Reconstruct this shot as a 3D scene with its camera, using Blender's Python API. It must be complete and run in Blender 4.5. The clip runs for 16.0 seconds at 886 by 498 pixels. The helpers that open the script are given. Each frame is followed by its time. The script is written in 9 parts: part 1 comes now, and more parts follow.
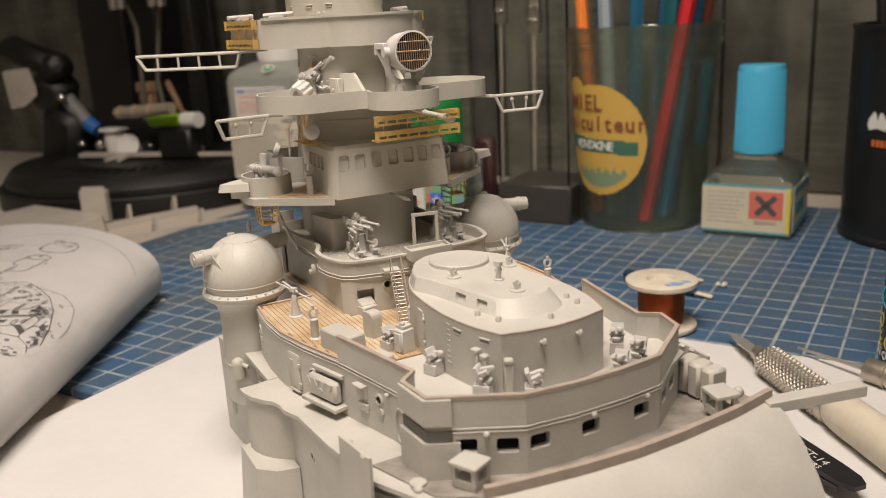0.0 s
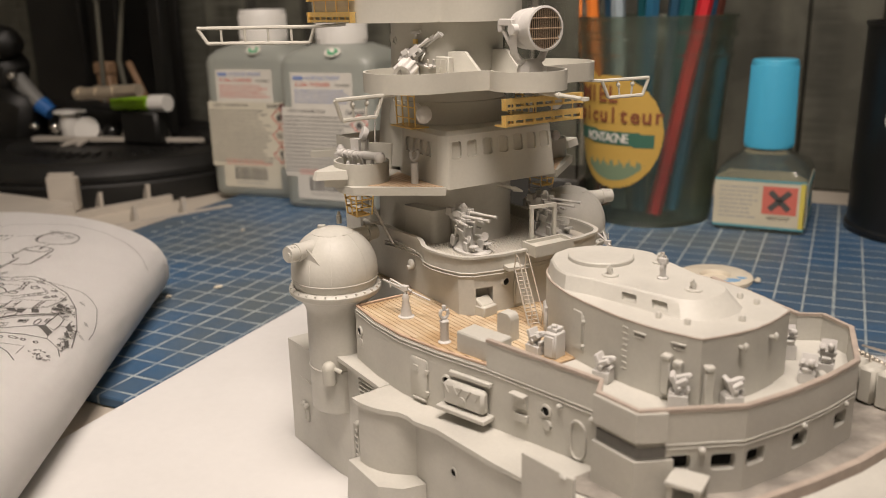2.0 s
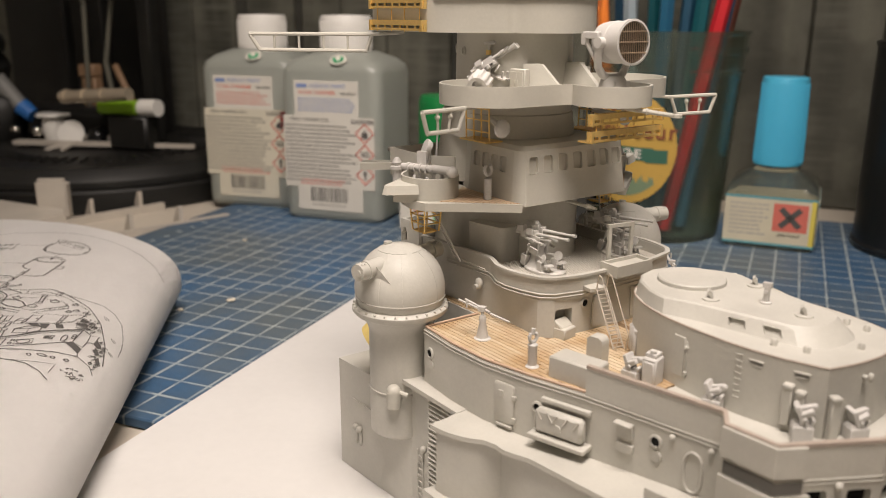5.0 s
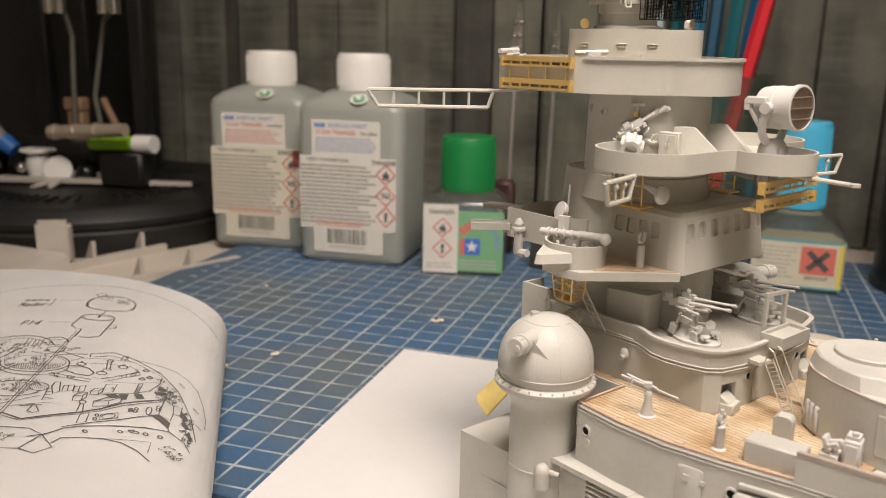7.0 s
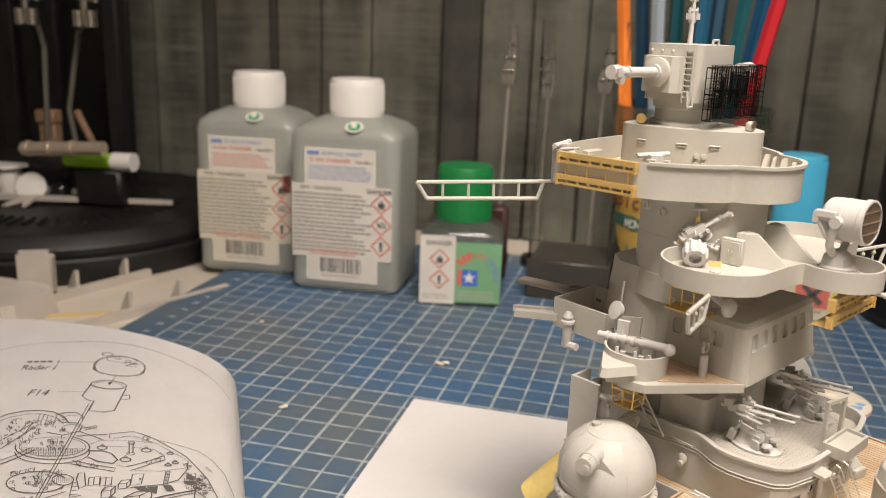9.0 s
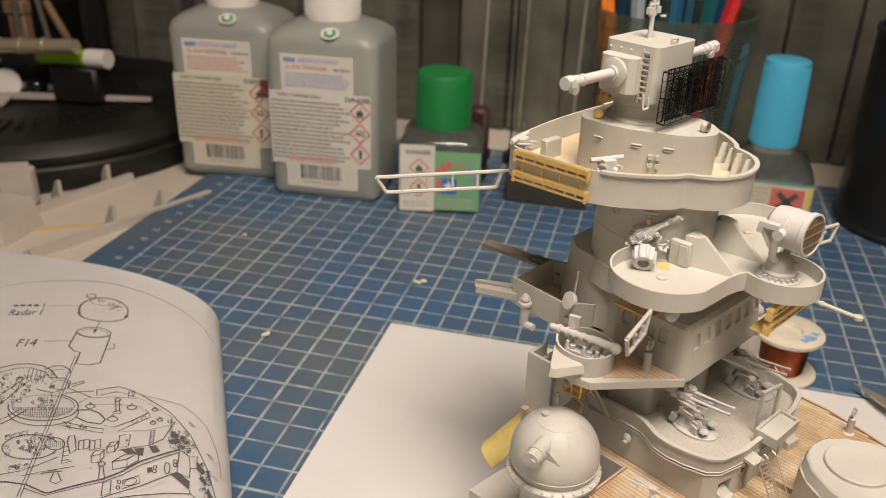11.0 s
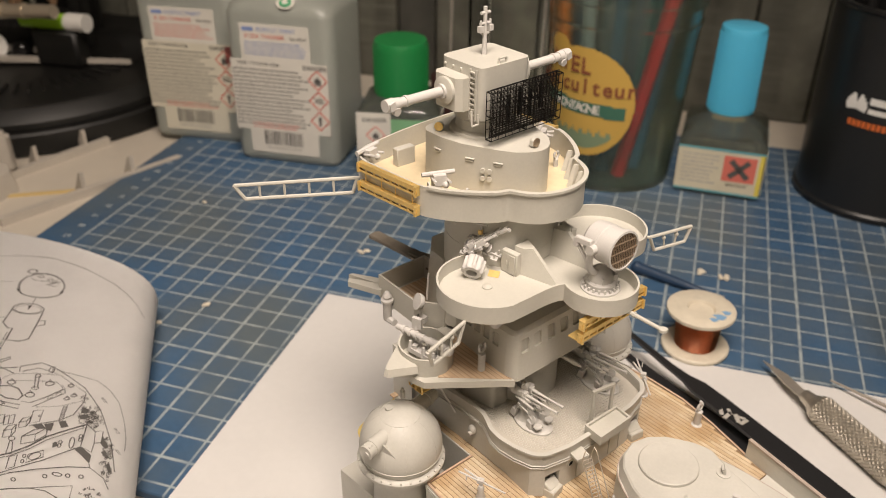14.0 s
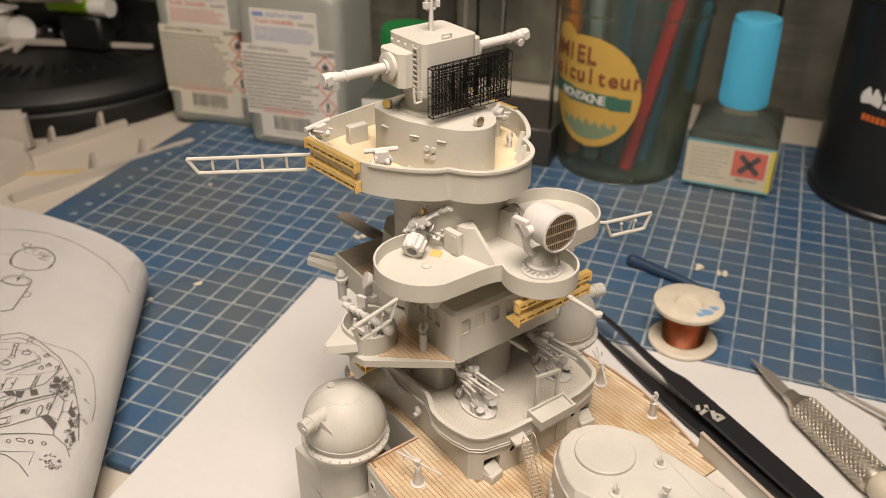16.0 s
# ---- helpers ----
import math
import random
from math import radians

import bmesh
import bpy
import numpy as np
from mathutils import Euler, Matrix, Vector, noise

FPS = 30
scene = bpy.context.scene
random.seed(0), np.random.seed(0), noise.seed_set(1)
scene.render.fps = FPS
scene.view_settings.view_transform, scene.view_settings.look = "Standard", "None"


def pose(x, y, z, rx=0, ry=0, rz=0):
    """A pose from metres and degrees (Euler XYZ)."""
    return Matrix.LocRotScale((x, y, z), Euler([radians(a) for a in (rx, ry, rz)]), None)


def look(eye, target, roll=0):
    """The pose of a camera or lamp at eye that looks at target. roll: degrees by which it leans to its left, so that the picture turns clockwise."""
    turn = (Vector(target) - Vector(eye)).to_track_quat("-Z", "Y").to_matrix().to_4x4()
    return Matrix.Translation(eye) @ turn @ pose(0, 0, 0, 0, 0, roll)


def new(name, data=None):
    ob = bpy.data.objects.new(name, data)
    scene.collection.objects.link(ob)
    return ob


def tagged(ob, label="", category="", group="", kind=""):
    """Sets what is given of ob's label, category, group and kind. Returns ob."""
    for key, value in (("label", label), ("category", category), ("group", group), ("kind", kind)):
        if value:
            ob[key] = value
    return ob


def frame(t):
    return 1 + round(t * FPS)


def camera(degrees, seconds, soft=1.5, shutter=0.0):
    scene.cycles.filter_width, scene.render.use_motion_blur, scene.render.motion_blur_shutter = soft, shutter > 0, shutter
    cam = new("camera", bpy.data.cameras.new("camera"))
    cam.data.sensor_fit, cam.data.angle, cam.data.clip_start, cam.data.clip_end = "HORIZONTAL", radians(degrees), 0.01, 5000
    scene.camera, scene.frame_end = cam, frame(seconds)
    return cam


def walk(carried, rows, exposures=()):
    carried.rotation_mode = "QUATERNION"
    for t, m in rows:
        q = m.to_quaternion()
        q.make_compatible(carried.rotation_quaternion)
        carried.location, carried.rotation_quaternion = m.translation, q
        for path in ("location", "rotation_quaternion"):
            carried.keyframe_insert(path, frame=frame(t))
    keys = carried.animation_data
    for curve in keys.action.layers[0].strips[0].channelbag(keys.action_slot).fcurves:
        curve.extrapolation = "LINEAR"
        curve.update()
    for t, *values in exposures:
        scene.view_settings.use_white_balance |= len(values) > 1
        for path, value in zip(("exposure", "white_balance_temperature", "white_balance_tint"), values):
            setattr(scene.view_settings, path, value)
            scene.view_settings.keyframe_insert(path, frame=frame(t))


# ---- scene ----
cam = camera(55.0, 16.0, soft=0.6)
cam.data.dof.use_dof, cam.data.dof.focus_distance, cam.data.dof.aperture_fstop = True, 0.19, 24.0
PATH = [
    (0, (0.241, -0.267, 0.108), (-0.747, 1.388, -0.423), -3.1),
    (0.5, (0.219, -0.272, 0.109), (-0.71, 1.413, -0.437), -2.5),
    (1, (0.205, -0.273, 0.11), (-0.665, 1.439, -0.448), -1.9),
    (1.5, (0.2, -0.274, 0.107), (-0.632, 1.456, -0.453), -1.5),
    (2, (0.195, -0.274, 0.106), (-0.618, 1.466, -0.45), -1.2),
    (2.5, (0.191, -0.275, 0.106), (-0.61, 1.472, -0.449), -1.0),
    (3, (0.19, -0.275, 0.107), (-0.605, 1.475, -0.444), -0.7),
    (5.5, (0.164, -0.277, 0.106), (-0.537, 1.522, -0.418), 0.4),
    (6, (0.157, -0.277, 0.107), (-0.515, 1.538, -0.397), 0.5),
    (6.5, (0.142, -0.277, 0.108), (-0.487, 1.557, -0.382), 0.7),
    (7, (0.126, -0.281, 0.112), (-0.468, 1.568, -0.366), 1.1),
    (7.5, (0.114, -0.281, 0.117), (-0.443, 1.582, -0.35), 1.5),
    (8, (0.104, -0.279, 0.121), (-0.414, 1.596, -0.345), 2.0),
    (8.2, (0.102, -0.278, 0.123), (-0.407, 1.6, -0.34), 2.0),
    (10.3, (0.102, -0.271, 0.159), (-0.333, 1.523, -0.61), 2.0),
    (10.5, (0.103, -0.269, 0.162), (-0.326, 1.511, -0.644), 2.0),
    (11, (0.107, -0.268, 0.168), (-0.324, 1.477, -0.708), 1.8),
    (11.5, (0.11, -0.267, 0.172), (-0.325, 1.444, -0.769), 1.6),
    (12, (0.116, -0.268, 0.18), (-0.322, 1.422, -0.797), 1.6),
    (12.5, (0.124, -0.265, 0.182), (-0.325, 1.406, -0.823), 1.5),
    (13, (0.136, -0.261, 0.184), (-0.336, 1.394, -0.834), 1.2),
    (13.5, (0.143, -0.258, 0.186), (-0.35, 1.391, -0.832), 0.8),
    (14, (0.149, -0.258, 0.188), (-0.36, 1.387, -0.829), 0.5),
    (14.5, (0.158, -0.258, 0.189), (-0.376, 1.38, -0.825), 0.2),
    (15, (0.165, -0.259, 0.189), (-0.407, 1.369, -0.823), -0.1),
    (15.5, (0.176, -0.253, 0.188), (-0.411, 1.371, -0.821), 0.1),
    (16, (0.171, -0.251, 0.184), (-0.446, 1.352, -0.84), 0.2),
]
walk(cam, [(t, look(eye, target, roll)) for t, eye, target, roll in PATH], exposures=[(0, -0.02, 6380, 10), (3, 0.0, 6340, 10), (5.5, 0.05, 6250, 10), (7, 0.18, 6230, 10), (8, 0.33, 6200, 10), (8.5, 0.31, 6220, 10), (10.5, 0.0, 6480, 10), (12, -0.12, 6500, 10), (14, -0.05, 6540, 10), (16, 0.0, 6540, 10)])

# ---- light ----
world = bpy.data.worlds.new("world")
scene.world = world
world.use_nodes = True
world.node_tree.nodes["Background"].inputs[0].default_value = (1.0, 0.88, 0.78, 1)
world.node_tree.nodes["Background"].inputs[1].default_value = 0.03


def area_lamp(name, eye, target, size, watts, colour):
    data = bpy.data.lights.new(name, "AREA")
    data.shape, data.size, data.energy, data.color, data.spread = "DISK", size, watts, colour, radians(110)
    ob = new(name, data)
    ob.matrix_world = look(eye, target)
    return ob


area_lamp("desk_lamp_light", (0.17, -0.27, 0.52), (0.06, -0.06, 0.03), 0.3, 2.15, (1.0, 0.855, 0.742))

# ---- materials ----


def material(name, colour, rough=0.5, metal=0.0, grain=0.06, scale=900.0, bump=0.0, stain=0.0, stain_scale=60.0, clear=0.0, coat=0.0):
    mat = bpy.data.materials.new(name)
    mat.use_nodes = True
    nodes, links = mat.node_tree.nodes, mat.node_tree.links
    shader = nodes["Principled BSDF"]
    shader.inputs["Metallic"].default_value = metal
    shader.inputs["Roughness"].default_value = rough
    shader.inputs["Transmission Weight"].default_value = clear
    shader.inputs["Coat Weight"].default_value = coat
    coord = nodes.new("ShaderNodeTexCoord")
    fine = nodes.new("ShaderNodeTexNoise")
    fine.inputs["Scale"].default_value = scale
    fine.inputs["Detail"].default_value = 4
    links.new(coord.outputs["Object"], fine.inputs["Vector"])
    broad = nodes.new("ShaderNodeTexNoise")
    broad.inputs["Scale"].default_value = stain_scale
    broad.inputs["Detail"].default_value = 5
    links.new(coord.outputs["Object"], broad.inputs["Vector"])
    mix = nodes.new("ShaderNodeMix")
    mix.data_type = "RGBA"
    mix.inputs["A"].default_value = (*[c * (1 - grain) for c in colour], 1)
    mix.inputs["B"].default_value = (*[min(1, c * (1 + grain)) for c in colour], 1)
    links.new(fine.outputs["Fac"], mix.inputs["Factor"])
    spread = nodes.new("ShaderNodeMapRange")
    spread.inputs["From Min"].default_value, spread.inputs["From Max"].default_value = 0.35, 0.7
    spread.inputs["To Min"].default_value, spread.inputs["To Max"].default_value = 1.0, 1.0 - stain
    links.new(broad.outputs["Fac"], spread.inputs["Value"])
    dirt = nodes.new("ShaderNodeMix")
    dirt.data_type, dirt.blend_type = "RGBA", "MULTIPLY"
    dirt.inputs["Factor"].default_value = 1.0
    links.new(mix.outputs["Result"], dirt.inputs["A"])
    links.new(spread.outputs["Result"], dirt.inputs["B"])
    links.new(dirt.outputs["Result"], shader.inputs["Base Color"])
    if bump:
        rise = nodes.new("ShaderNodeBump")
        rise.inputs["Strength"].default_value = bump
        rise.inputs["Distance"].default_value = 0.0002
        links.new(fine.outputs["Fac"], rise.inputs["Height"])
        links.new(rise.outputs["Normal"], shader.inputs["Normal"])
    return mat


GREY = material("grey_styrene", (0.54, 0.527, 0.478), 0.5, grain=0.06, scale=1500, bump=0.14, stain=0.13, stain_scale=90)
PALE = material("pale_styrene", (0.53, 0.515, 0.457), 0.48, grain=0.05, scale=1500, bump=0.12, stain=0.09, stain_scale=90)
RESIN = material("printed_resin", (0.55, 0.535, 0.51), 0.55, grain=0.06, scale=2500, bump=0.1)
BRASS = material("etched_brass", (0.84, 0.6, 0.22), 0.38, 0.6, grain=0.15, scale=1500)
BLACK = material("black_plastic", (0.012, 0.012, 0.012), 0.35, grain=0.2, bump=0.1)
PAPER = material("white_paper", (0.65, 0.64, 0.622), 0.75, grain=0.03, scale=400, bump=0.08, stain=0.03)
BOOK_PAPER = material("booklet_paper", (0.86, 0.845, 0.825), 0.6, grain=0.02, scale=500, bump=0.05, stain=0.03)
WHITE = material("white_plastic", (0.74, 0.725, 0.685), 0.45, grain=0.03)
GREEN = material("green_cap", (0.012, 0.2, 0.05), 0.4)
BLUE = material("blue_cap", (0.08, 0.45, 0.68), 0.4)
COPPER = material("copper_wire", (0.58, 0.28, 0.17), 0.28, 1.0, grain=0.2)

# Dark grey that puts the shade of shallow slots and holes into colour.
SHADOWED = material("slot_shade_grey", (0.2, 0.19, 0.17), 0.6, grain=0.1)
# Near-black that paints the unlit inside seen through windows and portholes.
VOID = material("interior_shade_black", (0.004, 0.004, 0.004), 1.0, grain=0.1)

# ---- mesh helpers, in millimetres ----
MM = 0.001


def link_mesh(name, bm, mat, parent=None, label="", smooth=True, crease=37):
    bmesh.ops.recalc_face_normals(bm, faces=bm.faces)
    bm.transform(Matrix.Scale(MM, 4))
    me = bpy.data.meshes.new(name)
    bm.to_mesh(me)
    bm.free()
    me.materials.append(mat)
    if smooth:
        me.polygons.foreach_set("use_smooth", [True] * len(me.polygons))
        me.set_sharp_from_angle(angle=radians(crease))
    ob = new(name, me)
    if parent:
        ob.parent = parent
    if label:
        tagged(ob, label)
    return ob


def part(name, bm, mat, parent, label="", crease=37):
    return link_mesh(name, bm, mat, parent, label, crease=crease)


def empty(name, m=None):
    ob = new(name)
    ob.empty_display_size = 0.01
    if m is not None:
        ob.matrix_world = m
    return ob


def prism(bm, outline, z0, z1, top=None, cap=True):
    low = [bm.verts.new((x, y, z0)) for x, y in outline]
    high = [bm.verts.new((x, y, z1)) for x, y in (top or outline)]
    n = len(low)
    for i in range(n):
        bm.faces.new((low[i], low[(i + 1) % n], high[(i + 1) % n], high[i]))
    if cap:
        bm.faces.new(low[::-1])
        bm.faces.new(high)
    return low, high


def offset(outline, d):
    """The closed outline moved inward by d (counter-clockwise outlines)."""
    out, n = [], len(outline)
    for i in range(n):
        a, b, c = Vector(outline[i - 1]), Vector(outline[i]), Vector(outline[(i + 1) % n])
        e, f = (b - a).normalized(), (c - b).normalized()
        m = Vector((-e.y - f.y, e.x + f.x))
        if m.length < 1e-6:
            m = Vector((-e.y, e.x))
        m.normalize()
        k = d / max(0.4, m.dot(Vector((-e.y, e.x))))
        out.append((b.x + m.x * k, b.y + m.y * k))
    return out


def tray(bm, outline, z0, z1, wall, floor):
    """A tray: a floor slab with a raised rim of that wall thickness."""
    inner = offset(outline, wall)
    n = len(outline)
    ring = []
    for pts, z in ((outline, z0), (outline, z1), (inner, z1), (inner, z0 + floor)):
        ring.append([bm.verts.new((x, y, z)) for x, y in pts])
    for a, b in zip(ring, ring[1:]):
        for i in range(n):
            bm.faces.new((a[i], a[(i + 1) % n], b[(i + 1) % n], b[i]))
    bm.faces.new(ring[0][::-1])
    bm.faces.new(ring[3])


def strip(bm, pts, z0, z1, t):
    """An upright wall of thickness t along an open line."""
    n = len(pts)
    side = []
    for i in range(n):
        a, c = Vector(pts[max(0, i - 1)]), Vector(pts[min(n - 1, i + 1)])
        d = (c - a).normalized()
        side.append(Vector((-d.y, d.x)) * t / 2)
    rows = []
    for s in (1, -1):
        for z in (z0, z1):
            rows.append([bm.verts.new((p[0] + s * o.x, p[1] + s * o.y, z)) for p, o in zip(pts, side)])
    a, b, c, d = rows[0], rows[1], rows[3], rows[2]
    for i in range(n - 1):
        for u, v in ((a, b), (b, c), (c, d), (d, a)):
            bm.faces.new((u[i], u[i + 1], v[i + 1], v[i]))
    for i in (0, n - 1):
        bm.faces.new((a[i], b[i], c[i], d[i]))


def box(bm, centre, size, turn=0.0, tilt=0.0, lean=0.0):
    m = pose(*centre, tilt, lean, turn) @ Matrix.Diagonal((*size, 1))
    bmesh.ops.create_cube(bm, size=1.0, matrix=m)


def rod(bm, a, b, r, r2=None, n=10):
    a, b = Vector(a), Vector(b)
    d = b - a
    m = Matrix.Translation((a + b) / 2) @ d.to_track_quat("Z", "Y").to_matrix().to_4x4()
    bmesh.ops.create_cone(bm, cap_ends=True, segments=n, radius1=r, radius2=r if r2 is None else r2, depth=d.length, matrix=m)


def wire(bm, pts, r, n=6, closed=False):
    pts = list(pts) + ([pts[0]] if closed else [])
    for a, b in zip(pts, pts[1:]):
        rod(bm, a, b, r, n=n)


def ball(bm, centre, r, squash=(1, 1, 1), n=12):
    bmesh.ops.create_uvsphere(bm, u_segments=n, v_segments=max(6, n // 2), radius=r, matrix=Matrix.Translation(centre) @ Matrix.Diagonal((*squash, 1)))


def lathe(bm, profile, centre=(0, 0), n=40, m=None):
    rings = []
    for r, z in profile:
        ring = []
        for i in range(n):
            a = 2 * math.pi * i / n
            v = Vector((centre[0] + r * math.cos(a), centre[1] + r * math.sin(a), z))
            ring.append(bm.verts.new(m @ v if m else v))
        rings.append(ring)
    for a, b in zip(rings, rings[1:]):
        for i in range(n):
            bm.faces.new((a[i], a[(i + 1) % n], b[(i + 1) % n], b[i]))
    bm.faces.new(rings[0][::-1])
    bm.faces.new(rings[-1])


def arc(cx, cy, r, a0, a1, n=10):
    return [(cx + r * math.cos(radians(a0 + (a1 - a0) * i / n)), cy + r * math.sin(radians(a0 + (a1 - a0) * i / n))) for i in range(n + 1)]


def mirrored(pts):
    """Both halves of a symmetric outline; pts run from the stern to the bow on the -y side."""
    return list(pts) + [(x, -y) for x, y in reversed(pts) if abs(y) > 1e-6]


def rounded(pts, r, n=4):
    """Corners of a closed outline cut to arcs."""
    out, c = [], len(pts)
    for i in range(c):
        a, b, d = Vector(pts[i - 1]), Vector(pts[i]), Vector(pts[(i + 1) % c])
        k = min(r, (a - b).length * 0.45, (d - b).length * 0.45)
        p, s = b + (a - b).normalized() * k, b + (d - b).normalized() * k
        for j in range(n + 1):
            t = j / n
            v = p * (1 - t) ** 2 + b * 2 * t * (1 - t) + s * t * t
            out.append((v.x, v.y))
    return out


# ---- table, mat and sheets ----


def graph(mat):
    return mat.node_tree.nodes, mat.node_tree.links, mat.node_tree.nodes["Principled BSDF"]


def near_line(nodes, links, source, period, half, soft):
    """1 on lines that repeat with the period, 0 between them."""
    ping = nodes.new("ShaderNodeMath")
    ping.operation = "PINGPONG"
    links.new(source, ping.inputs[0])
    ping.inputs[1].default_value = period / 2
    ramp = nodes.new("ShaderNodeMapRange")
    ramp.inputs["From Min"].default_value, ramp.inputs["From Max"].default_value = half, half + soft
    ramp.inputs["To Min"].default_value, ramp.inputs["To Max"].default_value = 1.0, 0.0
    links.new(ping.outputs[0], ramp.inputs["Value"])
    return ramp.outputs["Result"]


def combine(nodes, links, op, a, b):
    node = nodes.new("ShaderNodeMath")
    node.operation = op
    for k, v in enumerate((a, b)):
        if isinstance(v, float):
            node.inputs[k].default_value = v
        else:
            links.new(v, node.inputs[k])
    return node.outputs[0]


def blend(nodes, links, factor, a, b):
    node = nodes.new("ShaderNodeMix")
    node.data_type = "RGBA"
    links.new(factor, node.inputs["Factor"])
    for key, v in (("A", a), ("B", b)):
        if isinstance(v, tuple):
            node.inputs[key].default_value = (*v, 1)
        else:
            links.new(v, node.inputs[key])
    return node.outputs["Result"]


def noise_of(nodes, links, vector, scale, lo, hi, detail=4.0):
    tex = nodes.new("ShaderNodeTexNoise")
    tex.inputs["Scale"].default_value, tex.inputs["Detail"].default_value = scale, detail
    links.new(vector, tex.inputs["Vector"])
    ramp = nodes.new("ShaderNodeMapRange")
    ramp.inputs["From Min"].default_value, ramp.inputs["From Max"].default_value = lo, hi
    links.new(tex.outputs["Fac"], ramp.inputs["Value"])
    return ramp.outputs["Result"]


def mat_material():
    mat = material("cutting_mat_print", (0.05, 0.115, 0.215), 0.55, grain=0.12, scale=500, bump=0.1, stain=0.25, stain_scale=18)
    nodes, links, shader = graph(mat)
    base = shader.inputs["Base Color"].links[0].from_socket
    coord = nodes.new("ShaderNodeTexCoord")
    split = nodes.new("ShaderNodeSeparateXYZ")
    links.new(coord.outputs["Object"], split.inputs[0])
    lines = None
    for axis in ("X", "Y"):
        for period, half in ((0.01, 0.00028), (0.05, 0.00042)):
            line = near_line(nodes, links, split.outputs[axis], period, half, 0.00022)
            lines = line if lines is None else combine(nodes, links, "MAXIMUM", lines, line)
    inside = combine(nodes, links, "GREATER_THAN", split.outputs["X"], -0.1006)
    lines = combine(nodes, links, "MULTIPLY", lines, inside)
    wear = noise_of(nodes, links, coord.outputs["Object"], 120.0, 0.2, 0.55)
    lines = combine(nodes, links, "MULTIPLY", lines, wear)
    worn = noise_of(nodes, links, coord.outputs["Object"], 14.0, 0.4, 0.66, 6.0)
    worn = combine(nodes, links, "MULTIPLY", worn, 0.8)
    ground = blend(nodes, links, worn, base, (0.115, 0.135, 0.135))
    links.new(blend(nodes, links, combine(nodes, links, "MULTIPLY", lines, 0.72), ground, (0.44, 0.49, 0.48)), shader.inputs["Base Color"])
    return mat


def plank_material():
    mat = material("deck_wood", (0.6, 0.45, 0.3), 0.6, grain=0.14, scale=1200, bump=0.12, stain=0.3, stain_scale=140)
    nodes, links, shader = graph(mat)
    base = shader.inputs["Base Color"].links[0].from_socket
    coord = nodes.new("ShaderNodeTexCoord")
    split = nodes.new("ShaderNodeSeparateXYZ")
    links.new(coord.outputs["Object"], split.inputs[0])
    seam = near_line(nodes, links, split.outputs["Y"], 0.00105, 0.00007, 0.00007)
    squeeze = nodes.new("ShaderNodeMapping")
    squeeze.inputs["Scale"].default_value = (60, 950, 1)
    links.new(coord.outputs["Object"], squeeze.inputs["Vector"])
    tone = noise_of(nodes, links, squeeze.outputs[0], 1.0, 0.3, 0.7)
    wood = blend(nodes, links, tone, (0.46, 0.29, 0.16), (0.68, 0.55, 0.4))
    mixed = blend(nodes, links, noise_of(nodes, links, coord.outputs["Object"], 90.0, 0.35, 0.65), base, wood)
    links.new(blend(nodes, links, combine(nodes, links, "MULTIPLY", seam, 0.5), mixed, (0.24, 0.15, 0.09)), shader.inputs["Base Color"])
    return mat


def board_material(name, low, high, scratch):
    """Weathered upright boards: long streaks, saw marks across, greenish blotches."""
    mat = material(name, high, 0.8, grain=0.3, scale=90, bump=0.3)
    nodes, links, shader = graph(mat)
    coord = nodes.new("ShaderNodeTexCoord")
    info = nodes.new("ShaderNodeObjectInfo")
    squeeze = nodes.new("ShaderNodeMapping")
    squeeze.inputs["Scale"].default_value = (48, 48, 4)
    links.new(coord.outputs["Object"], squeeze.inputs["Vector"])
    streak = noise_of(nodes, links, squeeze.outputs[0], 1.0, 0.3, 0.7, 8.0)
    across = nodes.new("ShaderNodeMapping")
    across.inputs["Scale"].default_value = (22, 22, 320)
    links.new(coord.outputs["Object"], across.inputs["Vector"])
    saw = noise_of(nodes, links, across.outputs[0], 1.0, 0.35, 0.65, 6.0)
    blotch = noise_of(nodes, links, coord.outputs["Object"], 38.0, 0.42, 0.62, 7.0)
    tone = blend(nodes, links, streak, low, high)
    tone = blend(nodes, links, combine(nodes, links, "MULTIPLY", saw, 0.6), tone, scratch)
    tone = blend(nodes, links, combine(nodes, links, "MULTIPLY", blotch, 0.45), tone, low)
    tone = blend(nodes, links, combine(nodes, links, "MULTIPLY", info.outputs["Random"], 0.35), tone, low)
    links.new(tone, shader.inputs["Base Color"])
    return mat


def tinted(name, colour, rough, clear, ior=1.45):
    mat = material(name, colour, rough, grain=0.03, scale=200, clear=clear)
    graph(mat)[2].inputs["IOR"].default_value = ior
    return mat


MAT_PRINT = mat_material()
WOOD = plank_material()


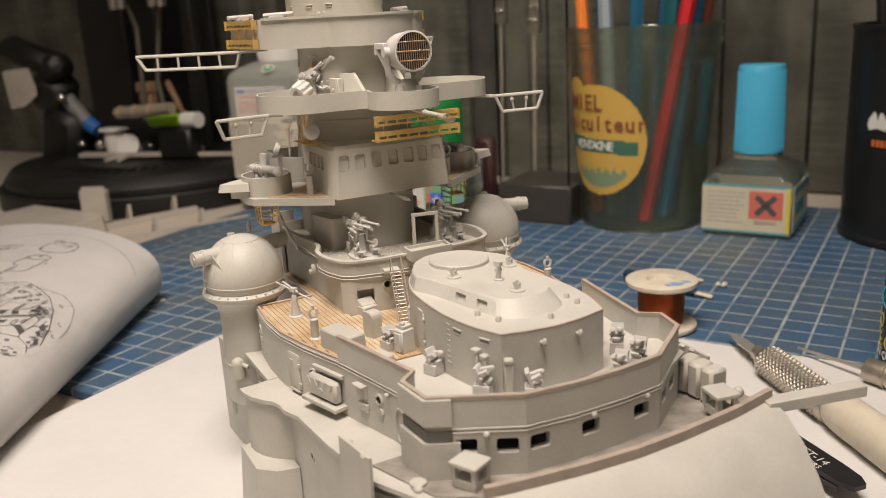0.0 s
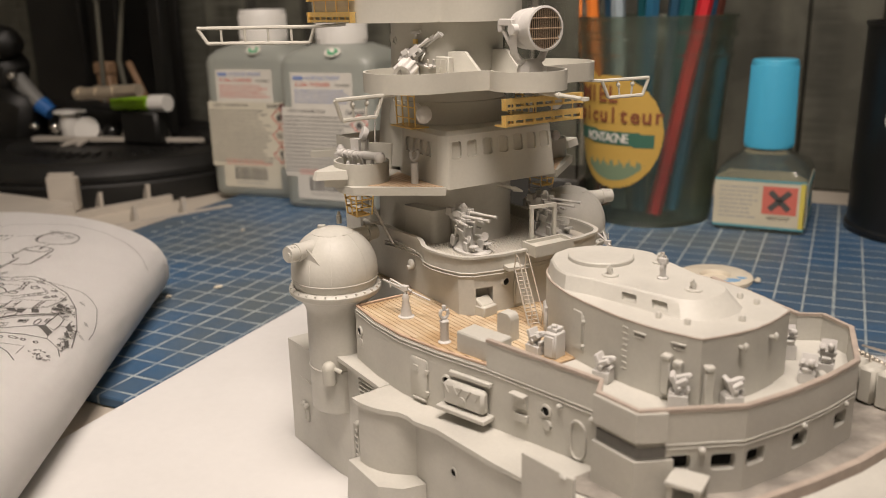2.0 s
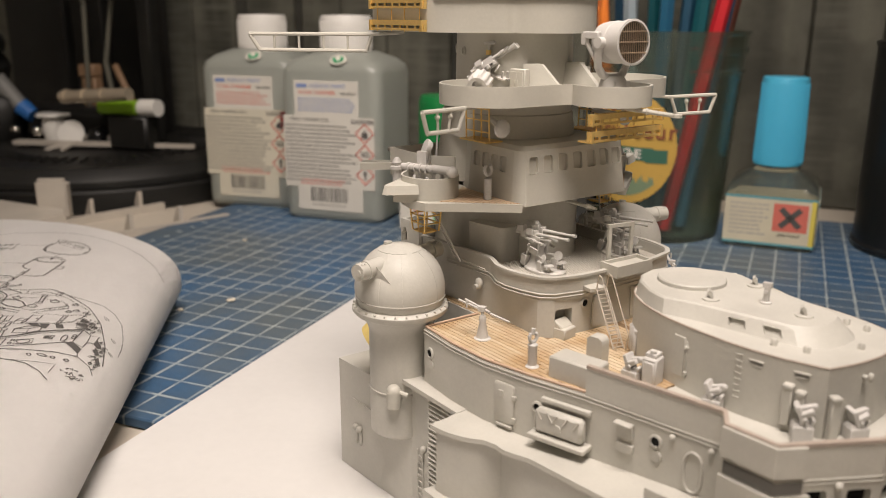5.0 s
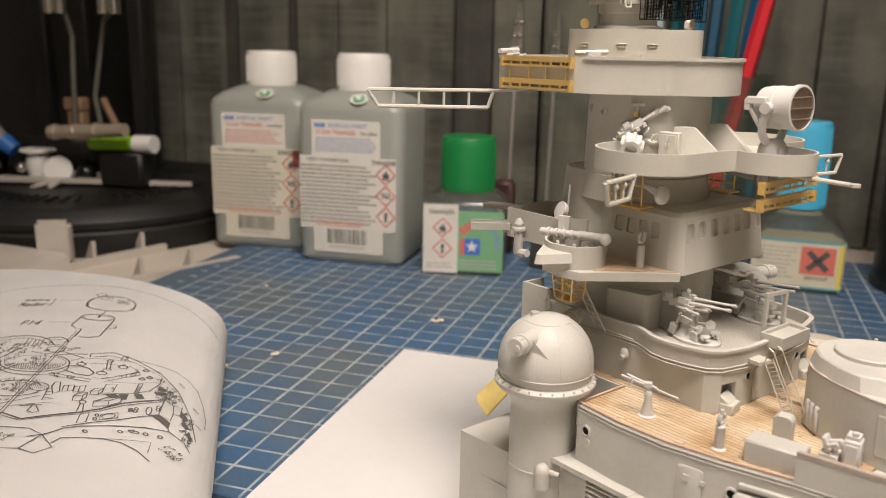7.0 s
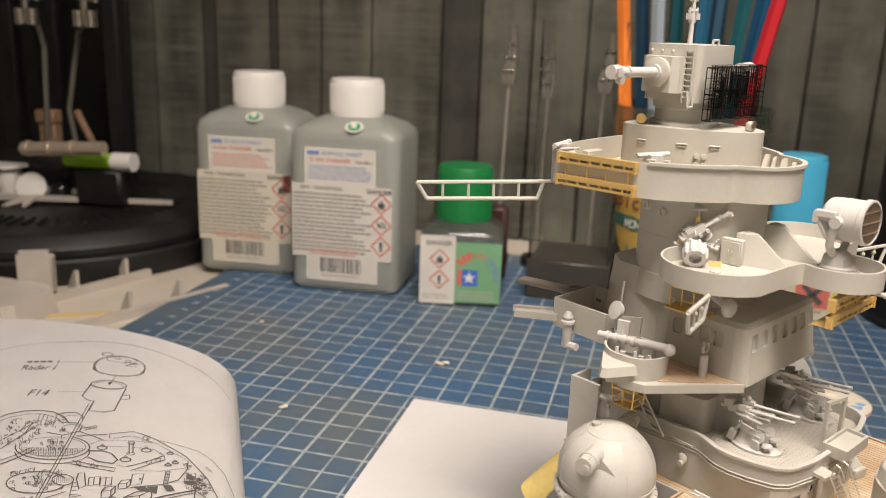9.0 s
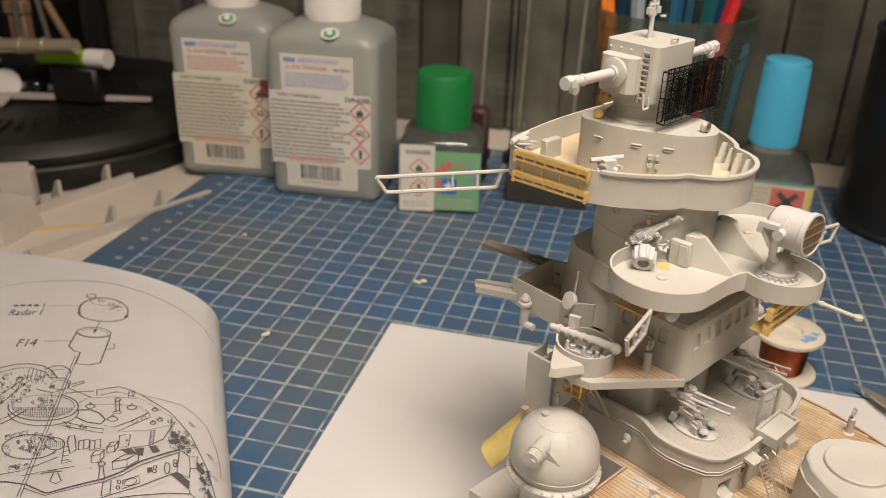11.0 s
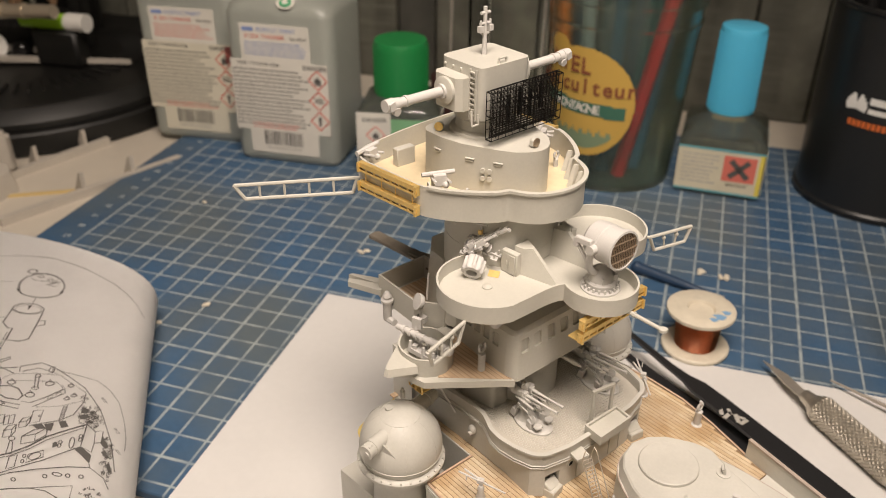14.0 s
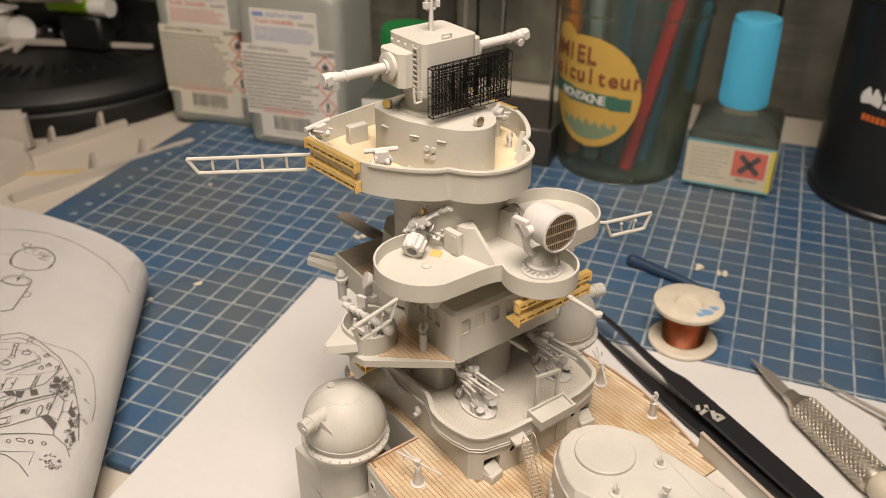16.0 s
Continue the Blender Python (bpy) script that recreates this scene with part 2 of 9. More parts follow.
def single_plank_material():
    """One plank's wood: tone by object, grain along the plank, brown stains."""
    mat = material("deck_plank", (0.6, 0.45, 0.3), 0.6, grain=0.1, scale=900, bump=0.12)
    nodes, links, shader = graph(mat)
    info = nodes.new("ShaderNodeObjectInfo")
    geo = nodes.new("ShaderNodeNewGeometry")
    stretch = nodes.new("ShaderNodeMapping")
    stretch.inputs["Scale"].default_value = (300, 300, 300)
    links.new(geo.outputs["Position"], stretch.inputs["Vector"])
    fine = noise_of(nodes, links, stretch.outputs[0], 3.0, 0.25, 0.75, 6.0)
    tone = blend(nodes, links, info.outputs["Random"], (0.55, 0.42, 0.25), (0.7, 0.6, 0.43))
    tone = blend(nodes, links, combine(nodes, links, "MULTIPLY", fine, 0.4), tone, (0.42, 0.27, 0.15))
    stain = noise_of(nodes, links, geo.outputs["Position"], 85.0, 0.42, 0.62, 6.0)
    tone = blend(nodes, links, combine(nodes, links, "MULTIPLY", stain, 0.68), tone, (0.36, 0.22, 0.1))
    worn = noise_of(nodes, links, geo.outputs["Position"], 75.0, 0.42, 0.66, 4.0)
    tone = blend(nodes, links, combine(nodes, links, "MULTIPLY", worn, 0.4), tone, (0.6, 0.52, 0.4))
    links.new(tone, shader.inputs["Base Color"])
    return mat


PLANK = single_plank_material()
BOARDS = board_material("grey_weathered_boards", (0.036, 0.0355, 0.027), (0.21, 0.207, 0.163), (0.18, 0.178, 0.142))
# The board material in a darker tone.
DARK_BOARDS = board_material("dark_grey_boards", (0.016, 0.0155, 0.0125), (0.1, 0.097, 0.08), (0.085, 0.083, 0.068))
INK = material("print_ink", (0.09, 0.085, 0.08), 0.7)
INK_RED = material("red_print", (0.62, 0.16, 0.12), 0.65)
INK_BLUE = material("blue_print", (0.2, 0.27, 0.5), 0.65)
INK_PALE = material("grey_print", (0.42, 0.4, 0.36), 0.7)
LABEL = material("label_paper", (0.68, 0.65, 0.58), 0.6, grain=0.04, stain=0.08, stain_scale=70)
CREAM = material("cream_label", (0.62, 0.57, 0.43), 0.6, grain=0.04, stain=0.1, stain_scale=70)
STEEL = material("brushed_steel", (0.6, 0.55, 0.48), 0.42, 0.75, grain=0.15, scale=400)


def words(name, text, size, m, mat, parent=None, bold=0.0):
    """Lettering in the built-in font as a thin mesh; size in millimetres."""
    curve = bpy.data.curves.new(name, "FONT")
    curve.body, curve.size, curve.extrude = text, size * MM, 0.00004
    curve.align_x, curve.align_y = "CENTER", "CENTER"
    curve.offset = bold * MM
    curve.resolution_u = 2
    tmp = new(name + "_curve", curve)
    me = bpy.data.meshes.new_from_object(tmp)
    bpy.data.objects.remove(tmp)
    me.materials.clear()
    me.materials.append(mat)
    ob = new(name, me)
    if parent:
        ob.parent = parent
    ob.matrix_local = m
    return ob


bm = bmesh.new()
box(bm, (60, -20, -14.5), (1500, 640, 22))
table = tagged(link_mesh("table", bm, material("pale_table", (0.62, 0.56, 0.47), 0.55, grain=0.05, scale=120, stain=0.15, stain_scale=8)), "cream work table, partly covered by a mat", "table", kind="structure")

bm = bmesh.new()
box(bm, (106, 47, -1.6), (452, 322, 3.2))
cut_edges = [e for e in bm.edges]
bmesh.ops.bevel(bm, geom=cut_edges, offset=0.5, segments=1, affect="EDGES")
mat_ob = tagged(link_mesh("cutting_mat", bm, MAT_PRINT), "worn blue cutting mat printed with a pale centimetre grid", "cutting mat")
PRINT = material("mat_numerals", (0.42, 0.47, 0.47), 0.6)
for k in range(-4, 12):
    words("numeral", str(29 + k), 3.6, pose(-0.107, 0.01 * k + 0.005, 0.00006, 0, 0, 0), PRINT, mat_ob)

bm = bmesh.new()
n = 30
top = [[bm.verts.new((22 + 297 * i / n, -212 + 210 * j / 20, 0.35 + 0.25 * noise.noise((i * 0.23, j * 0.2, 3)))) for j in range(21)] for i in range(n + 1)]
for i in range(n):
    for j in range(20):
        bm.faces.new((top[i][j], top[i + 1][j], top[i + 1][j + 1], top[i][j + 1]))
edge = [e for e in bm.edges if e.is_boundary]
ret = bmesh.ops.extrude_edge_only(bm, edges=edge)
for v in [g for g in ret["geom"] if isinstance(g, bmesh.types.BMVert)]:
    v.co.z = 0.05
tagged(link_mesh("paper_sheet", bm, PAPER), "blank white sheet of paper lying on the mat", "paper")

# Wall of upright boards behind the bench
wall = tagged(empty("wall_back"), "dark grey weathered boards standing upright behind the bench", "wall", kind="structure")
rng = random.Random(4)
SEEN = [(-384, BOARDS), (-340, DARK_BOARDS), (-272, BOARDS), (-247, BOARDS), (-210, DARK_BOARDS), (-199, BOARDS), (-160, DARK_BOARDS), (-154, BOARDS), (-123, BOARDS), (-88, BOARDS), (-42, DARK_BOARDS), (-16, BOARDS), (16, BOARDS), (50, BOARDS)]
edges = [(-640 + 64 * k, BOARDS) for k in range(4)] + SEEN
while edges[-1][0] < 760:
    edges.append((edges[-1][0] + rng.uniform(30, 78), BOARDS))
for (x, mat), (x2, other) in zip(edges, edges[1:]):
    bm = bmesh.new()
    box(bm, ((x + x2) / 2, 262 + rng.uniform(-0.5, 0.5) + (2 if mat == DARK_BOARDS else 0), 232), (x2 - x - 0.3, 14, 470))
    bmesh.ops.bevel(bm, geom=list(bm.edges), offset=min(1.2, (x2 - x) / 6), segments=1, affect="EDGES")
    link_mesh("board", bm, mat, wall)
bm = bmesh.new()
box(bm, (60, 276, 232), (1500, 6, 480))
tagged(link_mesh("wall_backing", bm, BLACK), "black gap behind the boards", "wall", kind="structure")
# Unseen pale walls, added close behind and beside the bench for bounced fill.
bm = bmesh.new()
box(bm, (60, -344, 300), (1500, 8, 720))
box(bm, (-694, -40, 300), (8, 620, 720))
box(bm, (814, -40, 300), (8, 620, 720))
tagged(link_mesh("bounce_walls", bm, material("bounce_wall_paint", (0.8, 0.77, 0.71), 0.8, stain=0.08, stain_scale=6)), "unseen pale walls added close round the bench to bounce light", "wall", kind="structure")
# Unseen pale ceiling, added to throw lamp light back down.
bm = bmesh.new()
box(bm, (60, -40, 664), (1520, 640, 8))
tagged(link_mesh("ceiling", bm, material("bounce_ceiling_paint", (0.75, 0.72, 0.67), 0.8)), "unseen pale ceiling added over the bench to bounce light", "ceiling", kind="structure")


# ---- ship model ----
# Ship axes in millimetres: x to the bow, y to the far side, z up from the sheet.
ship = tagged(empty("ship_model", pose(0.1044, -0.0853, 0.0004, 0, 0, -32)), "unpainted grey plastic battleship kit with brass details on white paper", "model ship")


def cut(bm, width, eps=0.0):
    """Small bevels on the sharp edges of a mesh."""
    edges = [e for e in bm.edges if len(e.link_faces) == 2 and e.calc_face_angle(0) > radians(38)]
    if edges:
        bmesh.ops.bevel(bm, geom=edges, offset=width, segments=1, affect="EDGES", clamp_overlap=True)


def plate(bm, centre, size, turn=0, tilt=0, lean=0):
    box(bm, centre, size, turn, tilt, lean)


def one(name, mat, parent, make, label="", bevel=0.0, crease=37):
    bm = bmesh.new()
    make(bm)
    if bevel:
        cut(bm, bevel)
    return part(name, bm, mat, parent, label, crease)


def slab(bm, pts, thick):
    """A plate whose upper outline has its own heights."""
    low = [bm.verts.new((x, y, z - thick)) for x, y, z in pts]
    high = [bm.verts.new((x, y, z)) for x, y, z in pts]
    n = len(pts)
    for i in range(n):
        bm.faces.new((low[i], low[(i + 1) % n], high[(i + 1) % n], high[i]))
    bm.faces.new(low[::-1])
    bm.faces.new(high)


def flank(x):
    """Height of the shelter deck along the side: it climbs to the bow."""
    return 31.0 if x < 55 else 31.0 + (x - 55) * 0.055


def pierced(bm, a, b, z0, z1, windows, w, h, r, deep, lip=0.12):
    """An upright wall panel from a to b (its outer side to the right of that way), with rounded openings sunk into it.

    a and b are plan points, or two of them for the foot and the head of a leaning wall; windows: distance along and height of each."""
    a0, a1 = (a if isinstance(a[0], tuple) else (a, a))
    b0, b1 = (b if isinstance(b[0], tuple) else (b, b))
    length = (Vector(b0) - Vector(a0)).length
    corners = [Vector((*a0, z0)), Vector((*b0, z0)), Vector((*b1, z1)), Vector((*a1, z1))]
    out = (corners[1] - corners[0]).cross(corners[3] - corners[0]).normalized()

    def place(u, z, lift=0.0):
        k = (z - z0) / (z1 - z0)
        return bm.verts.new((corners[0].lerp(corners[3], k)).lerp(corners[1].lerp(corners[2], k), u / length) + out * lift)

    cuts = [0.0] + [(p[0] + q[0]) / 2 for p, q in zip(windows, windows[1:])] + [length]
    for (u, z), left, right in zip(windows, cuts, cuts[1:]):
        hole, rim, border = [], [], []
        for sx, sz in ((1, -1), (1, 1), (-1, 1), (-1, -1)):
            cx, cz = u + sx * (w / 2 - r), z + sz * (h / 2 - r)
            ex, ez = (right if sx > 0 else left), (z1 if sz > 0 else z0)
            first = {(1, -1): -90, (1, 1): 0, (-1, 1): 90, (-1, -1): 180}[sx, sz]
            for j in range(5):
                t = radians(first + 22.5 * j)
                hole.append((cx + r * math.cos(t), cz + r * math.sin(t)))
                rim.append((cx + (r + lip) * math.cos(t), cz + (r + lip) * math.sin(t)))
                flat = (cx, ez) if (first in (-90, 90)) else (ex, cz)
                last = (ex, cz) if (first in (-90, 90)) else (cx, ez)
                k = j / 2
                if j <= 2:
                    border.append((flat[0] + (ex - flat[0]) * k, flat[1] + (ez - flat[1]) * k))
                else:
                    border.append((ex + (last[0] - ex) * (k - 1), ez + (last[1] - ez) * (k - 1)))
        rings = [[place(x, y, d) for x, y in pts] for pts, d in ((border, 0), (rim, 0), (hole, lip * 0.7), (hole, -deep))]
        for p, q in zip(rings, rings[1:]):
            for i in range(20):
                bm.faces.new((p[i], p[(i + 1) % 20], q[(i + 1) % 20], q[i]))
        bm.faces.new(rings[3])

# Sheet added only to darken the wall seen between the uprights.

def drop_wall(bm, a, b):
    """Takes the plain outer wall faces over the plan edge a to b out of a mesh."""
    gone = []
    for f in bm.faces:
        if len(f.verts) == 4 and all(min((v.co.xy - Vector(a)).length, (v.co.xy - Vector(b)).length) < 0.02 for v in f.verts):
            gone.append(f)
    bmesh.ops.delete(bm, geom=gone, context="FACES_ONLY")


# Lower hull: shelf deck with the bulge, louvred recess and after casing
SHELF = [(-8, -22), (14, -22), (17, -31), (19, -36.3), (37, -37.3), (37.6, -40), (37.9, -44.2)] + [(40.5, -44), (43.5, -43.2), (46.5, -41.6), (48.6, -39.9)] + [(51, -39.2), (53.5, -39.3), (56, -38.6), (58.5, -37.8), (75, -37.4), (93, -36), (106, -31), (113, -24), (116, -12), (117, 0)]
shelf_z = [(x, y, flank(x)) for x, y in SHELF]
shelf_all = shelf_z + [(x, -y, z) for x, y, z in reversed(shelf_z[:-1])]
one("shelter_deck", GREY, ship, lambda bm: slab(bm, shelf_all, 0.9), bevel=0.15)
BODY = [(-8, -21), (13, -21), (17, -30), (18.5, -35.6), (36.6, -36.6)] + [(38.6, -43.3), (41, -43.2), (44, -42.2), (46.5, -40.6), (48.2, -38.8)] + [(50, -36.8), (58.5, -36.9), (75, -36.6), (93, -35.2), (105, -30), (112, -23), (115, -12), (116, 0)]
one("lower_hull", GREY, ship, lambda bm: prism(bm, mirrored(BODY), 0, 30.6))
for s in (-1, 1):
    def skirt(bm, s=s):
        pts = [(36.8, -46.5), (49, -46.5), (52.5, -43), (53.5, -37), (36.8, -37)]
        prism(bm, [(x, y * -s) for x, y in pts], 0, 17, [(x, (y + (1.4 if y < -40 else 0)) * -s) for x, y in pts])
    one("sponson_step", GREY, ship, skirt, bevel=0.3)
    def casing(bm, s=s):
        prism(bm, [(-8.5, s * 38), (14, s * 36.5), (19, s * 35.6), (19, s * 22), (-8.5, s * 22)], 0, 27)
    one("after_casing", GREY, ship, casing, bevel=0.25)
    def casing_marks(bm, s=s):
        box(bm, (2, s * 37.5, 18.6), (21, 0.4, 0.2))
        for x in (-1.5, 0.2):
            ball(bm, (x, s * 37.7, 9.5), 0.9, (0.7, 0.5, 2.2), 8)
            ball(bm, (x, s * 38.0, 12.0), 0.8, n=8)
    one("casing_relief", GREY, ship, casing_marks)
    for x, z, r in ((-4.5, 23.5, 0.95), (-5.5, 8, 0.8), (2.5, 6.4, 0.8)):
        hole = one("casing_hole", GREY, ship, lambda bm: lathe(bm, [(r, -0.2), (r + 0.05, 0.12), (r + 0.3, 0.1), (r + 0.3, -0.3)], n=18, m=pose(x, s * (37.85 - (x + 8.5) * 0.067), z, -90 * s, 0, 0)))
        # The disc lies nearly flush; its dark grey paints the hole's shade.
        one("hole_bottom", SHADOWED, hole, lambda bm: rod(bm, (x, s * (37.5 - (x + 8.5) * 0.067), z), (x, s * (37.9 - (x + 8.5) * 0.067), z), r, n=16), "dark grey disc with the hole's shade put into its colour")
    for i in range(17):
        one("louvre_slat", GREY, ship, lambda bm, i=i, s=s: box(bm, (31.6, s * 36.5, 11.2 + i * 1.12), (9.2, 0.9, 0.5), s * -3, -s * 25))
    def frames(bm, s=s):
        box(bm, (26.2, s * 36.2, 20), (0.8, 0.8, 21))
        box(bm, (36.6, s * 36.8, 20), (0.8, 0.8, 21))
        for i in range(8):
            box(bm, (22.6 + 0.25 * (i % 2), s * 36.0, 4 + i * 1.5), (1.7, 0.4, 0.3))
        for x in (21.6, 23.6):
            rod(bm, (x, s * 36.1, 3), (x, s * 36.1, 16), 0.2, n=6)
        ball(bm, (24.2, s * 36.4, 17.0), 0.8, n=8)
    one("louvre_frame", GREY, ship, frames)
    def flank_marks(bm, s=s):
        lathe(bm, [(0.75, -0.2), (0.75, 0.3), (1.1, 0.3), (1.1, -0.4)], n=18, m=pose(63, s * 36.75, 24, -90 * s, 0, 0))
    rim = one("flank_porthole", GREY, ship, flank_marks)
    one("porthole_opening", VOID, rim, lambda bm, s=s: rod(bm, (63, s * 36.3, 24), (63, s * 36.85, 24), 0.76, n=16), "near-black disc painting the dark inside of the porthole")
    def spur(bm, s=s):
        prism(bm, [(75, s * 37), (82, s * 37), (82, s * 42), (79, s * 43), (75, s * 41)], 19, 20)
        prism(bm, [(78, s * 37), (80, s * 37), (80, s * 40)], 12, 19)
    one("boat_platform", GREY, ship, spur, bevel=0.15)
    def wing_screen(bm, s=s):
        pts = [(84.5, s * 38.2), (95, s * 37)]
        strip(bm, pts, 24, 38.6, 0.6)
    one("side_screen", GREY, ship, wing_screen, bevel=0.15)
    def screen_clips(bm, s=s):
        for x in (87, 90, 93):
            ball(bm, (x, s * 37.4, 38.2), 0.7, (1.3, 0.8, 0.6), 8)
    one("screen_clips", GREY, ship, screen_clips)

# Deckhouse with its recessed upper deck
HOUSE_HALF = [(-8, -20.5), (21.4, -20.5), (21.4, -34.2), (32, -35.2), (42, -35), (52, -33), (63.5, -29.8), (76, -27.4), (88, -25.2), (90.4, -28.6), (98.6, -28.2), (106.4, -14.0), (107.3, -4.7)]
HOUSE = [(97.4, 26.7) if (x, y) == (98.6, 28.2) else (x, y) for x, y in mirrored(HOUSE_HALF)]
# Window walls of the front: plan ends and the distance and height of each opening
FRONT = [((98.6, -28.2), (106.4, -14.0), ((6.3, 39.5), (13.1, 39.4))), ((106.4, -14.0), (107.3, -4.7), ((2.5, 39.5),)), ((107.3, -4.7), (107.3, 4.7), ((3.0, 39.5),)),
         ((107.3, 4.7), (106.4, 14.0), ((4.9, 39.3),)), ((106.4, 14.0), (97.4, 26.7), ((3.0, 39.3), (9.6, 39.3)))]


def house_shell(bm):
    tray(bm, HOUSE, 30, 43.05, 0.55, 12.2)
    for a, b, windows in FRONT:
        drop_wall(bm, a, b)
        pierced(bm, a, b, 30, 43.05, windows, 3.7, 2.6, 0.55, 1.5)


house = one("deckhouse", GREY, ship, house_shell, bevel=0.12, crease=14)
# Near-black panels paint the darkness at the back of the windows.
for a, b, windows in FRONT:
    d = (Vector(b) - Vector(a)).normalized()
    for u, z in windows:
        c = Vector(a) + d * u - Vector((d.y, -d.x)) * 1.44
        one("window_opening", VOID, house, lambda bm: box(bm, (c.x, c.y, z), (3.6, 0.06, 2.5), math.degrees(math.atan2(d.y, d.x))), "near-black panel painting the dark inside of the window")
GUNGREY = material("washed_resin", (0.6, 0.585, 0.55), 0.5, grain=0.2, scale=1200, bump=0.15, stain=0.28, stain_scale=300)
# Dark grey for the painted shade below the corner bay.
SHADE_GREY = material("bay_shade_grey", (0.14, 0.135, 0.125), 0.6, grain=0.1)
RAIL_HALF = [(63.5, -29.6), (76, -27.2), (87.6, -25.0), (90.4, -28.35), (98.45, -27.95), (106.15, -13.9), (107.05, -4.7), (107.05, 0)]


def breastwork(bm):
    pts = RAIL_HALF + [(97.2, 26.45) if x == 98.45 else (x, -y) for x, y in reversed(RAIL_HALF[:-1])]
    strip(bm, pts, 43.0, 48.2, 0.55)


one("breastwork", GREY, ship, breastwork, bevel=0.12, crease=14)


def rail_cap(bm):
    pts = RAIL_HALF + [(97.2, 26.45) if x == 98.45 else (x, -y) for x, y in reversed(RAIL_HALF[:-1])]
    strip(bm, pts, 47.9, 48.45, 0.9)


BROWN = material("sanded_styrene", (0.43, 0.36, 0.305), 0.55, grain=0.15, scale=2500, stain=0.2, stain_scale=300)
one("breastwork_rail", BROWN, ship, rail_cap, "sanded brownish edge of the breastwork")


def moulding(bm):
    aft = HOUSE_HALF[2:9]
    fore = [(98.6, -28.2)] + HOUSE_HALF[11:] + [(107.3, 0)]
    for z in (42.7, 42.0):
        for line in (aft, fore):
            for s in (1, -1):
                wire(bm, [(97.45, 26.8, z) if s < 0 and x == 98.6 else (x + 0.05, y * 1.004 * s, z) for x, y in line], 0.13, 5)


one("moulding", GREY, ship, moulding)

# Wooden deck
DECK = mirrored([(-8, -20), (21.9, -20), (21.9, -33.7), (32, -34.6), (42, -34.4), (52, -32.4), (63.4, -29.2), (70, -28), (70, 0)])
CAULK = material("caulked_seams", (0.27, 0.18, 0.1), 0.7, grain=0.2, stain=0.3, stain_scale=200)
one("wooden_deck", CAULK, ship, lambda bm: prism(bm, DECK, 42.4, 43.1), "laser-cut wooden deck with caulked plank seams")
deck_base = bpy.data.objects["wooden_deck"]
EDGE_Y = ((34.6, 34.0), (34.3, 42.5), (32.4, 52.0), (29.2, 63.4), (28.0, 70.0))


def deck_end(y):
    """Where a plank at that distance from the keel meets the deck's curved edge."""
    if y <= 28.0:
        return 69.9
    for (ya, xa), (yb, xb) in zip(EDGE_Y, EDGE_Y[1:]):
        if yb <= y <= ya:
            return xa + (xb - xa) * (ya - y) / (ya - yb)
    return 33.0


bm = bmesh.new()
bmesh.ops.create_cube(bm, size=1.0)
plank_mesh = bpy.data.meshes.new("plank")
bm.to_mesh(plank_mesh)
bm.free()
plank_mesh.materials.append(PLANK)
rng = random.Random(21)
for s in (-1, 1):
    for j in range(31):
        y = 33.75 - j * 1.08
        end = deck_end(y + 0.4)
        x = 24.0 if y >= 33 else 22.1 if y > 20 else -7.6 if y > 18.3 else 41.2
        cutting = rng.uniform(5, 15)
        while x < end - 0.8:
            stop = min(end, x + cutting)
            ob = new("plank", plank_mesh)
            ob.parent = deck_base
            ob.location = ((x + stop) / 2 * MM, s * y * MM, 43.13 * MM)
            ob.scale = ((stop - x - 0.14) * MM, 0.93 * MM, 0.16 * MM)
            x, cutting = stop, rng.uniform(11, 19)
GREY_DECK = mirrored([(70.1, 0), (70.1, -27.9), (76, -26.9), (87.6, -24.8), (90.6, -27.9), (98.1, -27.5), (105.7, -13.7), (106.6, -4.7), (106.6, 0)])
one("gun_deck", GREY, ship, lambda bm: prism(bm, GREY_DECK, 42.4, 43.0))


EDGING = material("wood_edging", (0.5, 0.36, 0.26), 0.6, grain=0.15)
for s in (1, -1):
    pts = [(21.7, -20.4), (21.7, -33.9), (32, -34.9), (42, -34.7), (52, -32.7), (63.4, -29.5)]
    one("deck_edging", EDGING, ship, lambda bm: wire(bm, [(x, y * s, 43.35) for x, y in pts], 0.3, 6))

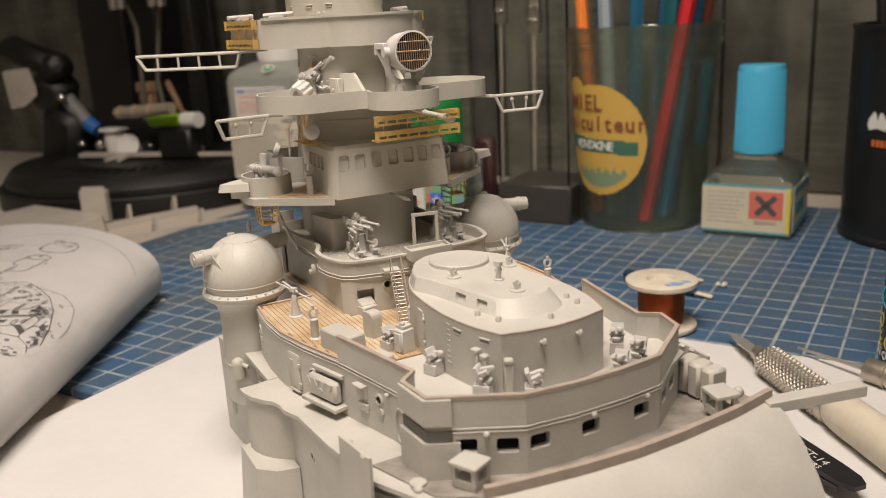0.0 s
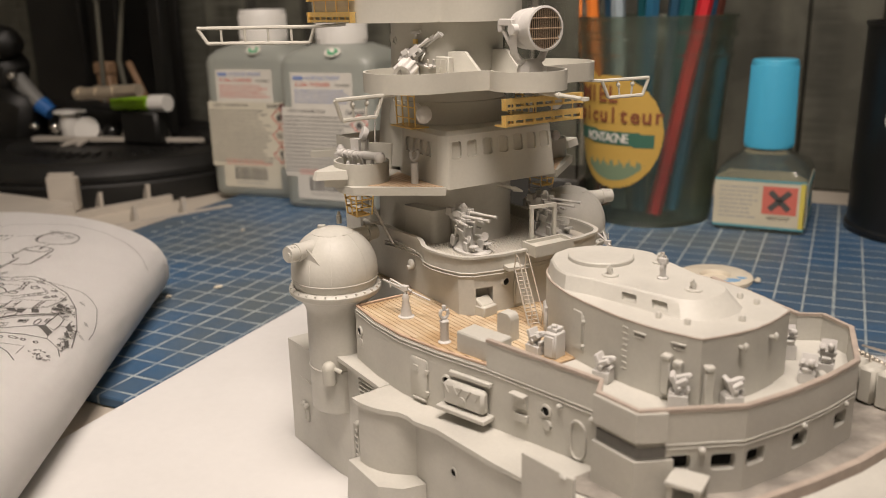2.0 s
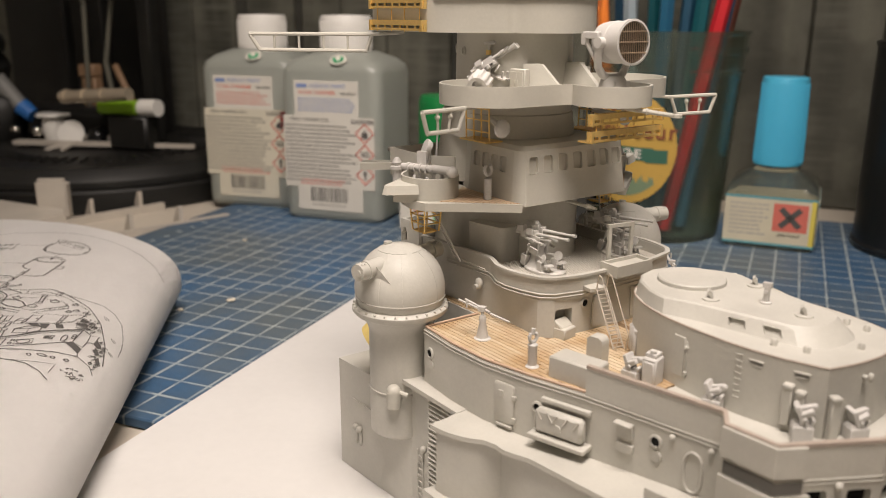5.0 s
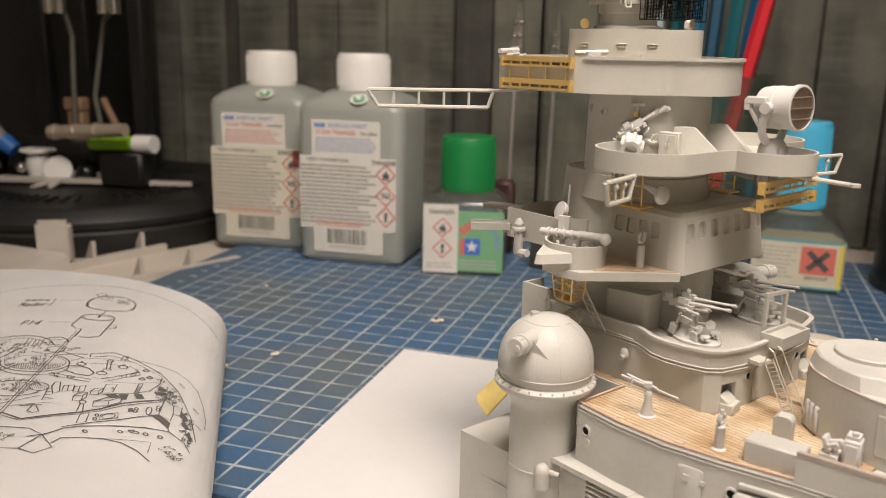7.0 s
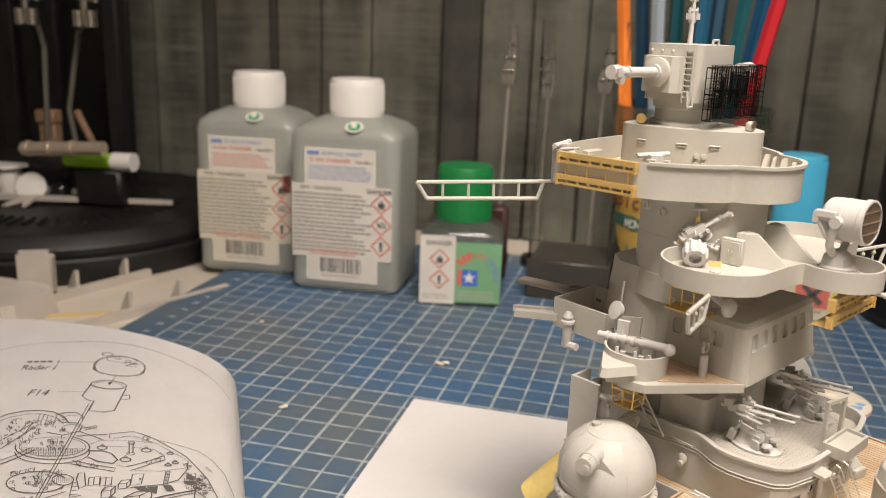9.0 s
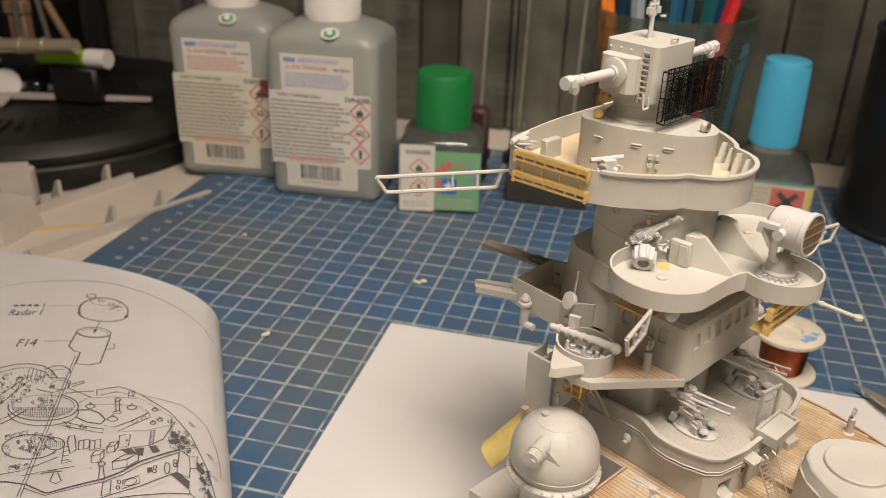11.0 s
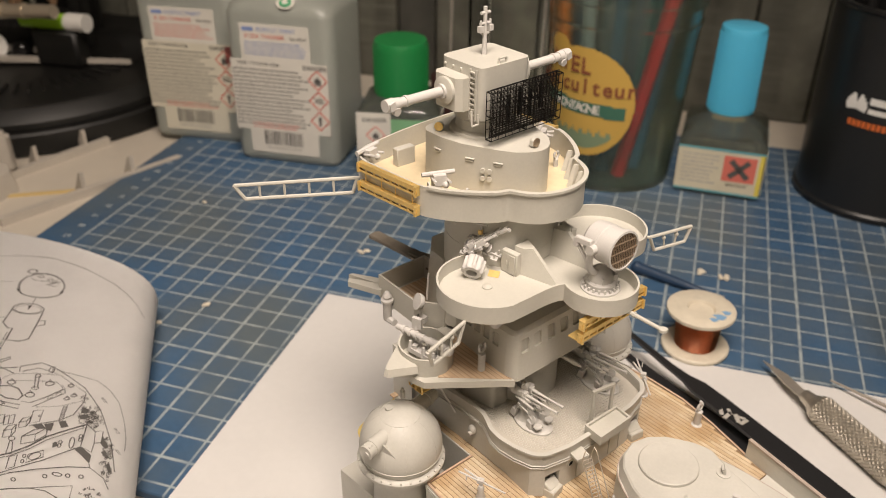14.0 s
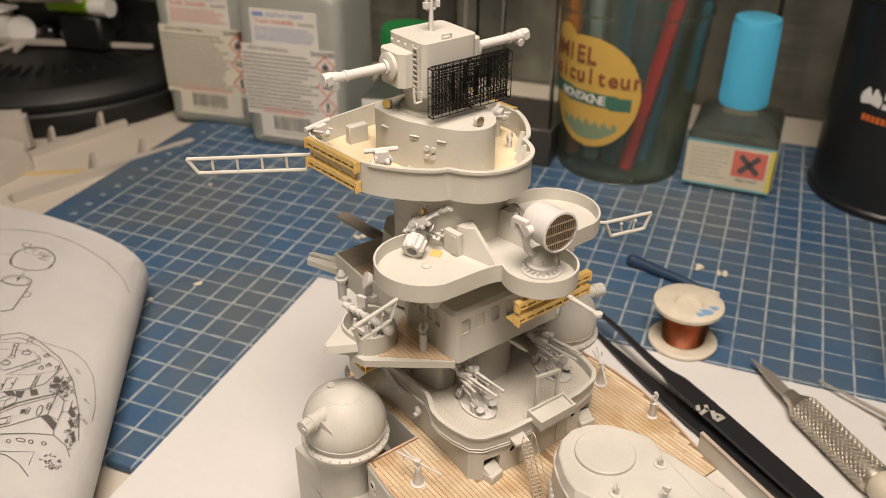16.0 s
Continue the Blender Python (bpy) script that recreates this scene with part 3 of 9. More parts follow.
# Side fittings of the deckhouse
for s in (-1, 1):
    def side_y(x):
        for (xa, ya), (xb, yb) in zip(HOUSE_HALF[2:], HOUSE_HALF[3:]):
            if xa <= x <= xb and xb > xa:
                return ya + (yb - ya) * (x - xa) / (xb - xa)
        return -30.0

    def side_turn(x):
        return math.degrees(math.atan2(side_y(x + 0.8) - side_y(x - 0.8), 1.6))

    def scuttle(bm, x, z, r=0.85):
        y = side_y(x)
        lathe(bm, [(r + 0.35, -0.25), (r + 0.35, 0.3), (r, 0.42), (r, -0.1)], m=pose(x, s * -y, z, 90 if s < 0 else -90, 0, (side_turn(x)) * (1 if s < 0 else -1)), n=16)

    for x, z in ((24.2, 38.4), (54.4, 37.7), (77, 39.3)):
        y = side_y(x)
        ring = one("scuttle", GREY, ship, lambda bm: scuttle(bm, x, z))
        # Solid near-black disc in place of the dark hole.
        one("scuttle_glass", VOID, ring, lambda bm: rod(bm, (x, s * -(y + 0.2), z), (x, s * -(y - 0.2), z), 0.8, n=14), "near-black disc painting the dark inside of the porthole")
    for x, z in ((24.4, 36.0), (54.6, 35.6), (77.3, 36.8)):
        y = side_y(x)
        one("scuttle_cover", GREY, ship, lambda bm: rod(bm, (x, s * -(y + 0.3), z), (x, s * -(y - 0.35), z), 0.95, n=16))

    def side_door(bm):
        x, t = 47.2, s * side_turn(47.2) * -1
        m = pose(x, s * -(side_y(x) - 0.02), 36.2, 0, 0, t)
        leaf = rounded([(-2.4, -4.0), (2.4, -4.0), (2.4, 4.0), (-2.4, 4.0)], 0.9, 3)
        rings = [[bm.verts.new(m @ Vector((u * k, s * d, v * (1 - (1 - k) * 0.6)))) for u, v in leaf] for d, k in ((-0.2, 1.0), (0.26, 1.0), (0.34, 0.94))]
        for p, q in zip(rings, rings[1:]):
            for i in range(len(leaf)):
                bm.faces.new((p[i], p[(i + 1) % len(leaf)], q[(i + 1) % len(leaf)], q[i]))
        bm.faces.new(rings[2])
        for u, v, w, h in ((-0.6, 1.9, 1.2, 1.2), (2.5, -2.6, 0.9, 0.7), (2.5, 1.8, 0.9, 0.7)):
            box(bm, m @ Vector((u, s * 0.36, v)), (w, 0.4, h), t)
        box(bm, m @ Vector((0.3, s * 0.3, -4.3)), (3.6, 0.8, 0.35), t)
    one("side_door", GREY, ship, side_door)

    raft = empty("life_raft_rack")
    raft.parent = ship
    turn = s * side_turn(60) * -1

    def raft_body(bm):
        m = pose(60.0, s * -(side_y(60) - 1.3), 36.5, 0, 0, turn)
        b2 = bmesh.new()
        box(b2, (0, 0, 0), (9.6, 2.0, 4.6))
        cut(b2, 0.6)
        b2.transform(m)
        me = bpy.data.meshes.new("tmp")
        b2.to_mesh(me)
        b2.free()
        bm.from_mesh(me)
        bpy.data.meshes.remove(me)
        for dx in (-4.2, -2.1, 0, 2.1, 4.2):
            a, b = m @ Vector((dx, s * 1.05, 2.0)), m @ Vector((dx + (1 if dx < 0 else -1), s * 1.05, 0.4))
            rod(bm, a, b, 0.16, n=5)
        rod(bm, m @ Vector((0, s * 0.8, -0.5)), m @ Vector((0, s * 1.25, -0.5)), 0.8, n=12)
    one("raft_float", GREY, raft, raft_body)
    one("raft_shelf", GREY, raft, lambda bm: box(bm, (60.2, s * -(side_y(60) - 1.6), 33.6), (11.4, 3.4, 0.9), turn), bevel=0.15)
    one("raft_canopy", GREY, raft, lambda bm: box(bm, (60.4, s * -(side_y(60) - 0.5), 40.0), (9.8, 1.0, 0.8), turn), bevel=0.12)

    def vents(bm):
        for x, z, h in ((71.6, 39.4, 2.6), (71.8, 36.2, 1.5)):
            box(bm, (x, s * -(side_y(x) - 0.3), z), (3.0, 0.7, h), s * side_turn(x) * -1)
        box(bm, (71.6, s * -(side_y(71.6) - 0.8), 40.6), (3.3, 1.5, 0.4), s * side_turn(71.6) * -1)
        for x in (80, 86.5):
            ball(bm, (x, s * -(side_y(x) - 0.4), 41.2), 0.55, n=8)
    one("vent_cover", GREY, ship, vents, bevel=0.08)

    def doorway(bm):
        x, a = 83.6, radians(side_turn(83.6))
        pts = []
        for k in range(24):
            t = 2 * math.pi * k / 24
            dx, dz = 1.55 * math.cos(t), 3.4 * math.copysign(abs(math.sin(t)) ** 0.6, math.sin(t))
            pts.append((x + dx * math.cos(a), s * -(side_y(x) + dx * math.sin(a) - 0.1), 36.3 + dz))
        wire(bm, pts, 0.3, 6, True)
    one("doorway_frame", GREY, ship, doorway)


def sight_box(bm):
    prism(bm, [(90.2, -29.3), (98.8, -29.0), (101.6, -23.7), (98, -22), (90.2, -22)], 31.5, 40.4)


one("corner_box", GREY, ship, sight_box, bevel=0.2)


def corner_bay(bm):
    pts = [(90.2, -28.9), (98.8, -28.5), (100.9, -24.7)]
    strip(bm, pts[::-1], 43.5, 48.1, 0.8)


one("corner_bay", GREY, ship, corner_bay)


# Strip on the wall that paints the shade under the bay's overhang.
def slot(bm):
    pts = [(90.6, -28.65), (98.7, -28.3), (100.7, -24.6)]
    strip(bm, pts[::-1], 40.7, 42.6, 0.3)


one("corner_slot", SHADE_GREY, ship, slot, "dark grey strip painting the shade under the overhanging corner bay")


def front_knobs(bm):
    for x, y in ((103.3, -19.9), (107.2, -1.2), (106.5, 10.8)):
        ball(bm, (x + 0.3, y, 41.6), 0.6, n=8)
        rod(bm, (x, y, 41.6), (x + 0.2, y, 41.0), 0.35, n=6)


one("lamp_knobs", GREY, ship, front_knobs)

# Bow apron and its rail
APRON = [(111.9, -25.5), (113.2, -17.5), (114.4, -8), (115.0, 2), (114.6, 12), (113.4, 25), (111.4, 36)]


def bow_rail(bm):
    strip(bm, APRON, 35.2, 38.2, 1.1)


one("bow_rail", BROWN, ship, bow_rail, bevel=0.15)


def apron(bm):
    rows = [[(x + 0.4 + 22 * k, y * (1 - 0.12 * k), 36.4 - 3.0 * k - 20 * k * k) for x, y in APRON] for k in (0, 0.2, 0.4, 0.6, 0.8, 1.0)]
    grid = [[bm.verts.new(p) for p in row] for row in rows]
    for a, b in zip(grid, grid[1:]):
        for i in range(len(a) - 1):
            bm.faces.new((a[i], a[i + 1], b[i + 1], b[i]))
    low = [[bm.verts.new((x, y, 0)) for x, y, z in (row[0], row[-1])] for row in rows]
    for side, k in ((0, 0), (1, -1)):
        for i in range(len(rows) - 1):
            bm.faces.new((grid[i][k], grid[i + 1][k], low[i + 1][side], low[i][side]))
    bm.faces.new([grid[-1][i] for i in range(len(APRON))] + [low[-1][1], low[-1][0]])


one("bow_apron", GREY, ship, apron)


for x, y, z, t in ((104.3, -23.6, 34.2, 25), (109.8, 25.2, 35.6, -12)):
    hut = one("signal_hut", GREY, ship, lambda bm: box(bm, (x, y, z + 0.7), (4.6, 3.8, 1.6), t), bevel=0.12)
    one("hut_roof", GREY, hut, lambda bm: box(bm, (x, y, z + 4.1), (5.4, 4.8, 0.8), t), bevel=0.15)
    m = pose(x, y, z, 0, 0, t)
    for dx, dy in ((-2, -1.6), (2, -1.6), (-2, 1.6), (2, 1.6)):
        one("hut_post", GREY, hut, lambda bm: box(bm, m @ Vector((dx, dy, 2.4)), (0.9, 0.9, 2.8), t))


for x, y in ((97.0, 29.7), (100.3, 29.7), (103.6, 29.7)):
    one("vent_housing", PALE, ship, lambda bm: box(bm, (x, y, 37.7), (3.2, 4.4, 7.0), 0), bevel=0.6)
one("loose_strip", GREY, ship, lambda bm: box(bm, (114.6, 44.0, 35.6), (21, 3.2, 2.2), 77), "grey plastic strip laid across the bow", bevel=0.15)
one("mushroom_vent", GREY, ship, lambda bm: ball(bm, (108.5, 31, 37.6), 1.1, n=8))
one("mushroom_vent", GREY, ship, lambda bm: ball(bm, (100.5, -31.2, 33.9), 0.9, (1, 1, 0.7), 8))
one("deck_hatch", GREY, ship, lambda bm: lathe(bm, [(0.6, 33.2), (1.4, 33.4), (1.4, 34.4), (0.6, 34.6)], (99.2, -30.6), 14))
one("fore_deck", material("dirty_styrene", (0.36, 0.33, 0.29), 0.6, grain=0.15, scale=900, bump=0.2, stain=0.45, stain_scale=200), ship, lambda bm: slab(bm, [(88, -34, 33.2), (104, -30, 34), (112, -20, 34.6), (114, 0, 34.8), (113.5, 20, 34.8), (110, 36, 34.8), (92, 37, 33.6), (86, 30, 33)], 0.8))

# Conning tower
CT = [(49.2, 0), (50.2, -4.4), (53, -8), (58, -11), (66, -13.4), (78, -14.2), (86, -13.4), (90, -12.3), (93.9, -10.9), (95.3, -5), (95.8, 0)]


def curve_through(pts, corner=93.9):
    """A finer line through the points, left sharp at the front corner."""
    out = []
    for i in range(len(pts) - 1):
        p = [Vector(pts[max(0, min(len(pts) - 1, k))]) for k in (i - 1, i, i + 1, i + 2)]
        if pts[i][0] == corner:
            p[0] = p[1] * 2 - p[2]
        if pts[i + 1][0] == corner:
            p[3] = p[2] * 2 - p[1]
        if i == 0:
            p[0] = Vector((p[2].x, -p[2].y))
        for k in range(4):
            t = k / 4
            v = 0.5 * ((2 * p[1]) + (-p[0] + p[2]) * t + (2 * p[0] - 5 * p[1] + 4 * p[2] - p[3]) * t * t + (-p[0] + 3 * p[1] - 3 * p[2] + p[3]) * t ** 3)
            out.append((v.x, 0.0 if i == 0 and k == 0 else v.y))
    return out + [pts[-1]]


ct = one("conning_tower", GREY, ship, lambda bm: prism(bm, mirrored(curve_through(CT)), 41.6, 53.4), bevel=0.22, crease=24)
ct.location = (0.0018, -0.0009, 0.0013)
UP = [(49.3, 0), (50.3, -4.4), (53.1, -7.9), (58.1, -10.9), (61.2, -11.9), (63.4, -12.5), (66.2, -11.6), (69, -10.6), (86.3, -7.3), (88.4, -5.8), (89.8, -3.4), (90.2, 0)]
UPT = [(49.9, 0), (50.9, -4.1), (53.5, -7.4), (58.3, -10.3), (61.0, -11.2), (62.6, -11.4), (64.8, -10.6), (68, -9.5), (84.4, -5.9), (86, -4.6), (87, -2.6), (87.3, 0)]


def plateau(bm):
    """The raised middle of the roof, with two sight openings sunk into each side."""
    low, high = mirrored(UP), mirrored(UPT)
    n = len(low)
    for i in range(n):
        a, b, c, d = low[i], low[(i + 1) % n], high[(i + 1) % n], high[i]
        if {a[0], b[0]} == {69, 86.3}:
            pierced(bm, (a, d), (b, c), 53.3, 55.8, [(u, 54.6) for u in ((7.6, 13.8) if a[1] < 0 else (3.8, 10.0))], 3.1, 1.2, 0.25, 0.7, 0.06)
        else:
            bm.faces.new([bm.verts.new((*p, z)) for p, z in ((a, 53.3), (b, 53.3), (c, 55.8), (d, 55.8))])
    roof = prism(bm, high, 55.8, 56.1, offset(high, 0.35), cap=False)[1]
    bm.faces.new(roof)
    bmesh.ops.remove_doubles(bm, verts=list(bm.verts), dist=0.004)


one("upper_roof", GREY, ct, plateau, crease=20)
one("roof_edge", BROWN, ct, lambda bm: wire(bm, [(x, y, 53.25) for x, y in offset(mirrored(curve_through(CT)), 0.1)], 0.2, 6, True), "sanded brownish edge")
one("roof_disc", GREY, ct, lambda bm: lathe(bm, [(6.3, 55.9), (6.3, 56.75), (6.05, 56.95), (0.2, 57.0)], (59.3, 0.3), 48))


for x, y, r in ((68.2, -5.8, 1.0), (68.2, 7.2, 1.0), (82.6, -0.2, 1.0)):
    one("roof_periscope", GREY, ct, lambda bm: [lathe(bm, [(r + 0.5, 56.1), (r + 0.5, 56.35), (r, 56.5), (0.1, 56.55)], (x, y), 18), box(bm, (x, y, 57.0), (0.5, 1.7, 1.9), 35, 0, -24), box(bm, (x - 0.4, y + 0.3, 56.9), (0.9, 1.0, 1.0), 35)])
one("roof_post", RESIN, ct, lambda bm: [rod(bm, (75, 0.4, 56), (75, 0.4, 59.2), 0.55, n=10), box(bm, (75, 0.4, 59.4), (1.5, 0.9, 0.9), 20), box(bm, (75, 0.4, 58.2), (0.8, 1.3, 0.6), 20), lathe(bm, [(1.0, 56.1), (1.0, 56.35), (0.6, 56.5)], (75, 0.4), 14)])
for x, y in ((83.4, -9.4), (88.2, -7.9), (92.4, 0.4), (88.7, 8.9), (85, 9.2)):
    one("roof_stud", GREY, ct, lambda bm: lathe(bm, [(0.55, 53.3), (0.55, 54.1), (0.35, 54.4), (0.05, 54.45)], (x, y), 12))
for y in (-3.8, 3.8):
    one("front_hook", GREY, ct, lambda bm: [rod(bm, (95.2, y, 50.9), (96.8, y, 50.9), 0.35, n=8), ball(bm, (96.6, y, 51.1), 0.5, (1, 1, 1.6), 8)])


for x, y, t in ((83.5, -13.72, 5), (90.4, -12.16, 17), (83.5, 13.72, -5), (90.4, 12.16, -17)):
    brow = one("slot_brow", GREY, ct, lambda bm: [box(bm, (x, y, 51.7), (2.5, 0.5, 0.3), t), box(bm, (x, y, 50.85), (2.0, 0.36, 0.2), t)], bevel=0.1)
    # Solid insert; the slot's shade is in its dark colour.
    one("vision_slot", SHADOWED, brow, lambda bm: box(bm, (x, y, 51.3), (2.0, 0.3, 0.5), t), "dark grey insert painting the shade of the vision slot")


def ct_door(bm):
    box(bm, (68.6, -13.7, 47.6), (2.5, 0.45, 7.2), -4)
    rod(bm, (70.3, -14.0, 44), (70.3, -14.0, 50.8), 0.16, n=6)
    for z in (45, 49.6):
        ball(bm, (70.3, -14.0, z), 0.4, n=8)
    for i in range(8):
        box(bm, (80.6, -14.12, 44.6 + i * 1.05), (1.3, 0.2, 0.16), 2)


one("tower_door", GREY, ct, ct_door, bevel=0.1)


# Deck equipment inside the breastwork


def mount(bm, x, y, z, turn, tall=1.0):
    """A small director sight: seat block, leaning back plate, two blunt sight heads."""
    m = pose(x, y, z, 0, 0, turn) @ Matrix.Scale(1.12, 4)

    def add(c, sz, tilt=0.0, lean=0.0):
        bmesh.ops.create_cube(bm, size=1, matrix=m @ pose(*c, tilt, lean, 0) @ Matrix.Diagonal((*sz, 1)))
    add((0, 0, 1.1 * tall), (2.7, 2.3, 2.2 * tall))
    add((-0.2, 0, 2.3 * tall), (2.0, 1.7, 0.5))
    add((-0.5, 0.1, 3.6 * tall), (0.7, 2.2, 2.7), 0, -22)
    add((0.5, 0.5, 4.1 * tall), (1.9, 0.9, 0.9), 0, -18)
    add((0.4, -0.7, 3.9 * tall), (1.7, 0.8, 0.8), 10, -30)
    rod(bm, m @ Vector((0.1, -1.3, 3.2 * tall)), m @ Vector((0.1, 1.4, 3.3 * tall)), 0.35, n=8)
    ball(bm, m @ Vector((1.4, 0.5, 4.4 * tall)), 0.55, n=8)
    add((1.2, 0, 2.7 * tall), (0.5, 1.4, 0.9), 0, 20)


for x, y, t, h in ((79.6, -17.0, 20, 0.85), (94.2, -14.9, 40, 1.15), (98.6, -7.4, 60, 0.9), (64.0, -19.0, 10, 0.85), (91.4, 16.6, -40, 1.1), (100.9, 13.7, -60, 1.35), (99.6, 10.6, -60, 0.8), (77.6, 18.2, -20, 1.0)):
    one("sight_mount", RESIN, ship, lambda bm, a=(x, y, 43, t, h): mount(bm, *a), bevel=0.12)
for x, y, t, h, w in ((58.6, -26.8, 12, 4.2, (9.5, 5.0)), (68, -22.6, 12, 1.5, (5, 3.2)), (94, -23, 50, 1.6, (4, 2.4)), (86, 15.8, 10, 5.4, (2.4, 2.0)), (103.2, 9.6, 50, 3.0, (1.2, 3.0))):
    one("ready_locker", GREY, ship, lambda bm, a=(x, y, t, h, w): box(bm, (a[0], a[1], 43 + a[3] / 2), (a[4][0], a[4][1], a[3]), a[2]), bevel=0.3)


def hood(bm):
    """An upright vent with a rounded back."""
    m = pose(55.4, -18.8, 43, 0, 0, 14)
    side = [(-1.6, 0), (1.6, 0), (1.6, 4.2)] + [(0.5 + 1.1 * math.cos(radians(a)), 4.6 + 1.1 * math.sin(radians(a))) for a in (20, 50, 80, 100)] + [(-1.0, 5.7), (-1.6, 5.2)]
    rows = [[bm.verts.new(m @ Vector((x, y, z))) for x, z in side] for y in (-1.3, 1.3)]
    n = len(side)
    for i in range(n):
        bm.faces.new((rows[0][i], rows[0][(i + 1) % n], rows[1][(i + 1) % n], rows[1][i]))
    bm.faces.new(rows[0][::-1])
    bm.faces.new(rows[1])


one("vent_hood", GREY, ship, hood, bevel=0.3)
tall_locker = one("tall_locker", RESIN, ship, lambda bm: box(bm, (66.8, -16.9, 45.5), (2.8, 3.3, 5.0), 14), bevel=0.25)
one("locker_panel", RESIN, tall_locker, lambda bm: box(bm, (67.2, -18.5, 45.4), (2.1, 0.5, 4.0), 14), bevel=0.15)
one("locker_top", RESIN, tall_locker, lambda bm: [box(bm, (66.7, -16.7, 48.3), (2.2, 2.4, 0.9), 14), box(bm, (67.1, -17.3, 49.0), (1.0, 0.9, 0.8), 30)], bevel=0.12)
for x, y, z, w, h, t in ((90.8, -14.0, 47.4, 1.6, 6.4, 12), (96.9, -11.2, 46.6, 1.6, 6.8, 60), (92.6, -13.4, 48.4, 1.4, 3.0, 15)):
    one("wall_trunk", GREY, ship, lambda bm: [box(bm, (x, y, z), (w, 1.3, h), t), box(bm, (x, y, z + h / 2), (w * 1.05, 1.6, 0.9), t)], bevel=0.2)
for s in (-1, 1):
    one("deck_bollard", RESIN, ship, lambda bm, s=s: [lathe(bm, [(1.3, 43), (1.3, 43.3), (0.85, 43.6), (0.85, 47.2), (0.95, 47.5), (0.6, 47.8)], (49.6, s * 29.6), 16), wire(bm, [(49.6, s * 29.6 + 0.9 * math.cos(radians(k)), 49.0 + 1.0 * math.sin(radians(k))) for k in range(125, 416, 25)], 0.34, 6), rod(bm, (49.6, s * 29.6, 49.6), (49.6, s * 29.6, 50.6), 0.4, n=8)])

    def ped_gun(bm, s=s):
        lathe(bm, [(1.7, 43), (1.7, 43.4), (1.25, 43.6), (0.65, 46.8), (0.8, 47.4), (0.5, 48.2)], (33.5, s * 28.5), 18)
        rod(bm, (33.5, s * 28.5, 48.2), (32.9, s * 28.3, 49.8), 0.35, n=8)
        rod(bm, (28.8, s * 31.0, 50.6), (38, s * 25.4, 47.4), 0.22, n=6)
        rod(bm, (29.0, s * 29.4, 50.4), (34.8, s * 27.8, 49.0), 0.25, n=6)
        box(bm, (33.2, s * 28.4, 49.4), (1.4, 1.2, 0.9), 30)
        rod(bm, (31, s * 30.6, 49.4), (31, s * 30.6, 50.8), 0.18, n=5)
    one("light_gun", RESIN, ship, ped_gun)

for k in range(3):
    one("shell_rack", RESIN, ship, lambda bm, k=k: [box(bm, (54.6 + k * 1.3, -8.2 - k * 1.0, 46.0), (1.1, 1.6, 5.2), -38, 0, 8), rod(bm, (54.9 + k * 1.3, -9.1 - k * 1.0, 43.6), (54.5 + k * 1.3, -8.9 - k * 1.0, 48.6), 0.4, n=8)], bevel=0.12)

# Gun platform block below the bridge
BLOCK_HALF = [(-7, 0), (-7, -19.5), (8, -18.6), (20, -17.8), (22.6, -17.9), (24.8, -18.8), (27.6, -20.2), (31, -20.6), (35, -20.1), (39.2, -18.8), (41.2, -16.6), (42.6, -10.6), (42.8, -4), (42.9, 0)]
PLATE = material("chequer_plate", (0.5, 0.47, 0.41), 0.55, grain=0.06, scale=1500, bump=0.2, stain=0.15)
one("gun_platform_wall", GREY, ship, lambda bm: tray(bm, rounded(mirrored(BLOCK_HALF), 0.8, 2), 50.9, 55.5, 0.6, 2.1))
one("gun_platform_rim", GREY, ship, lambda bm: strip(bm, rounded(mirrored(BLOCK_HALF), 0.8, 2)[2:-2], 55.3, 55.8, 1.0))
LOWER_HALF = [(-7, 0), (-7, -19.2), (8, -18.3), (20, -17.9), (30, -18.1), (38.9, -19.0), (41.0, -16.9), (42.1, -10.4), (42.3, -4), (42.4, 0)]


def platform_house(bm):
    """The block under the gun platform, with a niche let into each forward corner."""
    prism(bm, mirrored(LOWER_HALF), 43.05, 51.0)
    for s in (1, -1):
        a, b = Vector((41.0, -16.9 * s, 0)), Vector((42.1, -10.4 * s, 0))
        for face in [f for f in bm.faces if len(f.verts) == 4]:
            xs = [(v.co.x, v.co.y) for v in face.verts]
            if all(min((Vector((x, y, 0)) - a).length, (Vector((x, y, 0)) - b).length) < 0.01 for x, y in xs):
                bmesh.ops.delete(bm, geom=[face], context="FACES_ONLY")
                break
        u = (b - a).normalized()
        back = Vector((-u.y * s, u.x * s, 0)) * 2.6

        def corner(d, z, inside=0.0):
            return bm.verts.new(a + u * d + back * inside + Vector((0, 0, z)))
        w = (b - a).length
        outer = [corner(0, 43.05), corner(w, 43.05), corner(w, 51.0), corner(0, 51.0)]
        hole = [corner(0.7, 43.6), corner(4.7, 43.6), corner(4.7, 48.8), corner(0.7, 48.8)]
        deep = [corner(0.7, 43.6, 1), corner(4.7, 43.6, 1), corner(4.7, 48.8, 1), corner(0.7, 48.8, 1)]
        for ra, rb in ((outer, hole), (hole, deep)):
            for i in range(4):
                j = (i + 1) % 4
                quad = (ra[i], ra[j], rb[j], rb[i])
                bm.faces.new(quad if s > 0 else quad[::-1])
        bm.faces.new(deep if s > 0 else deep[::-1])
    bmesh.ops.remove_doubles(bm, verts=list(bm.verts), dist=0.005)


one("platform_house", GREY, ship, platform_house)
INNER = offset(mirrored(BLOCK_HALF), 0.65)
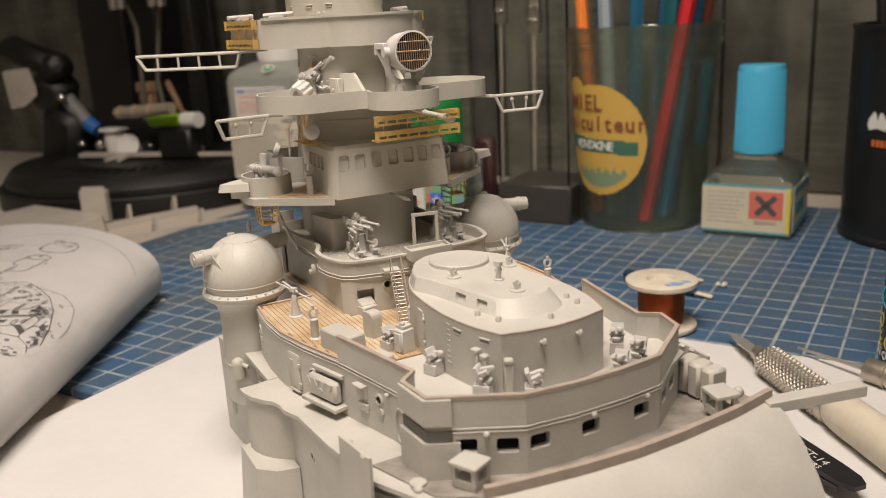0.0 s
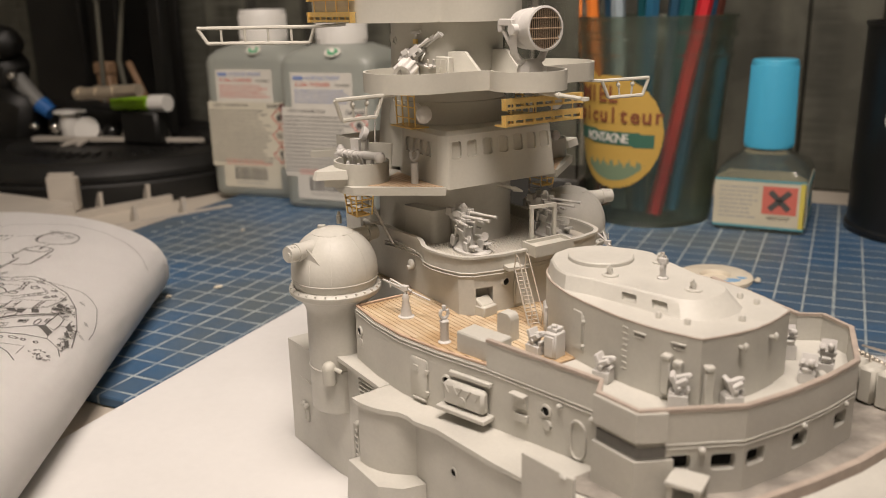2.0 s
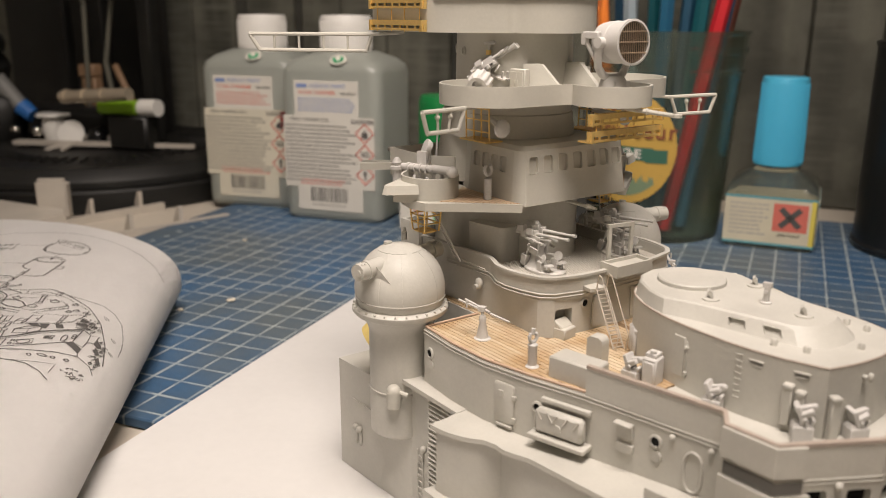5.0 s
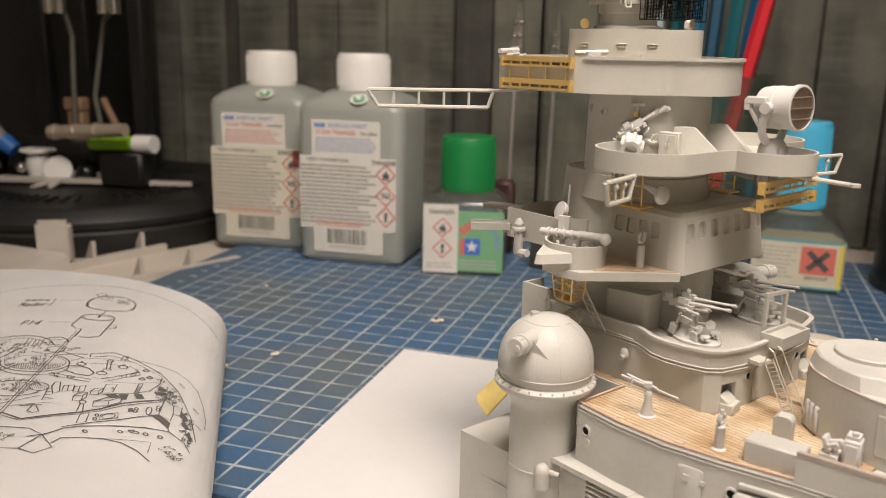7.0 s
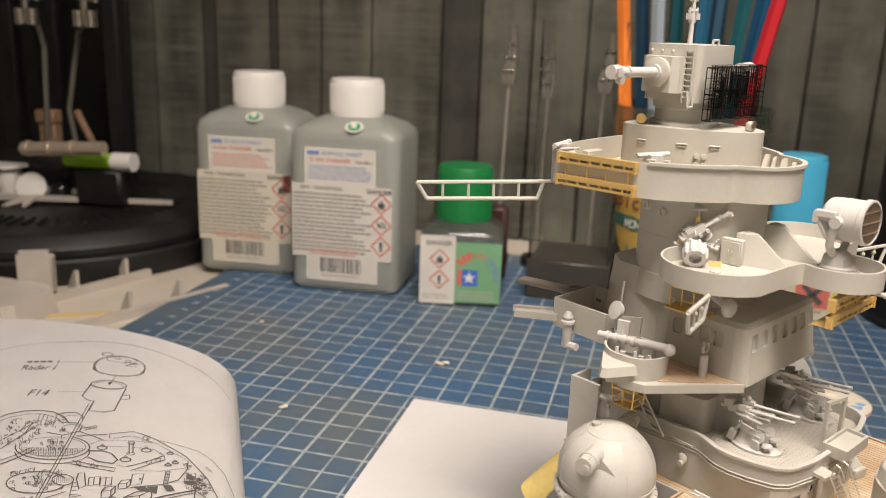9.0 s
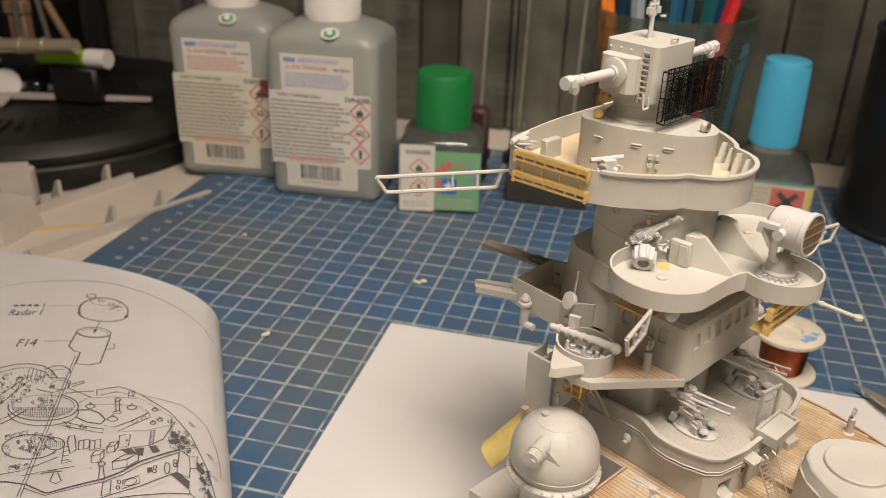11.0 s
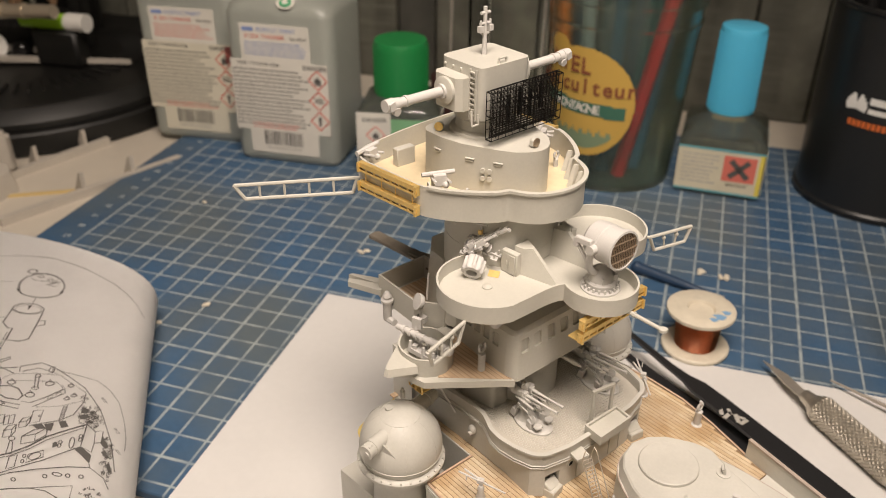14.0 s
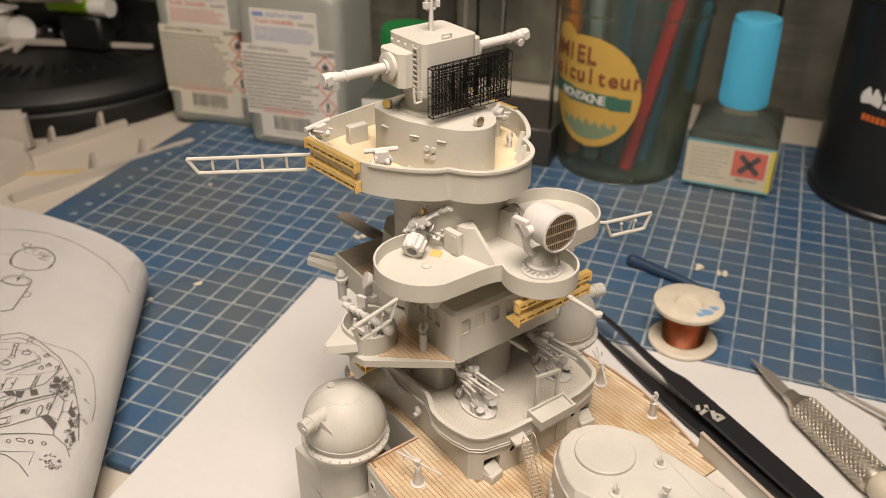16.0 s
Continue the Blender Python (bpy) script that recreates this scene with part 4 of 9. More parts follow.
one("chequer_floor", PLATE, ship, lambda bm: prism(bm, INNER, 53.0, 53.25))


def studs(bm):
    for i in range(52):
        for j in range(54):
            x, y = 9.8 + i * 0.62, -16.8 + j * 0.63 + 0.31 * (i % 2)
            if abs(y) < 17.2 - max(0, x - 35) * 1.0:
                turn = 0.785 if j % 2 else -0.785
                c, d = math.cos(turn), math.sin(turn)
                low, high = ([bm.verts.new((x + c * u * k - d * v * k, y + d * u * k + c * v * k, z)) for u, v in ((-0.25, -0.11), (0.25, -0.11), (0.25, 0.11), (-0.25, 0.11))] for z, k in ((53.2, 1.0), (53.36, 0.75)))
                bm.faces.new(high)
                for q in range(4):
                    bm.faces.new((low[q], low[(q + 1) % 4], high[(q + 1) % 4], high[q]))


tagged(one("tread_studs", GREY, ship, studs), kind="stuff")


def block_trim(bm):
    low = [(x, y * 1.008) for x, y in BLOCK_HALF[2:]]
    for z in (52.2, 51.5):
        for s in (1, -1):
            wire(bm, [(x, y * s, z) for x, y in low], 0.18, 5)
    for s in (1, -1):
        rod(bm, (31.5, s * 17.9, 48.4), (31.5, s * 16.6, 48.4), 0.9, n=14)
        rod(bm, (12, s * 18.9, 53.3), (22, s * 18.9, 53.0), 0.2, n=5)
        ball(bm, (20, s * 18.9, 49.4), 1.1, (1, 0.7, 1.2), 10)
        rod(bm, (20, s * 18.4, 49), (20.2, s * 20.2, 48.8), 0.6, n=10)


one("platform_trim", GREY, ship, block_trim)
for s in (-1, 1):
    one("niche_step", PALE, ship, lambda bm, s=s: [box(bm, (41.9, s * 14.3, 44.2), (3.2, 3.9, 2.3), s * -9.6), box(bm, (41.2, s * 14.3, 45.5), (2.6, 3.8, 1.6), s * -9.6, 0, 38)], bevel=0.25)
    ring = one("wall_scuttle", GREY, ship, lambda bm, s=s: lathe(bm, [(1.0, -0.3), (1.0, 0.2), (0.75, 0.3), (0.75, 0.0)], n=16, m=pose(42.2, s * 9.3, 49.4, 0, 90, 0)))
    # Solid near-black disc in place of the dark hole.
    one("scuttle_glass", VOID, ring, lambda bm, s=s: rod(bm, (42.0, s * 9.3, 49.4), (42.28, s * 9.3, 49.4), 0.76, n=14), "near-black disc painting the dark inside of the porthole")
    one("house_door", GREY, ship, lambda bm, s=s: [box(bm, (42.35, s * 5.6, 47.2), (0.5, 3.0, 6.6), s * -2), rod(bm, (42.7, s * 7.3, 44.4), (42.7, s * 7.3, 49.6), 0.18, n=6)], bevel=0.1)


def balcony(bm):
    tray(bm, [(41.2, -4.2), (46.2, -4.6), (46.2, 5.8), (41.4, 6.4)], 54.6, 57.0, 0.5, 1.7)


one("balcony", PALE, ship, balcony)


def goal(bm):
    a, b = Vector((39.9, -0.6, 53)), Vector((40.9, 4.8, 53))
    turn = math.degrees(math.atan2(b.y - a.y, b.x - a.x))
    for p in (a, b):
        box(bm, (p.x, p.y, 58.2), (0.7, 0.7, 10.4), turn)
    box(bm, ((a.x + b.x) / 2, (a.y + b.y) / 2, 63.6), ((b - a).length + 0.9, 0.7, 0.7), turn)


one("davit_frame", PALE, ship, goal)
one("ladder_landing", PALE, ship, lambda bm: prism(bm, [(42.2, -10.2), (45.2, -10.8), (45.8, -7.4), (42.4, -6.6)], 52.6, 53.3), bevel=0.12)


def ladder(bm, a, b, w, rungs, r=0.22, side=None):
    a, b = Vector(a), Vector(b)
    side = Vector(side) if side else (b - a).cross(Vector((0, 0, 1))).normalized()
    for k in (-0.5, 0.5):
        rod(bm, a + side * w * k, b + side * w * k, r, n=6)
    for i in range(rungs):
        p = a.lerp(b, (i + 0.5) / rungs)
        rod(bm, p - side * w / 2, p + side * w / 2, r * 0.85, n=5)


one("stair_ladder", STEEL, ship, lambda bm: ladder(bm, (46.0, -8.6, 53.3), (52.8, -10.2, 43.15), 2.3, 15, 0.16), "thin grey metal ladder")
for k in (-1.15, 1.15):
    one("ladder_handrail", STEEL, ship, lambda bm: wire(bm, [(46.0 + k * 0.2, -8.6 + k, 53.3), (46.6 + k * 0.2, -8.7 + k, 56.4), (47.6 + k * 0.2, -8.9 + k, 56.0), (54.0 + k * 0.2, -10.4 + k, 46.2), (53.4 + k * 0.2, -10.3 + k, 43.2)], 0.12, 6))


# Twin anti-aircraft guns


def flak_cheek(bm, m, s):
    bmesh.ops.create_cube(bm, size=1, matrix=m @ pose(-1.0, s * 1.2, 4.4, 0, 8, 0) @ Matrix.Diagonal((2.2, 0.45, 3.2, 1)))
    rod(bm, m @ Vector((-0.6, s * 1.2, 2.6)), m @ Vector((1.9, s * 1.8, 2.6)), 0.26, n=6)
    lathe(bm, [(0.5, -0.1), (0.8, -0.1), (0.8, 0.1), (0.5, 0.1)], n=12, m=m @ pose(1.9, s * 1.8, 2.6, 70, 0, s * 20))
    rod(bm, m @ Vector((-2.6, s * 1.4, 2.2)), m @ Vector((-1.4, s * 1.9, 4.6)), 0.24, n=6)


def flak_seat(bm, m, s):
    lathe(bm, [(0.1, 0.35), (0.75, 0.3), (0.9, 0.1), (0.9, 0)], n=12, m=m @ pose(3.0, s * 1.5, 1.5, 0, -10, s * 8))
    rod(bm, m @ Vector((3.0, s * 1.5, 0.4)), m @ Vector((3.0, s * 1.5, 1.5)), 0.3, n=6)


def flak_box(bm, m, s):
    bmesh.ops.create_cube(bm, size=1, matrix=m @ pose(1.4, s * 1.7, 1.3, 0, 0, s * 14) @ Matrix.Diagonal((1.4, 1.1, 1.6, 1)))


def flak_barrel(bm, g, s):
    """One gun: breech, recoil cylinder and tapered barrel with a muzzle collar."""
    bmesh.ops.create_cube(bm, size=1, matrix=g @ pose(-1.6, 0, 0) @ Matrix.Diagonal((3.6, 1.0, 1.3, 1)))
    bmesh.ops.create_cube(bm, size=1, matrix=g @ pose(-3.2, s * 0.3, 0.9) @ Matrix.Diagonal((1.5, 0.9, 1.0, 1)))
    rod(bm, g @ Vector((-4.6, s * 0.1, 0.1)), g @ Vector((-3.2, s * 0.1, 0.1)), 0.55, 0.4, 8)
    rod(bm, g @ Vector((0, 0, 0.1)), g @ Vector((3.0, 0, 0.1)), 0.42, 0.34, 10)
    rod(bm, g @ Vector((2.8, 0, 0.1)), g @ Vector((7.0, 0, 0.1)), 0.3, 0.25, 10)
    rod(bm, g @ Vector((6.8, 0, 0.1)), g @ Vector((7.5, 0, 0.1)), 0.36, n=10)
    rod(bm, g @ Vector((-0.4, 0, -0.65)), g @ Vector((3.6, 0, -0.65)), 0.34, n=8)


def flak(x, y, z, turn):
    m = pose(x, y, z, 0, 0, turn) @ Matrix.Scale(1.24, 4)
    gun = one("twin_flak_gun", GUNGREY, ship, lambda bm: lathe(bm, [(2.9, 0), (2.9, 0.4), (2.6, 0.55), (0.2, 0.6)], n=24, m=m @ pose(0.6, 0, 0) @ Matrix.Diagonal((1.45, 0.95, 1, 1))), "pale grey printed twin anti-aircraft gun")
    one("pedestal", GUNGREY, gun, lambda bm: lathe(bm, [(2.0, 0.5), (1.3, 1.6), (1.0, 3.4), (1.3, 4.2)], n=16, m=m @ pose(-1.2, 0, 0)))
    one("trunnion", GUNGREY, gun, lambda bm: rod(bm, m @ Vector((-0.8, -2.0, 5.2)), m @ Vector((-0.8, 2.0, 5.2)), 0.45, n=8))
    for s in (-1, 1):
        one("cheek", GUNGREY, gun, lambda bm: flak_cheek(bm, m, s))
        one("layer_seat", GUNGREY, gun, lambda bm: flak_seat(bm, m, s))
        one("gear_box", GUNGREY, gun, lambda bm: flak_box(bm, m, s), bevel=0.1)
        one("step", GUNGREY, gun, lambda bm: bmesh.ops.create_cube(bm, size=1, matrix=m @ pose(-3.0, s * 1.3, 1.5, 0, 14, 0) @ Matrix.Diagonal((1.2, 1.0, 1.8, 1))), bevel=0.1)
        one("gun_barrel", GUNGREY, gun, lambda bm: flak_barrel(bm, m @ pose(-0.9, s * 0.8, 6.3 + 0.2 * s, 0, -4, 0), s))
        one("layer_sight", GUNGREY, gun, lambda bm: [rod(bm, m @ Vector((-2.6, s * 1.6, 5.4)), m @ Vector((1.8, s * 1.7, 5.0)), 0.32, n=8), box(bm, m @ Vector((-1.8, s * 1.5, 6.6)), (1.4, 0.7, 1.2), 20), rod(bm, m @ Vector((-2.0, s * 1.7, 4.2)), m @ Vector((0.8, s * 2.0, 3.8)), 0.24, n=6)])
    one("fuze_box", GUNGREY, gun, lambda bm: [box(bm, m @ Vector((-1.9, 0, 7.2)), (1.7, 1.3, 1.3), turn + 25, 15), ball(bm, m @ Vector((-1.5, -0.2, 7.9)), 0.6, n=8)], bevel=0.12)


for x, y, t in ((29.8, -9.6, 2), (30.6, 12.8, 5)):
    flak(x, y, 53.3, t)


# Lower tower and bridge
one("lower_tower", GREY, ship, lambda bm: prism(bm, mirrored([(-6, 0), (-6, -12), (6, -13), (16, -11), (22, -7.5), (25, -3.5), (25.6, 0)]), 53.2, 67.2), bevel=0.4)
one("lower_lobby", GREY, ship, lambda bm: prism(bm, rounded([(11, -15.5), (21, -13.5), (21, -8), (11, -8)], 1.5), 53.2, 61), bevel=0.2)

BRIDGE_HALF = [(5.4, -12.5), (10.5, -14.9), (26.4, -15.9), (27.6, -15.75), (28.6, -15.3), (29.3, -14.7), (29.5, -14.2)]
BRIDGE_HEAD = [(6.3, -12.0), (10.8, -14.1), (25.8, -14.9), (26.8, -14.75), (27.6, -14.4), (28.1, -13.9), (28.25, -13.5)]


def bridge_shell(bm):
    low, high = mirrored(BRIDGE_HALF), mirrored(BRIDGE_HEAD)
    n = len(low)
    for i in range(n):
        a, b, c, d = low[i], low[(i + 1) % n], high[(i + 1) % n], high[i]
        if a[0] == b[0] == 29.5:
            pierced(bm, (a, d), (b, c), 67.4, 78.6, [(u, 75.6) for u in (1.75, 5.95, 10.3, 14.7, 18.9, 22.8, 26.7)], 2.6, 3.5, 0.6, 0.6)
        elif {a[0], b[0]} == {10.5, 26.4}:
            pierced(bm, (a, d), (b, c), 67.4, 78.6, [(u, 75.3) for u in ((2.4, 5.7, 9.0, 12.3) if a[1] < 0 else (3.6, 6.9, 10.2, 13.5))], 2.2, 3.1, 0.45, 0.5)
        else:
            bm.faces.new([bm.verts.new((*p, z)) for p, z in ((a, 67.4), (b, 67.4), (c, 78.6), (d, 78.6))])
    roof = prism(bm, high, 78.6, 79.5, offset(high, 0.9), cap=False)[1]
    bm.faces.new(roof)
    bm.faces.new([bm.verts.new((*p, 67.4)) for p in low][::-1])
    bmesh.ops.remove_doubles(bm, verts=list(bm.verts), dist=0.004)


bridge = one("bridge_house", PALE, ship, bridge_shell, "sloping bridge house with a row of recessed windows", crease=20)
one("under_spar", PALE, ship, lambda bm: [rod(bm, (24, 0.4, 66.4), (31.0, 1.6, 65.8), 0.45, n=8), rod(bm, (31.0, 1.6, 65.8), (33.4, 2.0, 65.6), 0.62, 0.25, 8)])

# Bridge wings with their gun tubs
for s in (-1, 1):
    wing = [(4, s * 13), (2.5, s * 22), (5, s * 28), (8.5, s * 31), (13, s * 32), (17, s * 31), (29.3, s * 15.3), (24, s * 13)]
    wing_ob = one("bridge_wing", PALE, ship, lambda bm, w=wing: prism(bm, w, 66.3, 68.0), bevel=0.12)
    one("wing_planking", WOOD, wing_ob, lambda bm, s=s: prism(bm, [(8, s * 14.6), (12.6, s * 20), (17.6, s * 27.6), (28.6, s * 15.4), (24.6, s * 16)], 67.9, 68.15))
    tub = rounded([(3.4, -26.4), (8, -31.6), (15, -31.2), (18.2, -26), (15.6, -20.4), (7, -19.4)], 4.5, 5)
    one("gun_tub", PALE, wing_ob, lambda bm, s=s: tray(bm, tub if s < 0 else [(x, -y) for x, y in reversed(tub)], 66.5, 72.6, 0.45, 1.4))

    def horn(bm, s=s):
        low = [(5.6, s * 29.6), (10.2, s * 36.6), (11.2, s * 37.6), (12.3, s * 37.2), (15.4, s * 31.2)]
        prism(bm, low, 69.6, 71.4, [(6.0, s * 29.6), (10.4, s * 36.2), (11.2, s * 37.0), (12.0, s * 36.8), (15.0, s * 31.2)])
        prism(bm, [(6.6, s * 29.6), (10.6, s * 34.6), (14.4, s * 31.2)], 67.6, 69.7)
    one("wing_horn", PALE, wing_ob, horn, bevel=0.3)

    def tub_gun(bm, s=s):
        m = pose(10.6, s * 25.6, 69, 0, 0, s * -8)
        rod(bm, m @ Vector((-8.2, 0, 4.2)), m @ Vector((1.6, 0, 4.8)), 0.75, n=10)
        rod(bm, m @ Vector((1.4, 0, 4.8)), m @ Vector((7.0, 0, 5.0)), 0.95, n=10)
        ball(bm, m @ Vector((7.2, 0, 4.9)), 1.25, n=10)
        for k in range(5):
            rod(bm, m @ Vector((-6.4 + k * 1.9, 0, 4.32 + 0.06 * k)), m @ Vector((-5.7 + k * 1.9, 0, 4.36 + 0.06 * k)), 1.02, n=12)
        for dx in (-3.4, 0.6, 3.6):
            rod(bm, m @ Vector((dx, 0.8, 0)), m @ Vector((dx + 0.6, 0, 4.4)), 0.45, n=8)
            rod(bm, m @ Vector((dx, -1.0, 0.4)), m @ Vector((dx, -0.9, 3.0)), 0.7, 0.35, 10)
            box(bm, m @ Vector((dx + 1.2, -0.6, 1.4)), (1.1, 1.2, 1.8), 25)
        box(bm, m @ Vector((0, 0, 0.8)), (7, 3, 1.2), s * -8)
        box(bm, m @ Vector((-3.6, 1.6 * -s, 6.4)), (2.4, 0.9, 2.8), 20)
        rod(bm, m @ Vector((-3.6, 1.2 * -s, 4.4)), m @ Vector((-3.6, 1.6 * -s, 6.4)), 0.4, n=6)
    one("tub_rangefinder", RESIN, ship, tub_gun)

    def lifebuoy_post(bm, s=s):
        lathe(bm, [(0.85, 68), (0.85, 72.6), (0.5, 72.8)], (21.8, s * 18.4), 14)
        pts = [(21.8, s * 18.4 + 0.95 * math.cos(radians(k)), 74.4 + 1.15 * math.sin(radians(k))) for k in range(120, 421, 25)]
        wire(bm, pts, 0.38, 6)
    one("pelorus_post", RESIN, ship, lifebuoy_post)

    def cage(bm, s=s):
        x0, x1, y0, y1 = 7.8, 13.4, s * 24.0, s * 28.6
        for z, k in ((66.4, 0), (64.0, 0.3), (62.2, 0.6), (60.4, 1.0)):
            a, b, c, d = x0 + k, x1 - k, y0 + s * 0.8 * k, y1 - s * 0.5 * k
            wire(bm, [(a, c, z), (b, c, z), (b, d, z), (a, d, z)], 0.18, 5, True)
        for px, py in ((x0, y0), (x1, y0), (x1, y1), (x0, y1), ((x0 + x1) / 2, y1)):
            rod(bm, (px, py, 66.5), (px * 0.8 + (x0 + x1) * 0.1, py * 0.8 + (y0 + y1) * 0.1, 60.4), 0.2, n=5)
        prism(bm, [(x0 + 1, y0 + s), (x1 - 1, y0 + s), (x1 - 1, y1 - s * 0.6), (x0 + 1, y1 - s * 0.6)], 60.1, 60.4)
    one("brass_cage", BRASS, wing_ob, cage, "etched brass landing cage")
    one("wing_ladder", RESIN, wing_ob, lambda bm, s=s: ladder(bm, (9.6, s * 24.6, 66.2), (15.0, s * 20.9, 53.9), 3.6, 9, 0.2, (0.95, s * 0.3, 0)))

# Rear gallery behind the bridge
for s in (-1, 1):
    def gallery(bm, s=s):
        pts = [(-16.8, 3 * s), (4, 3 * s), (4, 14 * s), (-2, 18.4 * s), (-16.8, 17.8 * s)]
        tray(bm, pts if s > 0 else pts[::-1], 67.4, 74.2, 0.5, 0.8)
    g = one("rear_gallery", PALE, ship, gallery)
    one("gallery_planking", WOOD, g, lambda bm, s=s: prism(bm, [(-15.6, s * 4), (3, s * 4), (3, s * 13.6), (-2.2, s * 17.8), (-15.6, s * 17.2)], 68.1, 68.35))

    def fork(bm, s=s):
        slab(bm, [(-16.4, s * 13.2, 70.6), (-27.4, s * 18.2, 69.6), (-27.8, s * 19.4, 69.6), (-16.6, s * 16.2, 70.6)], 1.6)
        slab(bm, [(-16.6, s * 16.1, 70.6), (-26.8, s * 20.0, 69.2), (-25.6, s * 21.2, 69.2), (-15.0, s * 18.6, 70.6)], 1.6)
    one("gallery_fork", PALE, g, fork, bevel=0.25)

    def winch(bm, s=s):
        lathe(bm, [(0.9, 64.3), (1.1, 64.7), (1.1, 69.6), (1.6, 69.9), (1.6, 70.5), (0.9, 70.7), (1.2, 71.4), (0.9, 72), (0.5, 72.6)], (-11.2, s * 19.5), 14)
        rod(bm, (-11.2, s * 19.5, 64.8), (-8.2, s * 19.6, 65), 0.9, n=8)
        box(bm, (-11.2, s * 18.6, 67.6), (1.2, 1.4, 1.0))
    one("gallery_davit", RESIN, g, winch)

    def lamp(bm, s=s):
        lathe(bm, [(0.3, -0.8), (1.6, -0.6), (2.0, 0.2), (2.0, 0.7), (0.2, 0.9)], n=20, m=pose(1.6, s * 19.6, 76.4, -68 * s, 0, 20 * s))
        rod(bm, (1.0, s * 18.8, 70.4), (1.4, s * 18.9, 75.4), 0.5, n=8)
        box(bm, (1.2, s * 18.6, 71.0), (2.4, 1.6, 1.4), 10)
        rod(bm, (-0.6, s * 15.6, 74), (-0.2, s * 15.4, 81.6), 0.25, n=6)
    one("signal_lamp", RESIN, g, lamp)

one("after_boom", material("dark_brown_styrene", (0.2, 0.175, 0.14), 0.5, grain=0.1, stain=0.3), ship, lambda bm: [slab(bm, [(-14, -3.6, 71.6), (-24, -3.0, 71.0), (-41.0, -3.4, 69.8), (-41.6, -0.6, 69.8), (-40.6, 0.4, 69.8), (-24, 0.6, 71.0), (-14, 3.6, 71.6)], 1.2), box(bm, (-22, -1.2, 71.2), (5, 2.6, 1.2), 2)], "dark brown plastic boom", bevel=0.25)

# Upper tower
one("tower_foot", PALE, ship, lambda bm: prism(bm, mirrored([(-10, 0), (-10, -8), (-5, -12.5), (5, -14), (9, -12.5), (9, 0)]), 69, 84.5, mirrored([(-9, 0), (-9, -7), (-4.5, -11), (4, -12.2), (6, -11), (6, 0)])), bevel=0.5)
one("upper_tower", PALE, ship, lambda bm: lathe(bm, [(14.2, 79), (13.6, 84), (13.6, 84.3), (13.2, 84.5), (12.9, 101.8)], (7.6, 0), 64))


def tower_bits(bm):
    for a, z, r in ((238, 98, 1.0), (262, 97.6, 1.0), (205, 97.6, 0.8)):
        c = Vector((7.6 + 12.8 * math.cos(radians(a)), 12.8 * math.sin(radians(a)), z))
        d = Vector((math.cos(radians(a)), math.sin(radians(a)), 0))
        lathe(bm, [(r, -0.2), (r, 0.35), (r * 0.65, 0.4), (r * 0.65, 0)], n=14, m=Matrix.Translation(c) @ d.to_track_quat("Z", "Y").to_matrix().to_4x4())
    rod(bm, (7.6, 0, 92.4), (7.6, 0, 92.5), 13.15, n=64)


one("tower_scuttle", PALE, ship, tower_bits)

# Searchlight platform
SL_HALF = [(10.5, -10)] + arc(22.2, -17.8, 10.9, 148, 344, 22) + [(32.9, -11.6), (33.2, -9.2), (33.6, -7.8)] + arc(37.6, 0, 8.0, 243, 360, 14)[:-1] + [(45.6, 0)]
sl = one("searchlight_platform", PALE, ship, lambda bm: tray(bm, mirrored(SL_HALF), 88.1, 92.1, 0.45, 1.0))


for s in (-1, 1):
    gusset = [(20.2, s * 8.4), (22.6, s * 8.0), (31.5, s * 5.7), (31.3, s * 4.7), (20.2, s * 3.0)]
    crest = [(20.0, s * 8.0), (22.4, s * 7.5), (23.4, s * 6.0), (23.2, s * 5.2), (20.0, s * 4.0)]
    one("gusset", PALE, sl, lambda bm: prism(bm, gusset, 88.9, 95.4, crest), bevel=0.15)
    locker = one("ammunition_locker", PALE, sl, lambda bm: box(bm, (20.0, s * 9.0, 91.7), (4.4, 1.5, 5.4), s * -6), bevel=0.18)
    for dx in (-1.0, 1.0):
        one("locker_door", PALE, locker, lambda bm: [box(bm, (20.0 + dx, s * 9.78, 91.6), (1.7, 0.25, 4.5), s * -6), rod(bm, (20.0 + dx * 0.4, s * 9.9, 91.2), (20.0 + dx * 0.4, s * 9.9, 92.2), 0.16, n=6)], bevel=0.06)
    one("floor_boss", PALE, sl, lambda bm: lathe(bm, [(1.1, 89.0), (1.1, 89.4), (0.8, 89.6), (0.1, 89.62)], (21.2, s * 17.0), 18))

light_ob = one("searchlight", RESIN, ship, lambda bm: [lathe(bm, [(4.3, 88.9), (4.3, 89.5), (3.9, 89.7), (3.3, 89.7), (3.3, 90.8), (2.9, 91.2)], (36.4, 1.6), 32), lathe(bm, [(2.9, 91.0), (2.7, 92.6), (2.0, 93.6), (1.2, 94.0)], (36.3, 1.7), 20), box(bm, (37.2, 1.9, 91.4), (3.0, 4.2, 2.4), -6)], "pale grey printed searchlight with a bronze shutter grille")


def base_teeth(bm):
    for k in range(20):
        a = 2 * math.pi * k / 20
        box(bm, (36.4 + 3.75 * math.cos(a), 1.6 + 3.75 * math.sin(a), 90.0), (0.5, 0.45, 0.8), math.degrees(a))


one("base_teeth", RESIN, light_ob, base_teeth)


